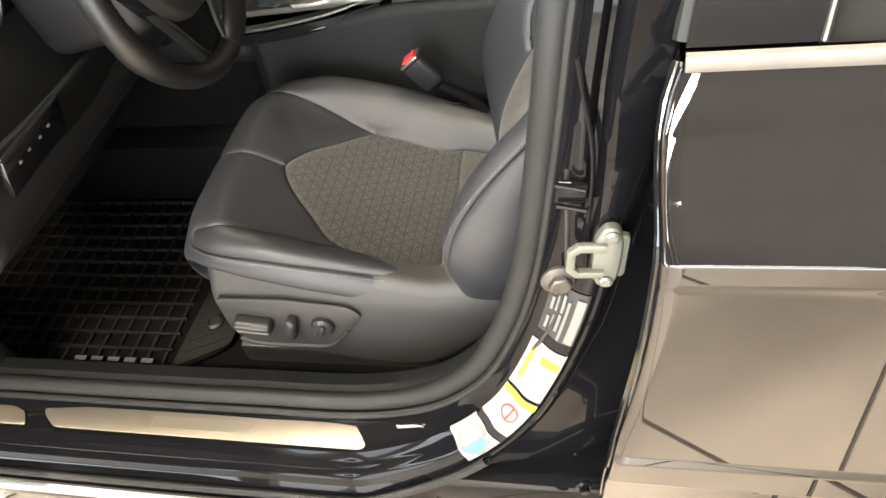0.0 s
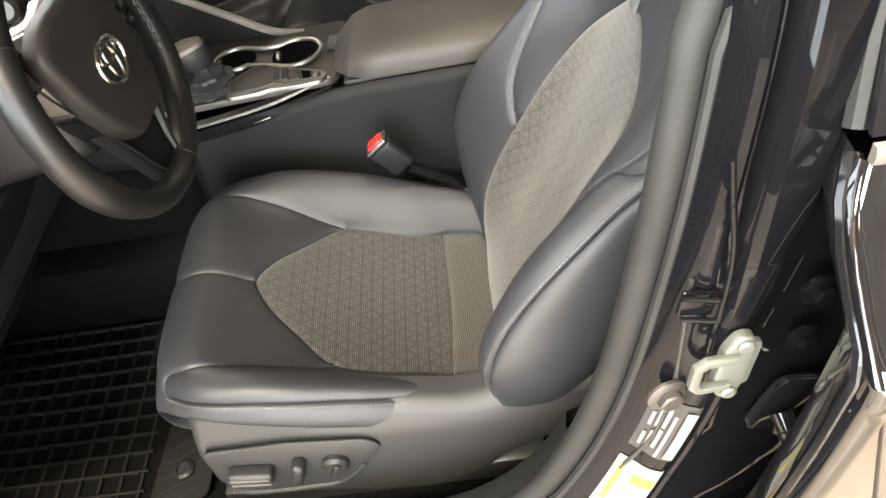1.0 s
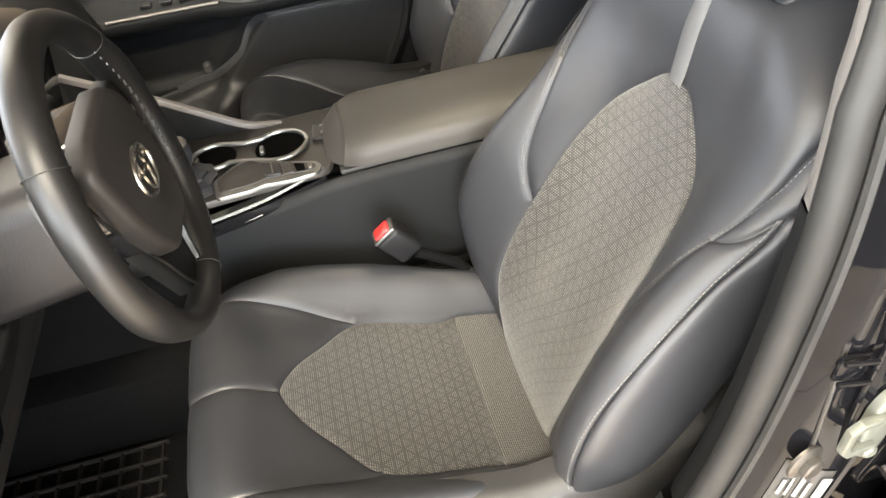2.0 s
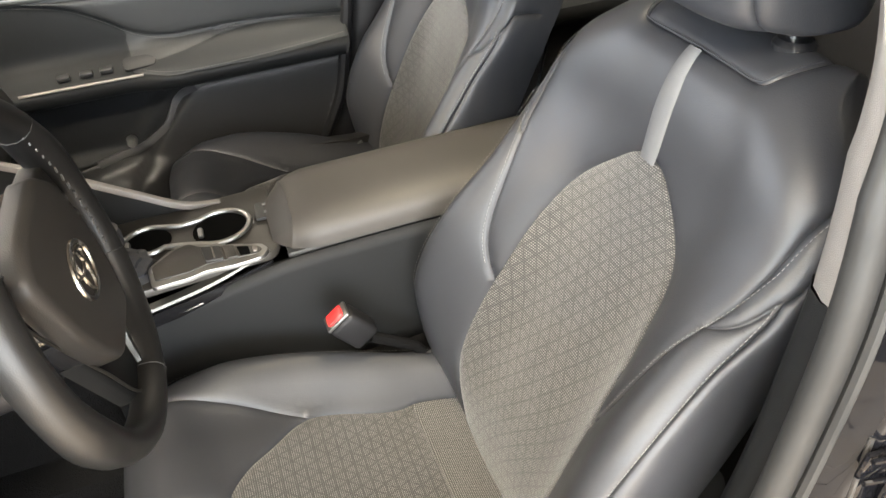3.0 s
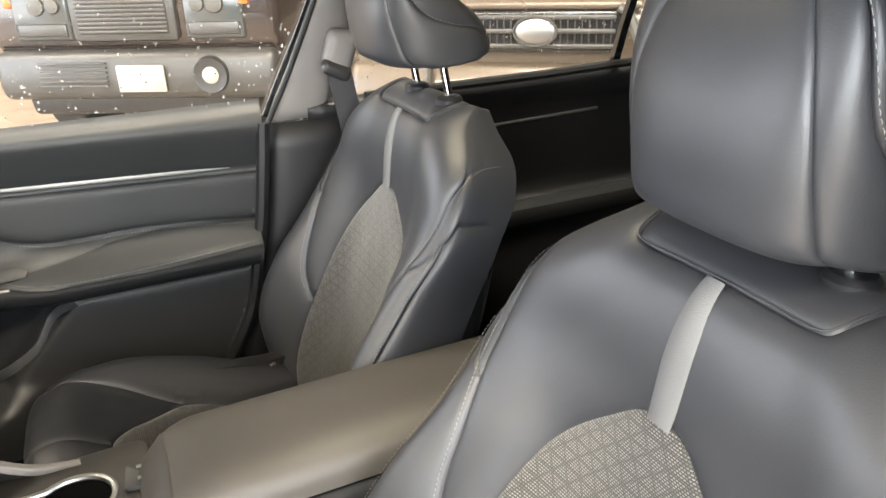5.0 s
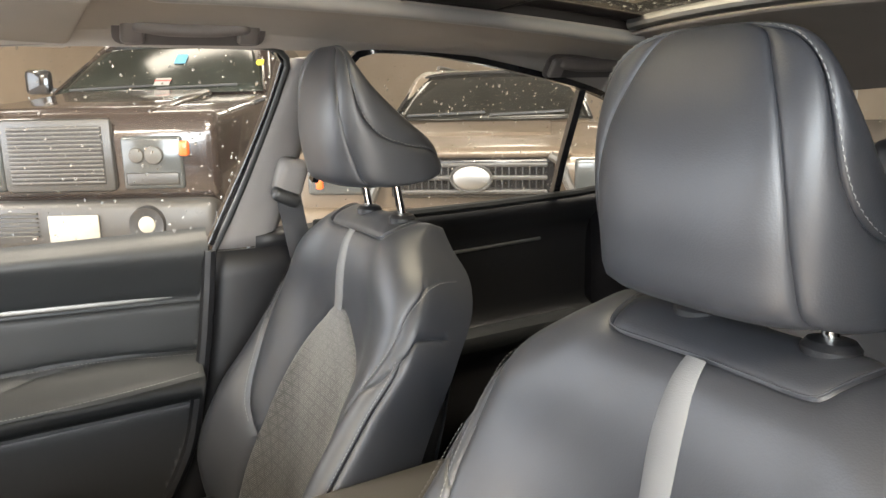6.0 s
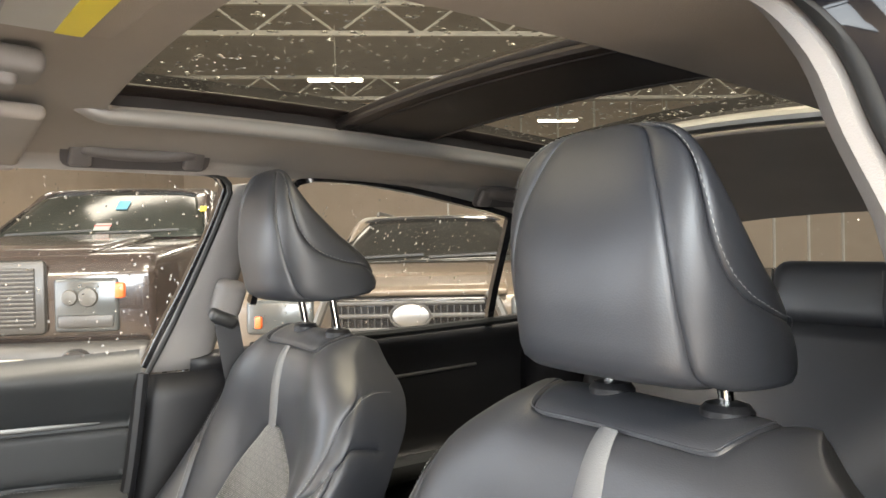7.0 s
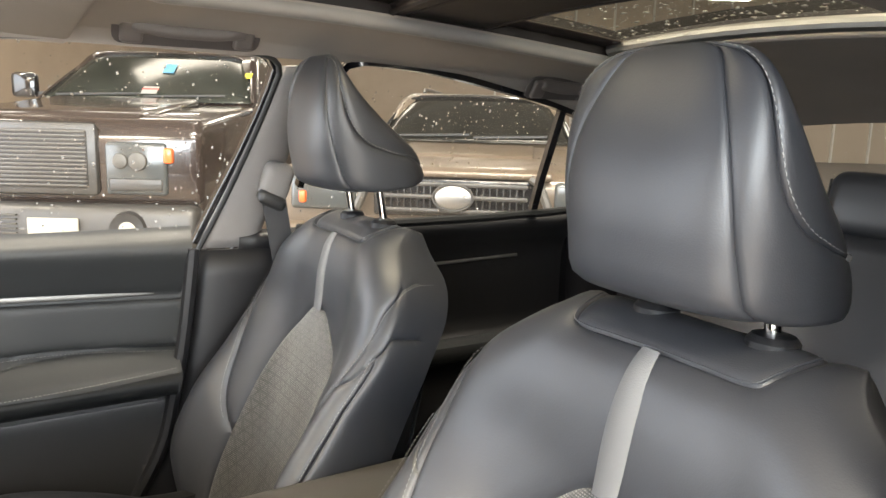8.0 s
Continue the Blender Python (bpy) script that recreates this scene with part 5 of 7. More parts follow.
def centre_pillar_right():
    """Right centre pillar: light upper trim, black lower trim, belt."""
    rows_u = [(1.320, 1.135, 1.215), (1.27, 1.122, 1.200), (1.20, 1.096, 1.180), (1.10, 1.060, 1.160), (1.02, 1.028, 1.140), (0.976, 1.012, 1.130)]
    def skin(z, k):
        zz = [r[0] for r in rows_u][::-1]
        x0, x1 = (float(curve_at(zz, [r[c] for r in rows_u][::-1], z)[0]) for c in (1, 2))
        y = 1.475 + (1.32 - z) * 0.42
        bulge = 0.014 * math.sin(math.pi * k) ** 0.5
        return (x0 + (x1 - x0) * k, min(y, 1.615) - bulge, z)
    sheet(lambda k, z: skin(z, k), np.linspace(0, 1, 10), np.linspace(0.978, 1.32, 16), GREY_TRIM, "pillar_trim_upper_right", car, "light grey centre pillar trim", thickness=0.01)
    low = np.linspace(0.30, 0.974, 14)
    def lower(k, z):
        x0 = float(rear_edge(z)[0]) + 0.018
        return (x0 + (0.17 + 0.10 * max(0.6 - z, 0)) * k, 1.612 - 0.014 * math.sin(math.pi * k) ** 0.5, z)
    sheet(lower, np.linspace(0, 1, 10), low, DEEP_BLACK, "pillar_trim_lower_right", car, "black centre pillar trim", thickness=0.01)
    # rubber seal between door and pillar
    pts = [(float(rear_edge(z)[0]) + 0.004, 1.603, z) for z in np.linspace(0.34, 0.98, 20)]
    part("door_seal_right", tube(smooth_line(pts, 70), 0.013, 8, (0, 1, 0)), DEEP_BLACK, car)
    part("window_seal_right", tube(smooth_line([(1.012, 1.606, 0.975), (1.050, 1.578, 1.06), (1.090, 1.533, 1.17), (1.126, 1.486, 1.285), (1.132, 1.473, 1.315), (1.116, 1.465, 1.333), (1.06, 1.464, 1.339), (0.6, 1.466, 1.332), (0.3, 1.484, 1.282)], 70), 0.0055, 8, (0, 1, 0)), RUBBER, car)
    # belt guide and webbing
    belt = thing("seat_belt", "black seat belt webbing with its grey shoulder guide", "seat belt")
    part("shoulder_guide", box((1.142, 1.530, 1.112), (0.056, 0.040, 0.074), 0.016, turned(20, 12, 0), 4), GREY_TRIM, belt, "grey shoulder guide")
    part("guide_slot", box((1.130, 1.522, 1.078), (0.054, 0.032, 0.024), 0.009, turned(20, 25, 0), 3), PLASTIC, belt)
    web = smooth_line([(1.135, 1.524, 1.082), (1.150, 1.540, 1.02), (1.175, 1.558, 0.90), (1.20, 1.57, 0.70), (1.20, 1.57, 0.40)], 24)
    part("webbing", sweep([(-0.023, -0.001), (0.023, -0.001), (0.023, 0.001), (-0.023, 0.001)], web, (0, 1, 0)), material("webbing", (0.03, 0.03, 0.032), 0.7, grain=0.3, grain_size=900), belt)


centre_pillar_right()


def rear_door_right():
    d = thing("rear_door", "closed rear door with black trim and a fixed quarter window", "car door", "rear doors")
    def skin(x, z):
        y = 1.640 - 0.055 * float(step(np.array(z), 0.955, 0.07)) - 0.05 * float(band(np.array(z), 0.66, 0.72, 0.02)) + 0.02 * float(step(np.array(z), 1.000, 0.01))
        return (x, y, z)
    sheet(skin, np.linspace(1.09, 2.34, 36), np.linspace(0.3, 1.010, 40), DEEP_BLACK, "trim_panel", d, thickness=0.01)
    part("satin_strip", tube([(x, skin(x, 0.90)[1] - 0.003, 0.895 + 0.02 * (x - 1.3)) for x in np.linspace(1.25, 1.80, 12)], 0.004, 8), SATIN, d, "satin silver trim strip")
    part("armrest", box((1.62, 1.585, 0.70), (0.55, 0.07, 0.045), 0.015), SOFT_PLASTIC, d)
    pane = mesh_object("window_glass", [(1.16, 1.615, 0.99), (2.15, 1.63, 0.99), (2.0, 1.47, 1.28), (1.24, 1.478, 1.345)], [(0, 1, 2, 3)], WET_GLASS, d, "clear window glass with rain drops")
    pane.visible_shadow = False
    part("window_divider", sweep([(-0.010, -0.006), (0.010, -0.006), (0.010, 0.006), (-0.010, 0.006)], [(1.815, 1.610, 0.985), (1.80, 1.555, 1.10), (1.775, 1.462, 1.262)], (0, 1, 0)), GLOSS_BLACK, d, "black window divider bar")
    part("belt_line", tube([(1.20, 1.572, 1.012), (1.6, 1.574, 1.012), (1.85, 1.578, 1.016), (2.10, 1.58, 1.03)], 0.010, 8), SOFT_PLASTIC, d)
    part("window_frame", sweep([(-0.006, -0.010), (0.006, -0.010), (0.006, 0.010), (-0.006, 0.010)], smooth_line([(1.195, 1.55, 1.10), (1.232, 1.488, 1.29), (1.26, 1.470, 1.328), (1.35, 1.464, 1.334), (1.6, 1.455, 1.300), (1.85, 1.452, 1.235), (2.05, 1.50, 1.12), (2.15, 1.57, 1.03)], 40), (0, 1, 0)), GLOSS_BLACK, d)
    part("door_outer", box((1.62, 1.715, 0.62), (1.05, 0.07, 0.70), 0.02), PAINT, d)
    return d


rear_door_right()
rain_drops([(0.1, 1.625, 0.995), (1.02, 1.615, 0.99), (1.135, 1.478, 1.345), (0.3, 1.478, 1.345)], 1100, 3, bpy.data.objects["window_glass"])
rain_drops([(1.16, 1.615, 0.99), (2.10, 1.63, 0.99), (2.0, 1.47, 1.28), (1.24, 1.478, 1.345)], 900, 4, bpy.data.objects["window_glass.001"])
# roof rail trim along the right side
def rail(x, k):
    z0 = float(curve_at([0.0, 0.3, 0.6, 1.12, 1.35, 1.6, 1.85, 2.05, 2.3], [1.15, 1.28, 1.328, 1.333, 1.330, 1.300, 1.240, 1.16, 1.02], np.array([x]))[0])
    y0, y1, z1 = 1.462, 1.415, roof_z(x, 1.415)
    return (x, y0 + (y1 - y0) * k, z0 + (max(z1, z0 + 0.004) - z0) * math.sin(k * math.pi / 2))


sheet(rail, np.linspace(0.0, 2.25, 50), np.linspace(0, 1, 6), HEADLINER, "roof_rail_right", car)
# rear quarter pillars and rear header
sheet(lambda k, z: (2.02 + 0.32 * k - (z - 1.0) * 0.35, 1.60 - 0.30 * k ** 2 - (z - 1.0) * 0.45, z), np.linspace(0, 1, 12), np.linspace(0.98, 1.30, 10), HEADLINER, "quarter_trim", car)
sheet(lambda k, z: (2.02 + 0.32 * k - (z - 1.0) * 0.35, 0.24 + 0.30 * k ** 2 + (z - 1.0) * 0.45, z), np.linspace(0, 1, 12), np.linspace(0.98, 1.30, 10), HEADLINER, "quarter_trim", car)


# ---- rear door on the driver's side (outside face) ----
def rear_door_left():
    d = thing("rear_door", "closed glossy black rear door with a satin belt moulding", "car door", "rear doors")
    zz = [0.34, 0.45, 0.505, 0.512, 0.575, 0.582, 0.895, 0.900, 0.9235, 0.925, 0.960, 0.990, 1.027]
    yy = [0.128, 0.110, 0.100, 0.091, 0.085, 0.089, 0.079, 0.078, 0.0785, 0.0800, 0.119, 0.150, 0.184]
    lead = lambda z: float(curve_at([0.34, 0.45, 0.58, 0.80, 0.92, 0.994, 1.03], [1.082, 1.088, 1.100, 1.126, 1.133, 1.134, 1.147], np.array([z]))[0])  # noqa: E731
    def skin(k, z):
        y = float(np.interp(z, zz, yy))
        x = lead(z)
        if k < 0:
            return (x + (0.004 if k < -1.5 else 0.0), y + (0.055 if k < -1.5 else 0.006), z)
        return (x + 0.006 + k, y, z)
    zs = sorted(set(list(np.linspace(0.34, 1.027, 40)) + zz))
    sheet(skin, [-2, -1] + list(np.linspace(0, 1.0, 20) ** 1.5), zs, POLISHED, "outer_panel", d, "glossy black door skin")
    part("edge_seal", tube([(lead(z) + 0.004, float(np.interp(z, zz, yy)) + 0.022, z) for z in np.linspace(0.36, 1.022, 30)], 0.007, 8, (0, 1, 0)), GLOSS_BLACK, d)
    part("belt_moulding", sweep([(-0.004, -0.007), (0.002, -0.007), (0.004, 0), (0.002, 0.007), (-0.004, 0.007)], [(1.150 + k, 0.183, 1.034) for k in np.linspace(0, 0.95, 12)]), SATIN_DULL, d, "satin belt moulding")
    app = [(1.150, 1.043), (1.243, 1.043), (1.296, 1.30), (1.20, 1.30)]
    tum = lambda z: 0.194 + (z - 1.04) * 0.58  # noqa: E731
    mesh_object("pillar_cover", [(x, tum(z) - o, z) for o in (0, 0.006) for x, z in app], [(4, 5, 6, 7), (0, 1, 5, 4), (1, 2, 6, 5), (2, 3, 7, 6), (3, 0, 4, 7)], GLOSS_BLACK, d, "gloss black pillar cover", smooth=False)
    part("cover_edge", tube([(1.244, tum(1.043) - 0.006, 1.043), (1.297, tum(1.30) - 0.006, 1.30)], 0.003, 8, (0, 1, 0)), WING, d)
    pane = mesh_object("window_glass", [(1.243, 0.199, 1.035), (2.05, 0.199, 1.035), (1.95, 0.341, 1.28), (1.296, 0.353, 1.30)], [(0, 1, 2, 3)], material("privacy_glass", (0.02, 0.02, 0.019), 0.06, spec=0.22), d, "dark tinted window glass")
    part("weatherstrip", tube([(1.150, 0.210, 1.036), (1.163, 0.245, 1.11), (1.180, 0.292, 1.20), (1.198, 0.345, 1.30)], 0.009, 8, (0, 1, 0)), RUBBER, d)
    return d


rear_door_left()


# ---- rear bench ----
bench = thing("rear_bench", "black leather rear bench seat", "bench seat")
def rear_back(u, z):
    return (2.02 + 0.16 * (z - 0.6) / 0.5 - 0.03 * math.cos((u - 0.92) / 0.62 * math.pi) - 0.02 * math.sin((z - 0.45) / 0.6 * math.pi), u, z)
sheet(rear_back, np.linspace(0.32, 1.52, 40), np.linspace(0.45, 1.02, 20), LEATHER, "backrest", bench, thickness=0.05)
part("cushion", box((1.80, 0.92, 0.43), (0.50, 1.20, 0.16), 0.06, None, 4), LEATHER, bench)
def rear_rest(yc):
    h = thing("rear_head_restraint", "black leather rear head restraint on the bench", "head restraint", "rear head restraints")
    part("pad", box((2.17, yc, 1.085), (0.11, 0.26, 0.135), 0.035, turned(0, 14, 0), 4), LEATHER, h)
    for s in (-1, 1):
        part("side_seam", tube([(2.113, yc + s * 0.108, 1.14), (2.105, yc + s * 0.110, 1.09), (2.108, yc + s * 0.108, 1.03)], 0.0025, 6), PLASTIC, h)
    return h
rear_rest(0.545), rear_rest(0.92), rear_rest(1.295)
part("parcel_shelf", box((2.45, 0.92, 1.00), (0.45, 1.30, 0.03), 0.01), CARPET, car)
rw = mesh_object("rear_window", [(2.25, 0.42, 1.275), (2.25, 1.42, 1.275), (2.75, 1.5, 1.02), (2.75, 0.34, 1.02)], [(0, 1, 2, 3)], WET_GLASS, car, "clear rear window glass")
rw.visible_shadow = False
rain_drops([(2.25, 0.42, 1.275), (2.25, 1.42, 1.275), (2.75, 1.5, 1.02), (2.75, 0.34, 1.02)], 300, 5, rw, lift=-0.002)
panes = [o for o in bpy.data.objects if o.name.startswith("pane")]
for k, (o, x0, x1) in enumerate(zip(panes, (gx0, beam1 - 0.01), (beam0 + 0.01, gx1))):
    corner = lambda x, y: (x, y, roof_z(x, 0.92) - 0.025 * ((y - 0.92) / 0.4) ** 2 + GLASS_Z + 0.004)  # noqa: E731
    mid = 0.92
    for s, (ya, yb) in enumerate(((gy0 + 0.08, mid), (mid, gy1 - 0.08))):
        rain_drops([corner(x0, ya), corner(x1, ya), corner(x1, yb), corner(x0, yb)], 430, 11 + 2 * k + s, o, size=0.0030)


# ---- the driver's door, swung open ----
def driver_door():
    d = thing("driver_door", "glossy black driver door swung wide open", "car door")
    m = Matrix.Translation((-0.42, 0.125, 0)) @ turned(0, 0, -66).to_4x4()
    outline = rounded([(0.02, 0.36), (0.95, 0.36), (1.10, 0.50), (1.17, 0.80), (1.18, 1.06), (0.02, 1.04)], 0.05)
    fr = m @ frame_of((0, 0, 0), (1, 0, 0), (0, 0, 1))
    part("outer_panel", plate(outline, 0.05, 0.015, fr, 3), PAINT, d)
    part("inner_trim", plate([(0.06 + x * 0.9, 0.04 + z * 0.96) for x, z in outline], 0.06, 0.02, fr @ Matrix.Translation((0, 0, -0.06)), 3), PLASTIC, d)
    part("armrest", box(m @ Vector((0.60, 0.085, 0.74)), (0.55, 0.07, 0.06), 0.02, m.to_3x3()), SOFT_PLASTIC, d)
    part("window_frame", tube([m @ Vector(p) for p in smooth_line([(0.06, 0, 1.04), (0.45, 0.06, 1.22), (0.80, 0.12, 1.34), (1.05, 0.13, 1.36), (1.16, 0.08, 1.22), (1.18, 0.02, 1.05)], 30)], 0.020, 8), GLOSS_BLACK, d)
    pane = mesh_object("window_glass", [m @ Vector(p) for p in ((0.10, 0.01, 1.04), (1.16, 0.01, 1.05), (1.06, 0.12, 1.35), (0.80, 0.12, 1.34), (0.45, 0.06, 1.21))], [(0, 1, 2, 3, 4)], GLASS, d, "clear window glass")
    pane.visible_shadow = False
    part("mirror", box(m @ Vector((0.16, -0.12, 1.08)), (0.10, 0.20, 0.13), 0.04, m.to_3x3(), 3), PAINT, d)
    return d


driver_door()

# ---- centre console ----
console = thing("centre_console", "black centre console with silver trim and two cup holders", "console")
def console_side(x, k):
    """Driver-side wall of the console: k from floor to edge."""
    top = 0.700 if x > 0.66 else 0.700 - 0.10 * (0.66 - x)
    top = float(curve_at([0.0, 0.30, 0.48, 0.60, 0.69, 0.80, 1.0, 1.3], [0.70, 0.672, 0.668, 0.682, 0.698, 0.703, 0.703, 0.693], np.array([x]))[0])
    z = 0.27 + (top - 0.27) * k
    return (x, 0.884 - 0.012 * math.sin(k * math.pi) - 0.022 * (1 - k), z)
sheet(console_side, np.linspace(0.40, 1.28, 44), np.linspace(0.52, 1, 10), SOFT_PLASTIC, "side_wall", console, thickness=0.01)
sheet(console_side, np.linspace(-0.1, 0.40, 20), np.linspace(0.84, 1, 4), SOFT_PLASTIC, "side_wall", console, thickness=0.01)
sheet(console_side, np.linspace(0.40, 1.28, 44), np.linspace(0, 0.52, 8), CARPET, "side_carpet", console, thickness=0.01)
sheet(console_side, np.linspace(-0.1, 0.40, 20), np.linspace(0, 0.84, 10), CARPET, "side_carpet", console, thickness=0.01)
sheet(lambda x, k: (x, 1.955 - console_side(x, k)[1], 0.27 + (console_side(x, k)[2] - 0.27) * 0.94), np.linspace(-0.1, 1.28, 60), np.linspace(0, 1, 16), SOFT_PLASTIC, "side_wall", console, thickness=0.01)


def lid_skin(a, b):
    """Padded armrest lid over (across, along)."""
    a, b = np.asarray(a, float), np.asarray(b, float)
    x = 0.684 + b
    w = 0.094 - 0.042 * np.clip(1 - b / 0.075, 0, 1) ** 2.2
    s = a / 0.13
    y = 0.974 + np.sign(s) * w * np.sin(np.minimum(np.abs(s), 1) * math.pi / 2) ** 0.85
    edge = np.cos(np.clip(s, -1, 1) * math.pi / 2) ** 0.62
    front = np.sin(np.clip((b + 0.004) / 0.085, 0, 1) * math.pi / 2) ** 0.75
    z = 0.711 + 0.053 * edge * front + 0.010 * np.clip(b, 0, 0.3)
    return np.stack([x, y, z], 1)


soft(lid_skin, (-0.13, 0.0), (0.13, 0.49), [np.array([(-0.13, 0.026), (-0.06, 0.036), (0, 0.038), (0.06, 0.036), (0.13, 0.026)])],
           [("lid_front", np.array([(-0.2, -0.1), (0.2, -0.1), (0.2, 0.026), (0.13, 0.026), (0.06, 0.036), (0, 0.038), (-0.06, 0.036), (-0.13, 0.026), (-0.2, 0.026)]), LID_LEATHER, ""), ("armrest_lid", None, LID_LEATHER, "padded dark leather armrest lid")], console, step=0.012, sign=1, depth=0.002)
stitches(lid_skin, np.array([(0.075, b) for b in np.linspace(0.05, 0.48, 20)]), console, length=0.004, gap=0.0025)
# black slab that draws the shaded gap under the lid
part("lid_gap_shade", box((0.950, 0.974, 0.706), (0.50, 0.166, 0.010), 0.003, turned(0, -1, 0)), INK, console)
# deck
# lightless black that puts the shade of hollows into flat plates
WELL_SHADE = material("well_shade_black", (0.004, 0.004, 0.004), 0.8, spec=0.0)
DECK = material("deck_plastic", (0.026, 0.024, 0.0215), 0.36, grain=0.1, grain_size=800)
deck_out = rounded([(0.32, 0.886), (0.685, 0.896), (0.700, 0.95), (0.70, 1.088), (0.32, 1.088)], 0.02)
part("deck", plate(deck_out, 0.012, 0.003, frame_of((0, 0, 0.680), (1, 0, 0.03), (0, 1, 0))), DECK, console, "dark grey console deck")
DZ = lambda x: 0.692 + 0.03 * x  # noqa: E731
# cup holders: chrome figure-eight rim and flat black discs painted as the wells' shade
c1, c2 = (0.612, 0.992), (0.502, 1.006)
eight = []
for t in np.linspace(radians(-128), radians(128), 26):
    eight.append((c1[0] + 0.046 * math.cos(t), c1[1] + 0.043 * math.sin(t)))
eight.append(((c1[0] + c2[0]) / 2 - 0.004, c1[1] + 0.032))
for t in np.linspace(radians(52), radians(308), 26):
    eight.append((c2[0] + 0.040 * math.cos(t), c2[1] + 0.036 * math.sin(t)))
eight.append(((c1[0] + c2[0]) / 2 - 0.004, c1[1] - 0.022))
part("cup_rim", tube([(x, y, DZ(x) + 0.006) for x, y in eight], 0.0044, 8, closed=True), SATIN, console, "satin silver cup holder rim")
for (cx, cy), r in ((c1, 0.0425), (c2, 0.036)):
    part("cup_well_shade", lathe([(0.001, 0.0035), (r * 0.9, 0.0035), (r, 0.004)], 28, (cx, cy, DZ(cx) - 0.001)), WELL_SHADE, console)
    part("cup_tab", box((cx - 0.030, cy - 0.004, DZ(cx) + 0.004), (0.008, 0.022, 0.012), 0.003), SATIN, console)
# selector bezel: satin frame, dark panel, buttons and a flat black plate as a slot's shade
ON_DECK = lambda z: frame_of((0, 0, z), (1, 0, 0.03), (0, 1, 0))  # noqa: E731
bezel_out = rounded([(0.500, 0.930), (0.537, 0.964), (0.566, 0.972), (0.582, 0.955), (0.618, 0.937), (0.668, 0.915), (0.676, 0.898), (0.664, 0.882), (0.626, 0.880), (0.580, 0.886), (0.560, 0.880), (0.505, 0.880)], 0.008)
bezel_in = rounded([(0.506, 0.928), (0.540, 0.956), (0.562, 0.963), (0.578, 0.947), (0.617, 0.930), (0.661, 0.910), (0.667, 0.899), (0.656, 0.892), (0.585, 0.900), (0.562, 0.893), (0.510, 0.893)], 0.006)
bezel = part("selector_bezel", plate(bezel_out, 0.007, 0.002, ON_DECK(0.694)), SATIN, console, "satin silver selector bezel")
part("bezel_panel", plate(bezel_in, 0.003, 0.001, ON_DECK(0.6995)), DECK, bezel)
for outline, h, mt in (([(0.579, 0.940), (0.607, 0.931), (0.610, 0.898), (0.584, 0.902)], 0.0045, PLASTIC), ([(0.611, 0.930), (0.627, 0.924), (0.630, 0.894), (0.6135, 0.897)], 0.0035, DECK),
                       ([(0.630, 0.921), (0.647, 0.914), (0.648, 0.894), (0.634, 0.896)], 0.0012, WELL_SHADE), ([(0.653, 0.910), (0.660, 0.906), (0.658, 0.895), (0.652, 0.896)], 0.0035, SATIN_DULL)):
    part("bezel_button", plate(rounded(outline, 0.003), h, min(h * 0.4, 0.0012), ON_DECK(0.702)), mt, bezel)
part("button_ridge", tube([(0.595, 0.933, DZ(0.595) + 0.0155), (0.597, 0.902, DZ(0.597) + 0.0155)], 0.0012, 6), SATIN_DULL, bezel)
part("switch_pad", plate(rounded([(0.668, 0.985), (0.705, 0.98), (0.708, 1.03), (0.672, 1.03)], 0.004), 0.005, 0.001, frame_of((0, 0, 0.694), (1, 0, 0.03), (0, 1, 0))), PLASTIC, console)
for dy in (0.0, 0.022):
    part("printed_mark", box((0.688, 0.996 + dy, DZ(0.69) + 0.0085), (0.010, 0.006, 0.0008), 0), GREY_INK, console)
# silver wing along the driver's edge
wing_top = smooth_line([(0.30, 0.880, 0.668), (0.42, 0.880, 0.672), (0.50, 0.884, 0.680), (0.58, 0.890, 0.692), (0.676, 0.902, 0.714)], 24)
part("silver_wing", sweep([(-0.007, -0.002), (0.006, -0.003), (0.008, 0), (0.005, 0.003), (-0.006, 0.004)], wing_top, (0, -0.25, 1), scale=list(np.linspace(1, 1, 18)) + [0.95, 0.88, 0.78, 0.62, 0.42, 0.2]), WING, console, "satin silver side trim")
part("gloss_inlay", sweep([(-0.004, -0.010), (0.004, -0.012), (0.004, 0.010), (-0.004, 0.010)], wing_top + (0.0, -0.006, -0.016), (0, 0, 1), scale=list(np.linspace(1, 1, 14)) + list(np.linspace(1, 0.2, 10))), GLOSS_BLACK, console)
part("lower_trim", tube(wing_top[2:17] + (0.0, -0.008, -0.022), 0.0020, 8), SATIN_DULL, console)
rail_path = smooth_line([(0.62, 1.075, 0.708), (0.57, 1.078, 0.715), (0.50, 1.085, 0.752), (0.42, 1.09, 0.800), (0.30, 1.095, 0.865)], 20)
# pale grey puts the light on the dark rail's top edge into its colour
part("passenger_rail", sweep(rounded([(-0.006, -0.006), (0.006, -0.006), (0.006, 0.005), (-0.006, 0.005)], 0.003), rail_path, (0, 0, 1)), GREY_TRIM, console, "console rail, grey to draw its lit top edge")
mesh_object("rail_web", [tuple(p) for p in rail_path] + [(p[0], p[1], 0.60) for p in rail_path], [(i, i + 1, 21 + i, 20 + i) for i in range(19)], SOFT_PLASTIC, console)
# gear selector
gear = thing("gear_selector", "leather and silver gear selector with a pleated boot", "gear selector")
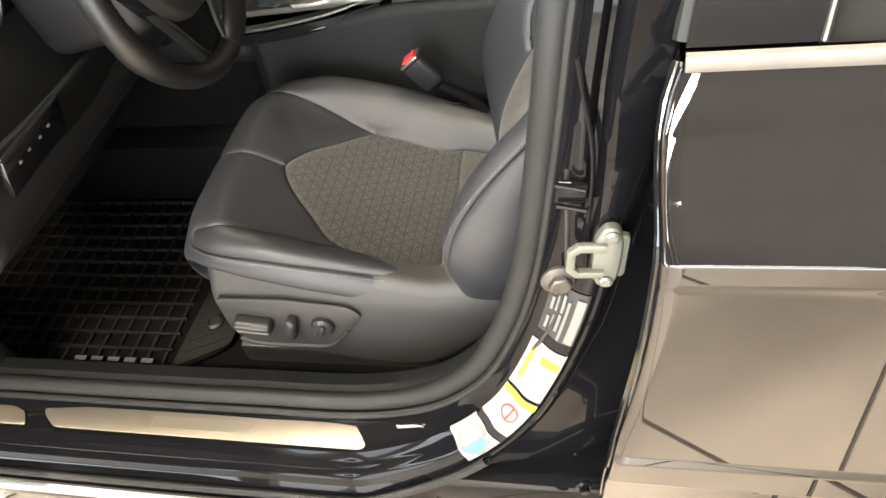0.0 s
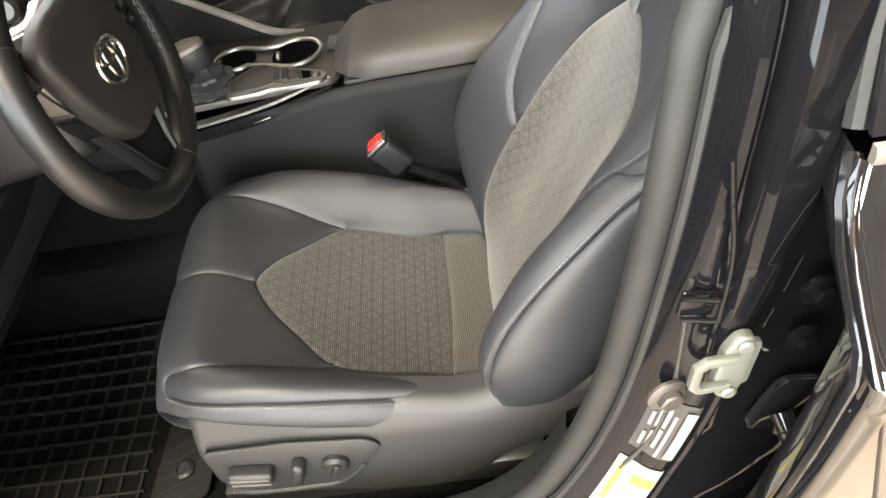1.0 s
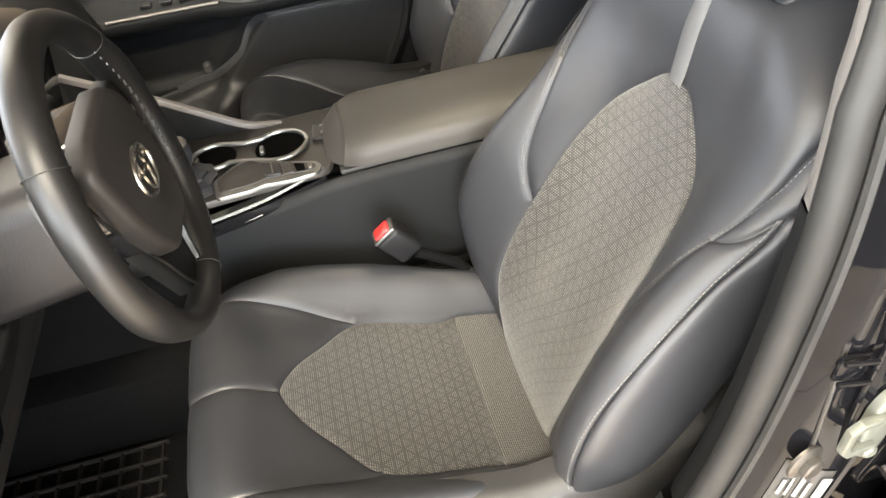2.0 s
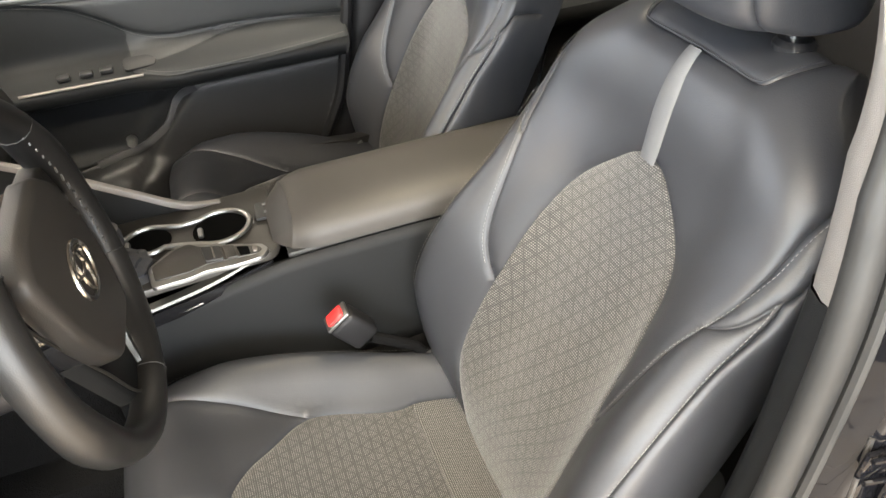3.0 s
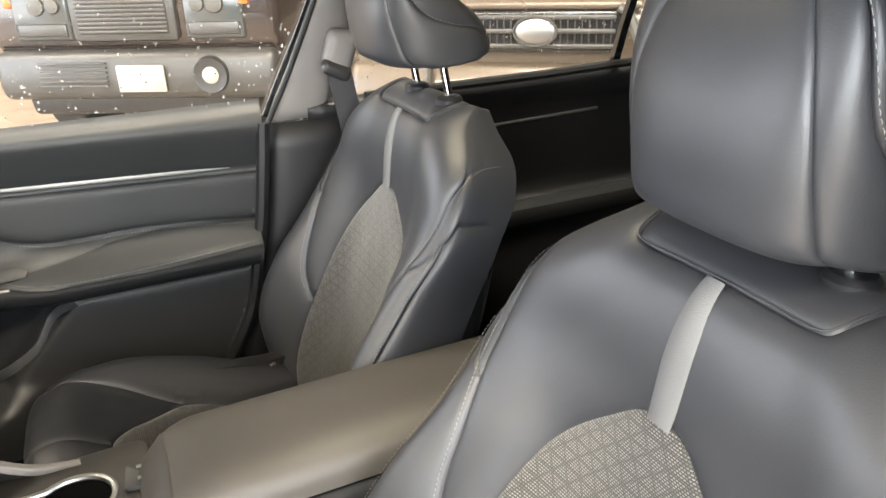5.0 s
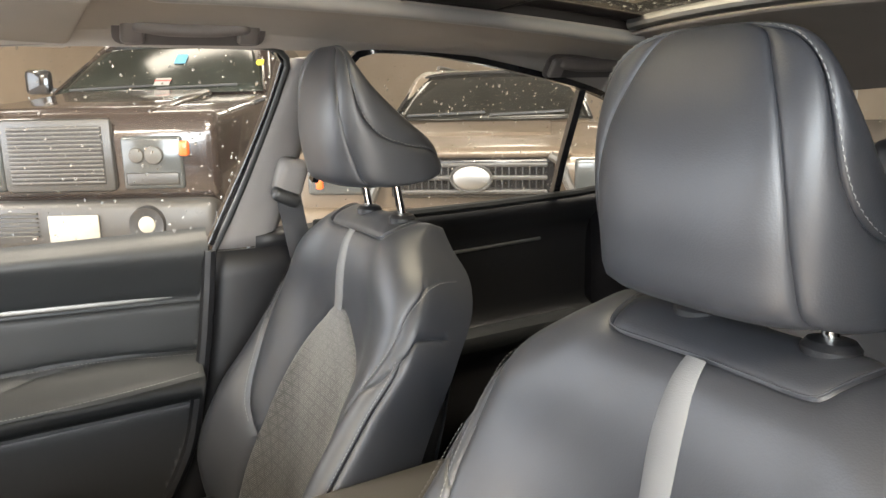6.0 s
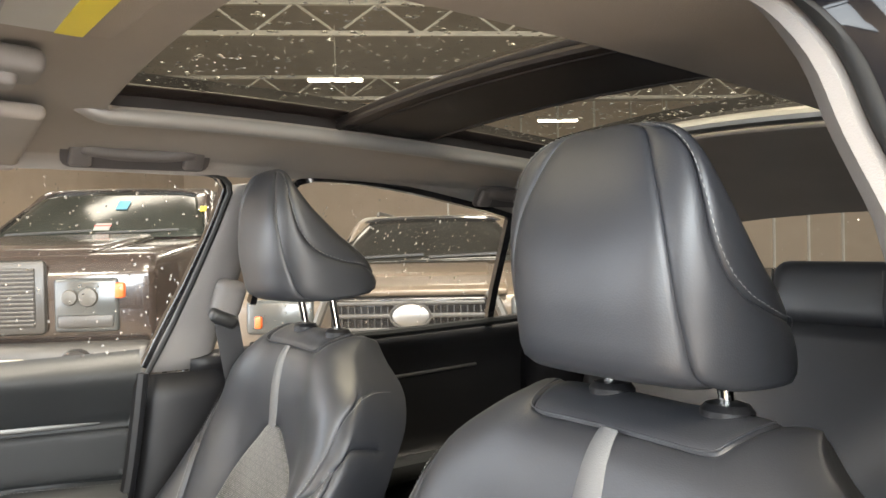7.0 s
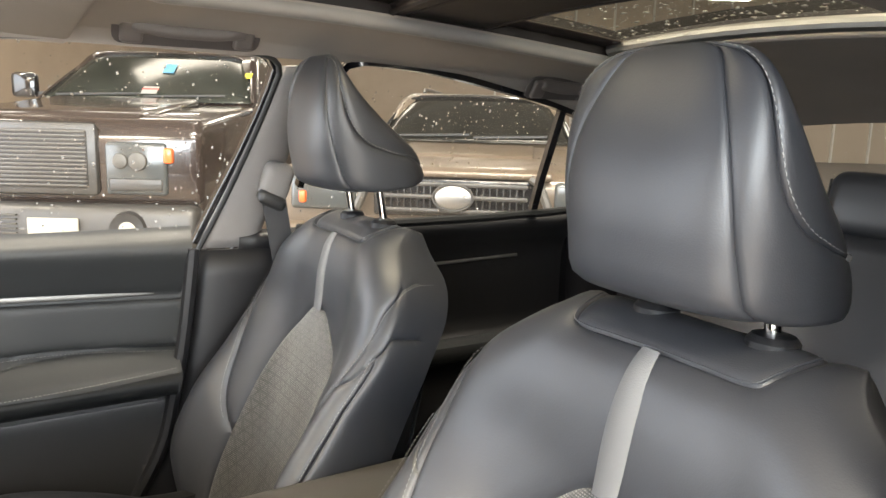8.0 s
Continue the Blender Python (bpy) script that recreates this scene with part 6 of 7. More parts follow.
def pleats(bm, c, n=9, depth=0.10):
    """Folds round a boot: every second direction pulled in."""
    for v in bm.verts:
        t = math.atan2(v.co.y - c[1], v.co.x - c[0])
        k = 1 - depth * (0.5 + 0.5 * math.cos(n * t + 40 * v.co.z))
        v.co.x, v.co.y = c[0] + (v.co.x - c[0]) * k, c[1] + (v.co.y - c[1]) * k
    return bm


GC = (0.462, 0.948)
part("boot", pleats(lathe([(0.056, 0), (0.054, 0.008), (0.046, 0.014), (0.047, 0.019), (0.034, 0.025), (0.033, 0.030), (0.020, 0.036), (0.015, 0.044)], 48, (*GC, 0.700)), GC), LEATHER, gear)
knob = lathe([(0.010, 0), (0.016, 0.008), (0.024, 0.022), (0.028, 0.040), (0.027, 0.050)], 28, (0, 0, 0))
bmesh.ops.transform(knob, matrix=Matrix.Translation((GC[0] - 0.004, GC[1], 0.733)) @ turned(0, -14, 0).to_4x4() @ Matrix.Diagonal((1.25, 0.80, 0.92, 1)), verts=knob.verts)
part("knob", knob, LEATHER, gear)
cap = lathe([(0.027, 0.048), (0.0285, 0.051), (0.0265, 0.058), (0.016, 0.064), (0.002, 0.065)], 28, (0, 0, 0))
bmesh.ops.transform(cap, matrix=Matrix.Translation((GC[0] - 0.004, GC[1], 0.733)) @ turned(0, -14, 0).to_4x4() @ Matrix.Diagonal((1.25, 0.80, 0.92, 1)), verts=cap.verts)
part("knob_cap", cap, SATIN_DULL, gear, "satin silver knob cap")
part("gate_frame", plate(rounded([(-0.075, -0.052), (0.070, -0.045), (0.070, 0.040), (-0.075, 0.045)], 0.02), 0.006, 0.002, frame_of((0.468, 0.945, 0.694), (1, 0, 0.03), (0, 1, 0))), GLOSS_BLACK, gear)

# ---- dashboard ----
dash = thing("dashboard", "dark soft-touch dashboard with lower knee panels", "dashboard")
def dash_skin(y, k):
    """Section from the windscreen over the top and down to the knees."""
    s = [(0, -0.30, 0.98), (0.25, 0.05, 1.00), (0.4, 0.17, 0.98), (0.55, 0.22, 0.90), (0.7, 0.24, 0.80), (0.85, 0.25, 0.70), (1.0, 0.10, 0.62), (1.15, -0.15, 0.60)]
    x, z = curve_at([q[0] for q in s], [(q[1], q[2]) for q in s], np.array([k]))[0]
    return (x, y, z)
sheet(dash_skin, np.linspace(0.25, 1.58, 40), np.linspace(0, 1.15, 30), PLASTIC, "upper_shell", dash, thickness=0.01)
sheet(lambda y, k: (0.30 - 0.10 * k - 0.05 * ((y - 0.55) / 0.3) ** 2, y, 0.83 - 0.20 * k), np.linspace(0.29, 0.86, 24), np.linspace(0, 1, 12), SOFT_PLASTIC, "knee_panel", dash, thickness=0.01)
part("hood", box((0.20, 0.585, 1.03), (0.20, 0.36, 0.05), 0.02), PLASTIC, dash)
part("cluster", box((0.235, 0.585, 0.965), (0.02, 0.30, 0.11), 0.008, turned(0, 15, 0)), GLOSS_BLACK, dash)
for y, z in ((0.50, 0.965), (0.66, 0.965)):
    part("gauge_ring", tube([(0.250, y + 0.045 * math.cos(t), z + 0.045 * math.sin(t)) for t in np.linspace(0, 2 * math.pi, 25)[:-1]], 0.003, 6, (1, 0, 0), closed=True), SATIN, dash)
sw = part("switch_bank", box((0.298, 0.395, 0.80), (0.012, 0.15, 0.07), 0.005, turned(0, 20, 0)), GLOSS_BLACK, dash)
for i in range(4):
    part("printed_mark", box((0.310 - 0.002 * (i % 2), 0.350 + i * 0.026, 0.808), (0.0015, 0.005, 0.004), 0, turned(0, 20, 0)), WHITE, sw)
part("centre_fascia", box((0.22, 0.96, 0.84), (0.16, 0.26, 0.34), 0.03, turned(0, 12, 0)), GLOSS_BLACK, dash)

# ---- steering wheel ----
wheel = thing("steering_wheel", "black leather steering wheel with silver spokes and a round emblem", "steering wheel")
WC, TILT = Vector((0.489, 0.591, 0.957)), 10
WM = Matrix.Translation(WC) @ turned(0, -TILT, 0).to_4x4() @ Matrix.Rotation(math.pi / 2, 4, "Y") @ Matrix.Rotation(math.pi / 2, 4, "Z")
# local: x across (towards +y), y up, z towards the driver
R = 0.1645
ring = [WM @ Vector((R * math.sin(t) + 0.009, -R * math.cos(t), -0.004)) for t in np.linspace(0, 2 * math.pi, 73)[:-1]]
fat = [1 + 0.16 * math.exp(-(((t % math.pi) - math.pi * 0.62) / 0.25) ** 2) for t in np.linspace(0, 2 * math.pi, 73)[:-1]]
part("rim", sweep(disc(0.0165, 0.0195, 14), ring, tuple(WM.to_3x3() @ Vector((0, 0, 1))), closed_path=True, scale=fat), RIM_LEATHER, wheel, "black leather rim")
for t in (radians(62), radians(298), radians(128), radians(232), radians(8)):
    d = 0.008
    arc = [WM @ Vector((R * math.sin(t) + 0.009, -R * math.cos(t), -0.004)) + (WM.to_3x3() @ Vector((math.sin(t) * c, -math.cos(t) * c, s))) for c, s in disc(0.0178, 0.0205, 14)]
    part("rim_seam", tube(arc, 0.0006, 5, tuple(WM.to_3x3() @ Vector((math.cos(t), math.sin(t), 0))), closed=True), INK, wheel)
for side in (-1, 1):
    row = [WM @ Vector((side * (R * math.sin(t) - 0.0165) + 0.009, -R * math.cos(t), 0.004)) for t in np.linspace(radians(70), radians(125), 14)]
    for p in row:
        part("lacing", box(p, (0.002, 0.005, 0.008), 0.0006, turned(0, 0, 0)), DARK_THREAD, wheel)
EMBLEM = material("emblem_chrome", (0.42, 0.41, 0.39), 0.22, 1.0)
COVER = material("airbag_cover_plastic", (0.022, 0.020, 0.0185), 0.5, grain=0.12, grain_size=900, spec=0.35)
hub_out = rounded([(-0.103, 0.074), (-0.062, 0.092), (0.045, 0.092), (0.082, 0.062), (0.088, 0.006), (0.076, -0.044), (0.056, -0.080), (-0.038, -0.076), (-0.064, -0.048), (-0.088, 0.000)], 0.016)
part("cover_gap", plate([(x * 0.95, y * 0.95) for x, y in hub_out], 0.034, 0.003, WM @ Matrix.Translation((0, 0, -0.036))), GLOSS_BLACK, wheel)
hub = part("airbag_cover", plate(hub_out, 0.024, 0.010, WM @ Matrix.Translation((0, 0, -0.004)), 4), COVER, wheel)
em = WM @ Matrix.Translation((0, 0.008, 0.0205))
part("emblem_ring", tube([em @ Vector((0.034 * math.cos(t), 0.0245 * math.sin(t), 0)) for t in np.linspace(0, 2 * math.pi, 33)[:-1]], 0.0030, 8, closed=True, up=tuple(em.to_3x3() @ Vector((0, 0, 1)))), EMBLEM, hub, "chrome oval emblem")
for rx, ry, cy in ((0.012, 0.023, 0.0), (0.023, 0.009, 0.009)):
    part("emblem_bar", tube([em @ Vector((rx * math.cos(t), cy + ry * math.sin(t), 0)) for t in np.linspace(0, 2 * math.pi, 29)[:-1]], 0.0024, 6, closed=True, up=tuple(em.to_3x3() @ Vector((0, 0, 1)))), EMBLEM, hub)
for outline in ([(-0.070, 0.040), (-0.140, 0.046), (-0.126, 0.092), (-0.080, 0.086)], [(0.070, 0.060), (0.165, 0.050), (0.168, 0.006), (0.075, -0.030)]):
    part("side_spoke", plate(rounded(outline, 0.012), 0.024, 0.006, WM @ Matrix.Translation((0, 0, -0.030)), 3), PLASTIC, wheel)
part("spoke_trim", plate(rounded([(-0.138, 0.094), (-0.112, 0.080), (-0.104, 0.050), (-0.128, 0.058), (-0.146, 0.076)], 0.004), 0.006, 0.002, WM @ Matrix.Translation((0, 0, -0.004))), SATIN, wheel, "satin silver spoke trim")
pod = part("button_pad", plate(rounded([(0.088, 0.046), (0.110, 0.040), (0.136, 0.018), (0.140, -0.012), (0.118, -0.020), (0.094, -0.010)], 0.008), 0.010, 0.004, WM @ Matrix.Translation((0, 0, -0.008)), 3), GLOSS_BLACK, wheel, "gloss black button pad")
for x, y, w, h in ((0.104, 0.028, 0.016, 0.010), (0.122, 0.020, 0.010, 0.012), (0.108, 0.008, 0.012, 0.012), (0.124, -0.002, 0.012, 0.010), (0.108, -0.008, 0.010, 0.007)):
    b = part("pad_button", box(WM @ Vector((x, y, 0.003)), (h, w, 0.004), 0.0012, WM.to_3x3() @ turned(0, 0, 90)), PLASTIC, pod)
    part("printed_mark", box(WM @ Vector((x, y, 0.0055)), (h * 0.35, w * 0.4, 0.0008), 0, WM.to_3x3() @ turned(0, 0, 90)), GREY_INK, b)
low = rounded([(-0.062, -0.040), (0.070, -0.045), (0.040, -0.158), (-0.010, -0.158)], 0.006)
lower = part("lower_spoke", plate(low, 0.022, 0.006, WM @ Matrix.Translation((0, 0, -0.030)), 3), SOFT_PLASTIC, wheel)
line = [WM @ Vector(p) for p in smooth_line([(-0.113, 0.076, -0.004), (-0.106, 0.044, -0.003), (-0.080, -0.012, -0.003), (-0.046, -0.076, -0.004), (-0.008, -0.148, -0.004), (0.010, -0.156, -0.004)], 40)]
part("trim_line", tube(line, 0.0016, 8, tuple(WM.to_3x3() @ Vector((0, 0, 1)))), WING, lower)
strip = [WM @ Vector(p) for p in smooth_line([(0.064, -0.072, -0.003), (0.057, -0.092, -0.003), (0.044, -0.125, -0.004), (0.036, -0.150, -0.004), (0.020, -0.157, -0.004)], 16)]
part("silver_trim", sweep([(-0.006, -0.003), (0.006, -0.003), (0.005, 0.004), (-0.005, 0.004)], strip, tuple(WM.to_3x3() @ Vector((0, 0, 1))), scale=[0.4, 0.7, 0.9, 1, 1, 0.95, 0.9, 0.85, 0.8, 0.75, 0.7, 0.65, 0.6, 0.5, 0.4, 0.3]), WING, lower, "satin silver spoke trim")
part("column_shroud", box(WM @ Vector((0, -0.01, -0.13)), (0.12, 0.14, 0.20), 0.03, WM.to_3x3(), 3), DEEP_BLACK, wheel)
root, tip = WM @ Vector((0.130, 0.060, -0.075)), WM @ Vector((0.030, 0.088, -0.058))
stalk = part("column_stalk", tube([root, root.lerp(tip, 0.5) + Vector((0, 0, 0.003)), tip], 0.012, 12, (1, 0, 0), scale=[0.7, 0.9, 1.15]), PLASTIC, wheel)
part("stalk_end", lathe([(0.010, -0.003), (0.0145, 0), (0.0145, 0.018), (0.010, 0.023)], 16, tip, (tip - root).to_track_quat("Z", "Y").to_matrix()), DECK, stalk)
for k in (0.70, 0.80, 0.90):
    part("printed_mark", box(root.lerp(tip, k) + WM.to_3x3() @ Vector((-0.004, 0.001, 0.0125)), (0.004, 0.005, 0.002), 0, WM.to_3x3()), WHITE, stalk)

# ---- driver's floor mat ----
mat_m = frame_of((0, 0, 0.2965), (1, 0, 0), (0, 1, 0))
mat = thing("floor_mat", "black rubber floor mat with a grid of raised ribs", "floor mat")
part("base", plate(rounded([(-0.28, 0.33), (0.30, 0.33), (0.40, 0.40), (0.40, 0.80), (-0.28, 0.80)], 0.03), 0.006, 0.002, mat_m), CARPET, mat)
# rib colour lowered so that it holds the footwell's shade
RIB = material("mat_rib", (0.012, 0.011, 0.0105), 0.6, blotch=0.25, blotch_size=30, spec=0.15)
for i in range(16):
    x = -0.26 + i * 0.036
    part("rib", box((x, 0.56, 0.306), (0.006, 0.44, 0.008), 0.002), RIB, mat)
for j in range(13):
    y = 0.345 + j * 0.036
    part("rib", box((0.01, y, 0.3065), (0.56, 0.006, 0.009), 0.002), RIB, mat)
part("edge_panel", plate(rounded([(0.298, 0.34), (0.40, 0.40), (0.40, 0.55), (0.310, 0.55)], 0.012), 0.004, 0.001, frame_of((0, 0, 0.3035), (1, 0, 0), (0, 1, 0))), RIB, mat)
for k in range(6):
    part("edge_groove", box((0.35, 0.395 + k * 0.026, 0.308), (0.075, 0.004, 0.002), 0, turned(0, 0, 25)), RUBBER, mat)
part("retainer", lathe([(0.017, 0), (0.017, 0.006), (0.012, 0.010), (0.010, 0.006)], 20, (0.352, 0.445, 0.307)), PLASTIC, mat)

for k in range(5):
    part("lettering_bar", box((0.105 + 0.036 * k, 0.352, 0.3122), (0.024, 0.010, 0.001), 0), GREY_INK, mat)

# ---- the workshop round the car; its walls are turned against the car ----
PHI = radians(30)
HALL = Matrix.Rotation(-PHI, 4, "Z")
TILE = material("floor_tile", (0.40, 0.33, 0.26), 0.42, blotch=0.22, blotch_size=3, grain=0.1, grain_size=60)
GROUT = material("grout", (0.10, 0.085, 0.07), 0.9)
WALL = material("painted_wall", (0.34, 0.27, 0.20), 0.85, blotch=0.06, blotch_size=2)
CEIL = material("ceiling_deck", (0.34, 0.31, 0.26), 0.9, blotch=0.1, blotch_size=2)
STEEL = material("painted_steel", (0.55, 0.52, 0.46), 0.5)
LAMP = material("lamp_diffuser", (0.9, 0.9, 0.85), 0.5, emit=(1.0, 0.93, 0.80), power=4.5)
X0, X1, Y0, Y1, H = -6.2, 24.0, -5.2, 27.0, 6.2


def hall(p):
    return HALL @ Vector(p)


ground = part("ground", box((0, 0, -0.07), (80, 80, 0.13), 0), GROUT, None)
tagged(ground, "tan tiled workshop floor with dark joints", "floor", "", "structure")


def hall_box(name, centre, size, mat, label, category="wall"):
    ob = part(name, box(hall(centre), size, 0.0, HALL.to_3x3()), mat, None, smooth=False)
    return tagged(ob, label, category, "", "structure")


XM, YM = (X0 + X1) / 2, (Y0 + Y1) / 2
hall_box("wall_north", (XM, Y1 + 0.1, H / 2), (X1 - X0 + 0.4, 0.2, H), WALL, "beige painted workshop wall")
hall_box("wall_east", (X1 + 0.1, YM, H / 2), (0.2, Y1 - Y0, H), WALL, "beige painted workshop wall")
HEAD = 4.0
# unseen south wall with a closed and an open bay, west wall with a glazed bay door, added to shape daylight
hall_box("wall_south", (-4.95, Y0 - 0.1, H / 2), (2.9, 0.2, H), WALL, "beige painted workshop wall")
hall_box("wall_south", (0.85, Y0 - 0.1, HEAD / 2), (0.3, 0.2, HEAD), WALL, "unseen beige pier between two bays, added to bound the sun")
hall_box("wall_south", (16.6, Y0 - 0.1, H / 2), (15.2, 0.2, H), WALL, "beige painted workshop wall")
hall_box("wall_south", (-1.25, Y0 - 0.1, (H + HEAD) / 2), (4.5, 0.2, H - HEAD), WALL, "beige painted wall over the closed bay")
hall_box("wall_south", (5.0, Y0 - 0.1, (H + 4.27) / 2), (8.0, 0.2, H - 4.27), WALL, "unseen beige wall over the open bay, set to cut off the sun")
# added sun blocker: its shadow makes the dark band on the floor
hall_box("trim", (5.0, Y0 - 0.15, 3.957), (8.0, 0.06, 0.134), STEEL, "unseen steel rail added across the open bay to cast a shadow band", "wall trim")
hall_box("wall_west", (X0 - 0.1, (Y0 - 2.9) / 2, H / 2), (0.2, -2.9 - Y0, H), WALL, "beige painted workshop wall")
hall_box("wall_west", (X0 - 0.1, (Y1 + 4.1) / 2, H / 2), (0.2, Y1 - 4.1, H), WALL, "beige painted workshop wall")
hall_box("wall_west", (X0 - 0.1, 0.6, (H + HEAD) / 2), (0.2, 7.0, H - HEAD), WALL, "beige painted wall over the bay")


FROSTED = material("frosted_pane", (0.75, 0.78, 0.80), 0.5, spec=0.3)


def unseen_bay_door(at, along, width, glazed):
    """Unseen sectional door, added to fill a bay: bars, with clear or frosted panes."""
    d = thing("unseen_bay_door", "unseen glazed bay door with steel bars, added behind a daylight lamp" if glazed else "unseen closed bay door with frosted panes, added behind a daylight lamp", "garage door", "bay doors")
    turn = HALL.to_3x3() @ turned(0, 0, 0 if along == "x" else 90)
    ax = turn @ Vector((1, 0, 0))
    c = hall(at)
    for i in range(7):
        part("bar", box(c + Vector((0, 0, 0.04 + i * (HEAD - 0.08) / 6)), (width, 0.05, 0.08), 0.005, turn), STEEL, d)
    n = int(width / 1.1)
    for i in range(n + 1):
        part("post", box(c + ax * (-width / 2 + 0.03 + i * (width - 0.06) / n) + Vector((0, 0, HEAD / 2)), (0.06, 0.045, HEAD), 0.005, turn), STEEL, d)
    w = Vector((0, 0, HEAD))
    p = ax * (width / 2)
    if glazed:
        pane = mesh_object("pane", [c - p, c + p, c + p + w, c - p + w], [(0, 1, 2, 3)], GLASS, d, "clear door glazing")
        pane.visible_shadow = False
    else:
        for i in range(6):
            part("pane", box(c + Vector((0, 0, 0.04 + (i + 0.5) * (HEAD - 0.08) / 6)), (width - 0.02, 0.03, (HEAD - 0.08) / 6), 0.006, turn), FROSTED, d)
    return d


unseen_bay_door((-1.40, Y0 - 0.1, 0), "x", 4.2, False)
unseen_bay_door((X0 - 0.1, 0.6, 0), "y", 7.0, True)
hall_box("ceiling", (XM, YM, H + 0.1), (X1 - X0 + 0.4, Y1 - Y0 + 0.4, 0.2), CEIL, "ribbed grey ceiling deck", "ceiling")
for i in range(12):
    x = 3.0 + i * 1.35
    hall_box("trim", (x, Y1 - 0.05, H / 2), (0.06, 0.1, H), STEEL, "pale vertical wall rail", "wall trim")


def truss(y):
    t = thing("roof_truss", "pale painted steel roof truss", "truss", "roof trusses")
    z0, z1 = 5.0, 5.55
    for z in (z0, z1):
        part("chord", box(hall((XM, y, z)), (X1 - X0, 0.09, 0.09), 0.01, HALL.to_3x3()), STEEL, t)
    n = 40
    step_x = (X1 - X0) / n
    for i in range(n):
        xa = X0 + i * step_x
        up = i % 2 == 0
        a, b = hall((xa, y, z0 if up else z1)), hall((xa + step_x, y, z1 if up else z0))
        part("web", tube([a, b], 0.025, 6, (0.3, 0.2, 1)), STEEL, t)
    return t


for y in (-4.0, 2.0, 8.0, 14.0, 20.0):
    truss(y)


def strip_light(x, y):
    s = thing("ceiling_light", "long glowing ceiling strip light", "ceiling light", "ceiling lights")
    c = hall((x, y, 4.95))
    part("housing", box(c + Vector((0, 0, 0.05)), (1.30, 0.22, 0.06), 0.01, HALL.to_3x3()), STEEL, s)
    part("hanger", tube([c + Vector((0, 0, 0.06)), c + Vector((0, 0, H - 4.95))], 0.012, 6, (1, 0, 0)), STEEL, s)
    part("diffuser", box(c, (1.24, 0.18, 0.05), 0.015, HALL.to_3x3()), LAMP, s, "glowing white diffuser")
    return s


for x in (-4.8, -0.4, 6.2, 9.6, 15.0, 20.0):
    for y in (-4.0, 0.6, 5.8, 11.8, 17.6, 23.5):
        if (x, y) not in ((6.2, -4.0), (6.2, 0.6)):
            strip_light(x, y)


def tiles():
    """Square floor tiles; the ones beside the car are objects of their own."""
    w, gap = 0.50, 0.006
    turn = Matrix.Rotation(radians(28), 4, "Z")
    v = [(x * (w - gap) / 2, y * (w - gap) / 2, z) for z, k in ((-0.006, 1.0), (0.0, 1.0)) for x, y in ((-1, -1), (1, -1), (1, 1), (-1, 1))]
    e = 0.002
    v[4:] = [(x - math.copysign(e, x), y - math.copysign(e, y), 0.0) for x, y, z in v[4:]]
    f = [(4, 5, 6, 7), (0, 1, 5, 4), (1, 2, 6, 5), (2, 3, 7, 6), (3, 0, 4, 7)]
    shared = None
    rest_v, rest_f = [], []
    for i in range(-26, 27):
        for j in range(-26, 27):
            c = turn @ Vector((i * w, j * w, 0))
            if -1.0 < c.x < 4.5 and -4.5 < c.y < 0.6:
                if shared is None:
                    ob = mesh_object("tile", v, f, TILE, ground, smooth=False)
                    shared = ob.data
                else:
                    ob = new("tile", shared)
                    ob.parent = ground
                ob.matrix_local = Matrix.Translation(c) @ turn
            else:
                k = len(rest_v)
                rest_v += [turn @ Vector(p) + c for p in v]
                rest_f += [tuple(k + q for q in face) for face in f]
    ob = mesh_object("tile_field", rest_v, rest_f, TILE, ground, smooth=False)
    tagged(ob, "tan floor tiles", "", "", "stuff")


tiles()

# ---- vehicles parked behind the car ----
TRUCK_PAINT = material("brown_black_paint", (0.020, 0.0135, 0.0115), 0.2, coat=0.5, blotch=0.15)
BUMPER = material("grey_bumper", (0.030, 0.029, 0.0275), 0.4, blotch=0.15, blotch_size=8)
SUV_PAINT = material("champagne_paint", (0.082, 0.062, 0.043), 0.4, 0.2, coat=0.2)
LENS = material("lamp_lens", (0.040, 0.044, 0.045), 0.15, 0.0)
ORANGE = material("amber_lens", (0.55, 0.10, 0.02), 0.25)
TYRE = material("tyre", (0.02, 0.02, 0.02), 0.8)
SCREEN = material("windscreen", (0.016, 0.019, 0.016), 0.12, spec=0.25, blotch=0.5, blotch_size=4)
DARK_SCREEN = material("dark_windscreen", (0.008, 0.008, 0.007), 0.12, spec=0.14, blotch=0.5, blotch_size=4)
BILLET = material("billet", (0.065, 0.062, 0.056), 0.42, 0.4)
MESH_BACK = material("grille_mesh", (0.018, 0.016, 0.014), 0.6)


def body(profile, half, bevel, m, seg=3, taper=None):
    """A solid with a side outline (depth, height), spread to both sides and placed by m (local: across, depth, height)."""
    bm = bmesh.new()
    a = [bm.verts.new((-half, d, z)) for d, z in profile]
    b = [bm.verts.new((half, d, z)) for d, z in profile]
    bm.faces.new(a)
    bm.faces.new(b[::-1])
    n = len(profile)
    for i in range(n):
        bm.faces.new((a[i], b[i], b[(i + 1) % n], a[(i + 1) % n]))
    bmesh.ops.recalc_face_normals(bm, faces=bm.faces)
    if bevel:
        bmesh.ops.bevel(bm, geom=list(bm.edges), offset=bevel, segments=seg, affect="EDGES", profile=0.5)
    if taper:
        # narrower towards the roof: (from height, loss of width per metre)
        for v in bm.verts:
            v.co.x *= 1 - taper[1] * max(v.co.z - taper[0], 0)
    bmesh.ops.transform(bm, matrix=m, verts=bm.verts)
    return bm


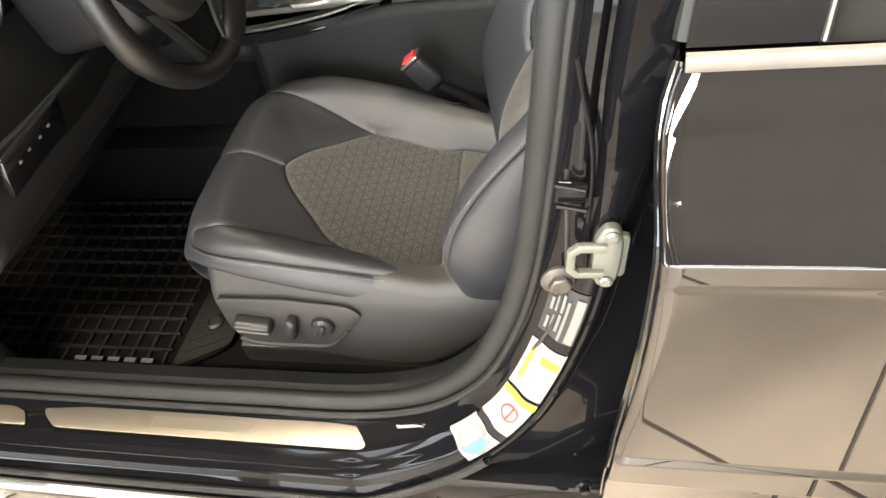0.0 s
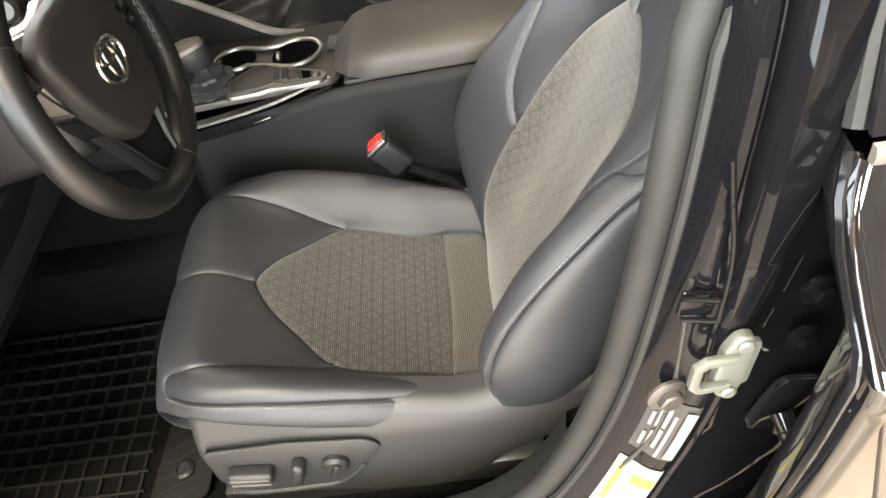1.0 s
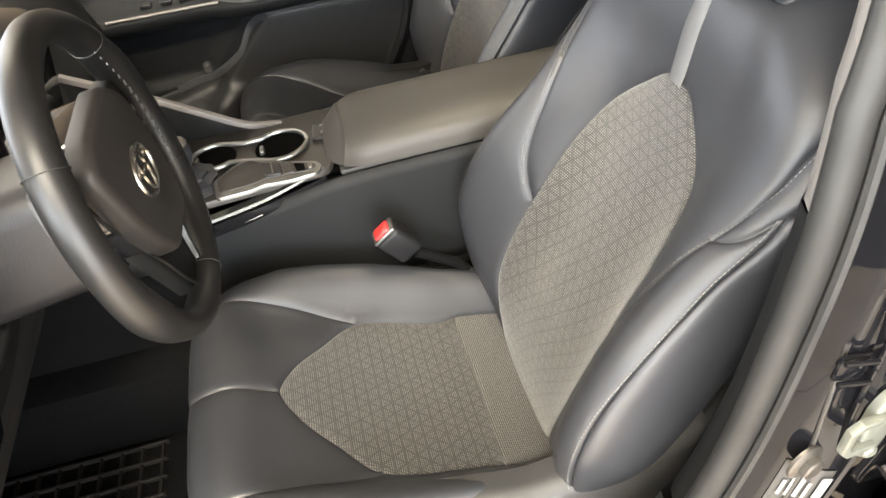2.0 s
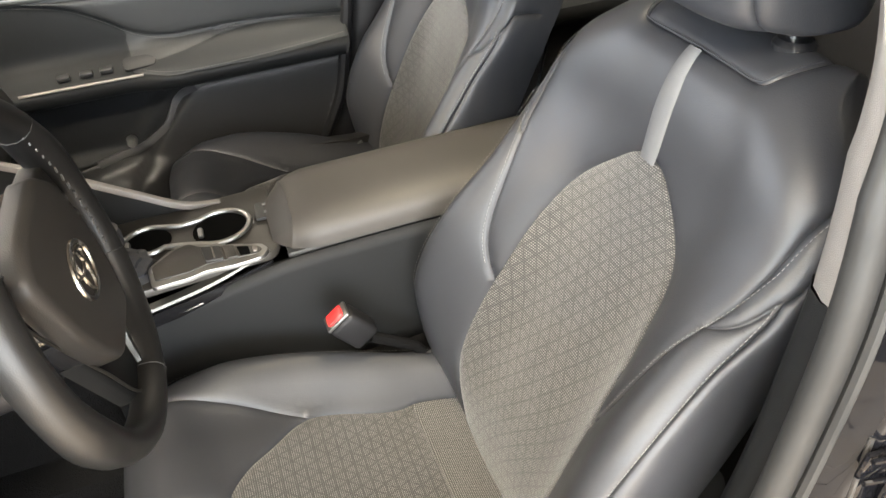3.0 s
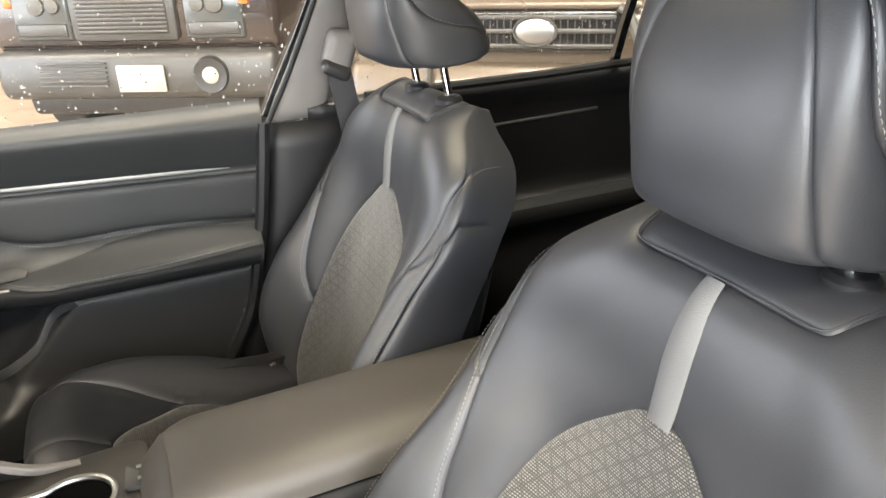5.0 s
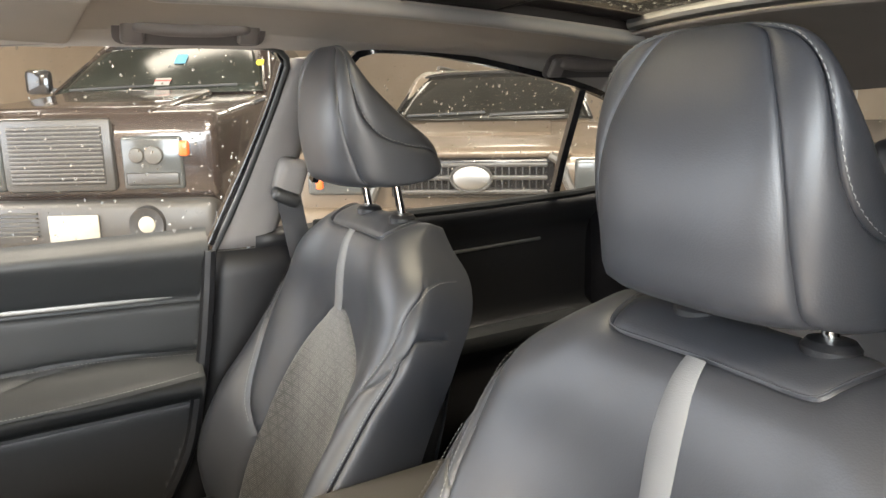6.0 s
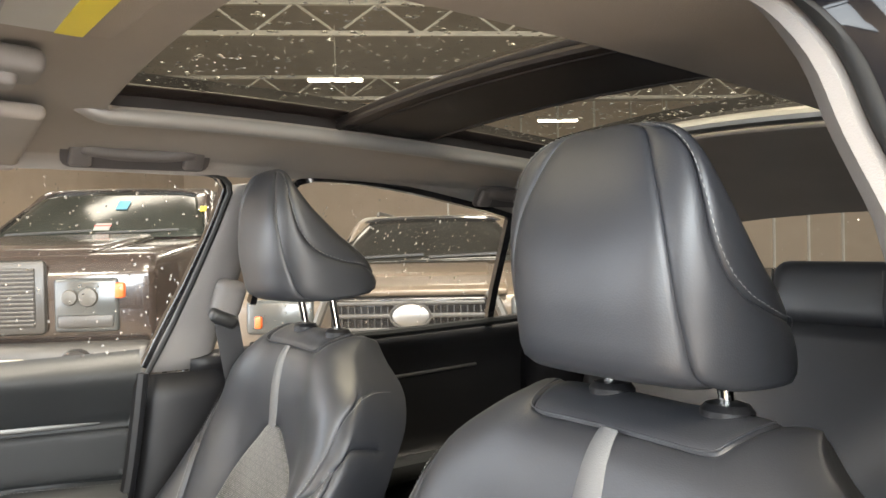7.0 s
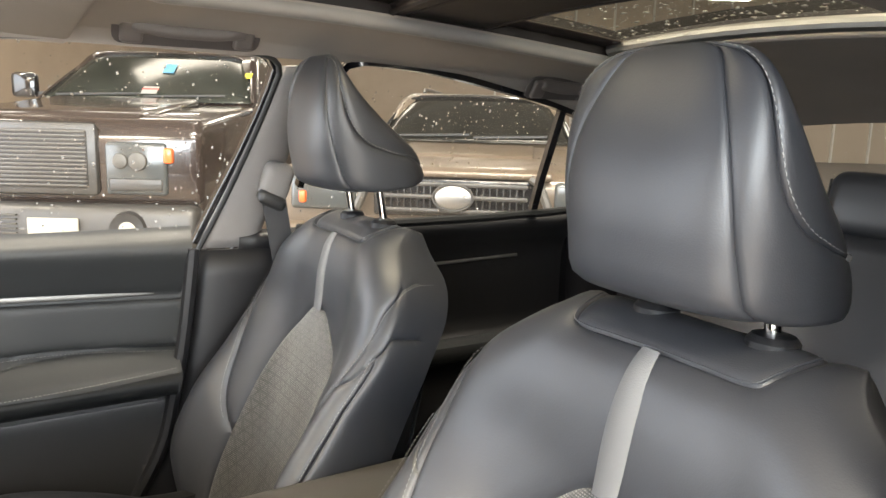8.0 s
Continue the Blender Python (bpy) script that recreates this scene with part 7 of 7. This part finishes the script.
def wheel_of(v, m, r, half, d):
    for s in (-1, 1):
        w = part("wheel", lathe([(r * 0.55, -0.11), (r * 0.97, -0.115), (r, -0.09), (r, 0.09), (r * 0.97, 0.115), (r * 0.55, 0.11)], 28, m @ Vector((s * (half - 0.13), d, r)), (m.to_3x3() @ turned(0, 90, 0))), TYRE, v)
        part("hub", lathe([(r * 0.5, -0.06), (r * 0.56, 0.0), (r * 0.5, 0.1), (0.06, 0.08)], 20, m @ Vector((s * (half - 0.11), d, r)), (m.to_3x3() @ turned(0, 90 * s, 0))), SATIN, w)


CREAM = material("cream_plate", (0.27, 0.255, 0.21), 0.5)


def windscreen(v, m, low, high, bow, glass_mat, trim):
    """A bowed windscreen between its lower and upper edge, each (half width, depth, height), with pillars, top rail and wipers."""
    def at(u, k):
        w, d, z = (low[i] + (high[i] - low[i]) * k for i in range(3))
        corner = 0.05 * max(abs(u) - 0.75, 0) ** 2 * 16 * k
        return m @ Vector((u * w, d - 0.014 + bow * u * u, z + 0.014 - corner - 0.02 * u * u * k + 0.010 * math.sin(math.pi * k)))
    sheet(at, np.linspace(-1, 1, 17), np.linspace(0, 1, 8), glass_mat, "windscreen", v, "dark windscreen", thickness=0.004)
    edge = [at(-1, k) for k in np.linspace(0, 1, 9)] + [at(u, 1) for u in np.linspace(-0.95, 0.95, 20)] + [at(1, k) for k in np.linspace(1, 0, 9)]
    part("windscreen_surround", tube(edge, 0.013, 8, tuple(m.to_3x3() @ Vector((0, -1, 0)))), trim, v)
    for a, b in ((-0.85, -0.05), (0.0, 0.75)):
        part("wiper", tube([at(a + (b - a) * t, 0.05 + 0.05 * t) + m.to_3x3() @ Vector((0, -0.012, 0.012)) for t in np.linspace(0, 1, 8)], 0.009, 6, (0, 1, 0)), PLASTIC, v)
    return at


def pickup(m):
    v = thing("pickup_truck", "dark brown pickup truck with a billet grille", "pickup truck")
    put = lambda c, s, b=0.02, t=None: box(m @ Vector(c), s, b, m.to_3x3() @ (t or Matrix.Identity(3)))  # noqa: E731
    part("bumper", body([(0.0, 0.40), (-0.02, 0.50), (0.0, 0.68), (0.25, 0.70), (0.30, 0.38)], 0.86, 0.05, m), BUMPER, v, "grey painted bumper")
    part("valance", body([(0.06, 0.30), (0.03, 0.42), (0.3, 0.42), (0.3, 0.28)], 0.72, 0.03, m), PLASTIC, v)
    for i in range(6):
        part("bumper_slat", put((-0.37, -0.018, 0.490 + i * 0.026), (0.42, 0.03, 0.010), 0.003), BILLET, v)
    part("blank_plate", put((0.05, -0.030, 0.53), (0.29, 0.012, 0.155), 0.004), CREAM, v, "blank cream front plate")
    fog = part("fog_lamp_bezel", lathe([(0.11, -0.01), (0.10, 0.03), (0.06, 0.02)], 24, m @ Vector((0.47, -0.01, 0.545)), m.to_3x3() @ turned(90, 0, 0)), PLASTIC, v)
    part("fog_lamp", lathe([(0.052, 0), (0.048, 0.016), (0.02, 0.026)], 20, m @ Vector((0.47, -0.02, 0.545)), m.to_3x3() @ turned(90, 0, 0)), CREAM, fog, "round white fog lamp")
    part("front_body", body([(0.10, 0.66), (0.05, 0.72), (0.04, 1.10), (0.12, 1.19), (1.50, 1.275), (1.68, 1.27), (1.68, 0.45), (0.35, 0.45)], 0.88, 0.06, m), TRUCK_PAINT, v)
    part("hood_bulge", body([(0.10, 1.14), (0.16, 1.215), (1.30, 1.32), (1.34, 1.20)], 0.52, 0.035, m), TRUCK_PAINT, v)
    g = part("grille_frame", put((-0.02, 0.035, 0.945), (0.64, 0.05, 0.42), 0.03), BUMPER, v)
    part("grille_back", put((-0.02, 0.012, 0.945), (0.54, 0.02, 0.335), 0.01), MESH_BACK, g)
    for i in range(14):
        part("grille_slat", put((-0.02, -0.002, 0.795 + i * 0.0235), (0.53, 0.014, 0.011), 0.003), BILLET, g)
    for s in (-1, 1):
        lamp = part("headlight", body([(0.02, 0.745), (0.02, 1.045), (0.16, 1.06), (0.16, 0.735)], 0.175, 0.02, m @ Matrix.Translation((s * 0.515, 0, 0))), LENS, v, "clear headlight")
        part("indicator", put((s * 0.70, 0.06, 0.975), (0.055, 0.10, 0.09), 0.015), ORANGE, lamp, "amber indicator")
        part("lamp_bezel", put((s * 0.515, 0.016, 0.805), (0.30, 0.012, 0.07), 0.01), BUMPER, lamp)
        part("reflector", lathe([(0.045, 0), (0.04, 0.010), (0.015, 0.014)], 18, m @ Vector((s * 0.43, 0.016, 0.94)), m.to_3x3() @ turned(90, 0, 0)), BILLET, lamp)
        part("reflector", lathe([(0.055, 0), (0.05, 0.012), (0.02, 0.016)], 18, m @ Vector((s * 0.53, 0.016, 0.94)), m.to_3x3() @ turned(90, 0, 0)), BILLET, lamp)
        arch = [m @ Vector((s * 0.885, 0.85 + 0.46 * math.cos(t), 0.40 + 0.46 * math.sin(t))) for t in np.linspace(0, math.pi, 20)]
        part("wheel_arch", tube(arch, 0.035, 8, tuple(m.to_3x3() @ Vector((1, 0, 0)))), BUMPER, v)
        mir = part("mirror", put((s * 1.02, 1.85, 1.40), (0.20, 0.10, 0.20), 0.04), GLOSS_BLACK, v)
        part("mirror_arm", put((s * 0.91, 1.87, 1.33), (0.12, 0.05, 0.05), 0.015), PLASTIC, mir)
    part("cab", body([(1.58, 1.24), (2.27, 1.69), (2.42, 1.735), (3.8, 1.73), (4.0, 1.2), (4.0, 0.45), (1.6, 0.45)], 0.87, 0.09, m, 4, (1.2, 0.36)), TRUCK_PAINT, v)
    at = windscreen(v, m, (0.82, 1.60, 1.285), (0.68, 2.20, 1.690), 0.07, SCREEN, TRUCK_PAINT)

    def on_screen(x, k):
        return at(x / 0.76, k) + m.to_3x3() @ Vector((0, -0.006, 0.006))
    slope = m.to_3x3() @ turned(34, 0, 0)
    for x, k, w, h, mt in ((0.10, 0.62, 0.09, 0.13, BLUE), (0.02, 0.18, 0.12, 0.10, WHITE), (0.02, 0.20, 0.125, 0.02, RED_INK), (0.74, 0.62, 0.06, 0.08, YELLOW)):
        part("windscreen_sticker", box(on_screen(x, k), (w, h, 0.003), 0, slope), mt, v)
    wheel_of(v, m, 0.40, 0.92, 0.85)
    return v


def suv(m):
    v = thing("suv", "champagne sport utility vehicle with a black grille", "suv")
    put = lambda c, s, b=0.02, t=None: box(m @ Vector(c), s, b, m.to_3x3() @ (t or Matrix.Identity(3)))  # noqa: E731
    part("front_body", body([(0.12, 0.45), (0.05, 0.70), (0.04, 0.93), (0.10, 0.985), (1.15, 1.07), (1.4, 1.05), (1.4, 0.42)], 0.88, 0.05, m), SUV_PAINT, v)
    part("bumper", body([(0.0, 0.42), (-0.03, 0.55), (0.02, 0.72), (0.3, 0.72), (0.3, 0.40)], 0.90, 0.05, m), SUV_PAINT, v)
    part("hood_lip", body([(0.0, 0.955), (-0.005, 0.985), (0.05, 1.003), (0.30, 1.03), (0.3, 0.96)], 0.46, 0.012, m), SUV_PAINT, v)
    part("hood_scoop", body([(0.55, 1.00), (0.62, 1.040), (1.05, 1.085), (1.08, 1.02)], 0.38, 0.02, m), SUV_PAINT, v)
    g = part("grille", body([(0.0, 0.77), (-0.005, 0.95), (0.06, 0.955), (0.06, 0.765)], 0.385, 0.012, m), GLOSS_BLACK, v, "black grille")
    for z in (0.80, 0.865, 0.925):
        part("grille_bar", put((0, -0.012, z), (0.70, 0.02, 0.020), 0.006), BUMPER, g)
    for k in range(22):
        part("grille_fin", put((-0.33 + k * 0.0315, -0.004, 0.86), (0.006, 0.012, 0.15), 0.001), PLASTIC, g)
    part("emblem", lathe([(0.080, 0), (0.078, 0.012), (0.06, 0.020), (0.0, 0.022)], 28, m @ Vector((0, -0.014, 0.865)), m.to_3x3() @ turned(90, 0, 0) @ Matrix.Diagonal((1.12, 0.74, 1))), SATIN, g, "chrome oval emblem")
    part("emblem_ring", tube([m @ Vector((0.095 * math.cos(t), -0.030, 0.865 + 0.063 * math.sin(t))) for t in np.linspace(0, 2 * math.pi, 33)[:-1]], 0.006, 6, closed=True, up=tuple(m.to_3x3() @ Vector((0, 1, 0)))), BUMPER, g)
    for s in (-1, 1):
        sur = [m @ Vector((s * x, -0.02, z)) for x, z in ((0.36, 0.97), (0.405, 0.94), (0.44, 0.85), (0.49, 0.74), (0.50, 0.60))]
        part("grille_surround", tube(sur, 0.022, 8, (0, 1, 0)), BILLET, v)
        lamp = part("headlight", body([(0.02, 0.78), (0.03, 0.945), (0.20, 0.955), (0.22, 0.77)], 0.165, 0.02, m @ Matrix.Translation((s * 0.64, 0, 0))), LENS, v, "clear headlight")
        part("indicator", put((s * 0.74, 0.025, 0.84), (0.035, 0.05, 0.06), 0.010), ORANGE, lamp, "amber indicator")
        part("mirror", put((s * 1.0, 1.60, 1.12), (0.20, 0.10, 0.15), 0.04), SUV_PAINT, v)
    part("cab", body([(1.20, 1.03), (1.70, 1.375), (1.88, 1.405), (3.8, 1.39), (4.1, 1.05), (4.1, 0.45), (1.3, 0.45)], 0.67, 0.07, m, 4, (1.0, 0.48)), SUV_PAINT, v)
    windscreen(v, m, (0.62, 1.22, 1.075), (0.53, 1.66, 1.365), 0.05, DARK_SCREEN, GLOSS_BLACK)
    for x in (-0.42, 0.42):
        part("roof_rail", tube([m @ Vector((x, d, z)) for d, z in ((1.95, 1.40), (2.0, 1.43), (2.4, 1.435), (3.4, 1.43), (3.5, 1.40))], 0.014, 8, tuple(m.to_3x3() @ Vector((1, 0, 0)))), BILLET, v)
    wheel_of(v, m, 0.37, 0.90, 0.80)
    return v


def parked(across, depth, phi):
    base = hall((across, depth, 0))
    return Matrix.Translation(base) @ Matrix.Rotation(-radians(phi), 4, "Z")


pickup(parked(-1.66, 4.8, 30))
suv(parked(0.652, 4.0, 38))

# ---- fill lamps added to light the seats and the hall, apart from the strip fixtures ----
for x, y, watts in ((-4, -4, 130), (1.05, -2.6, 165), (4.4, -3.9, 75), (0.8, 1.6, 110), (-5.0, 3.0, 75), (6, 3, 16), (-2, 9, 14), (9, 9, 26), (2, 16, 30), (13, 16, 30)):
    c = hall((x, y, 4.9))
    area_lamp("hall_fill_lamp", tuple(c), (c.x, c.y + 0.001, 0), 3.0, 0.6, watts, (1.0, 0.90, 0.73))
# added lamps that stand in for daylight from the unseen bays
c = hall((-6.0, 0.6, 2.0))
area_lamp("bay_fill_lamp", tuple(c), tuple(hall((0, 0.6, 1.99))), 6.8, 3.6, 110, (0.92, 0.95, 1.0))
c = hall((-1.40, -5.0, 2.0))
area_lamp("bay_fill_lamp", tuple(c), tuple(hall((-1.40, 0, 1.99))), 4.0, 3.6, 180, (0.84, 0.93, 1.0))
c = hall((5.0, -5.05, 2.0))
area_lamp("bay_fill_lamp", tuple(c), tuple(hall((5.0, 0, 1.99))), 7.8, 3.6, 215, (0.88, 0.94, 1.0))
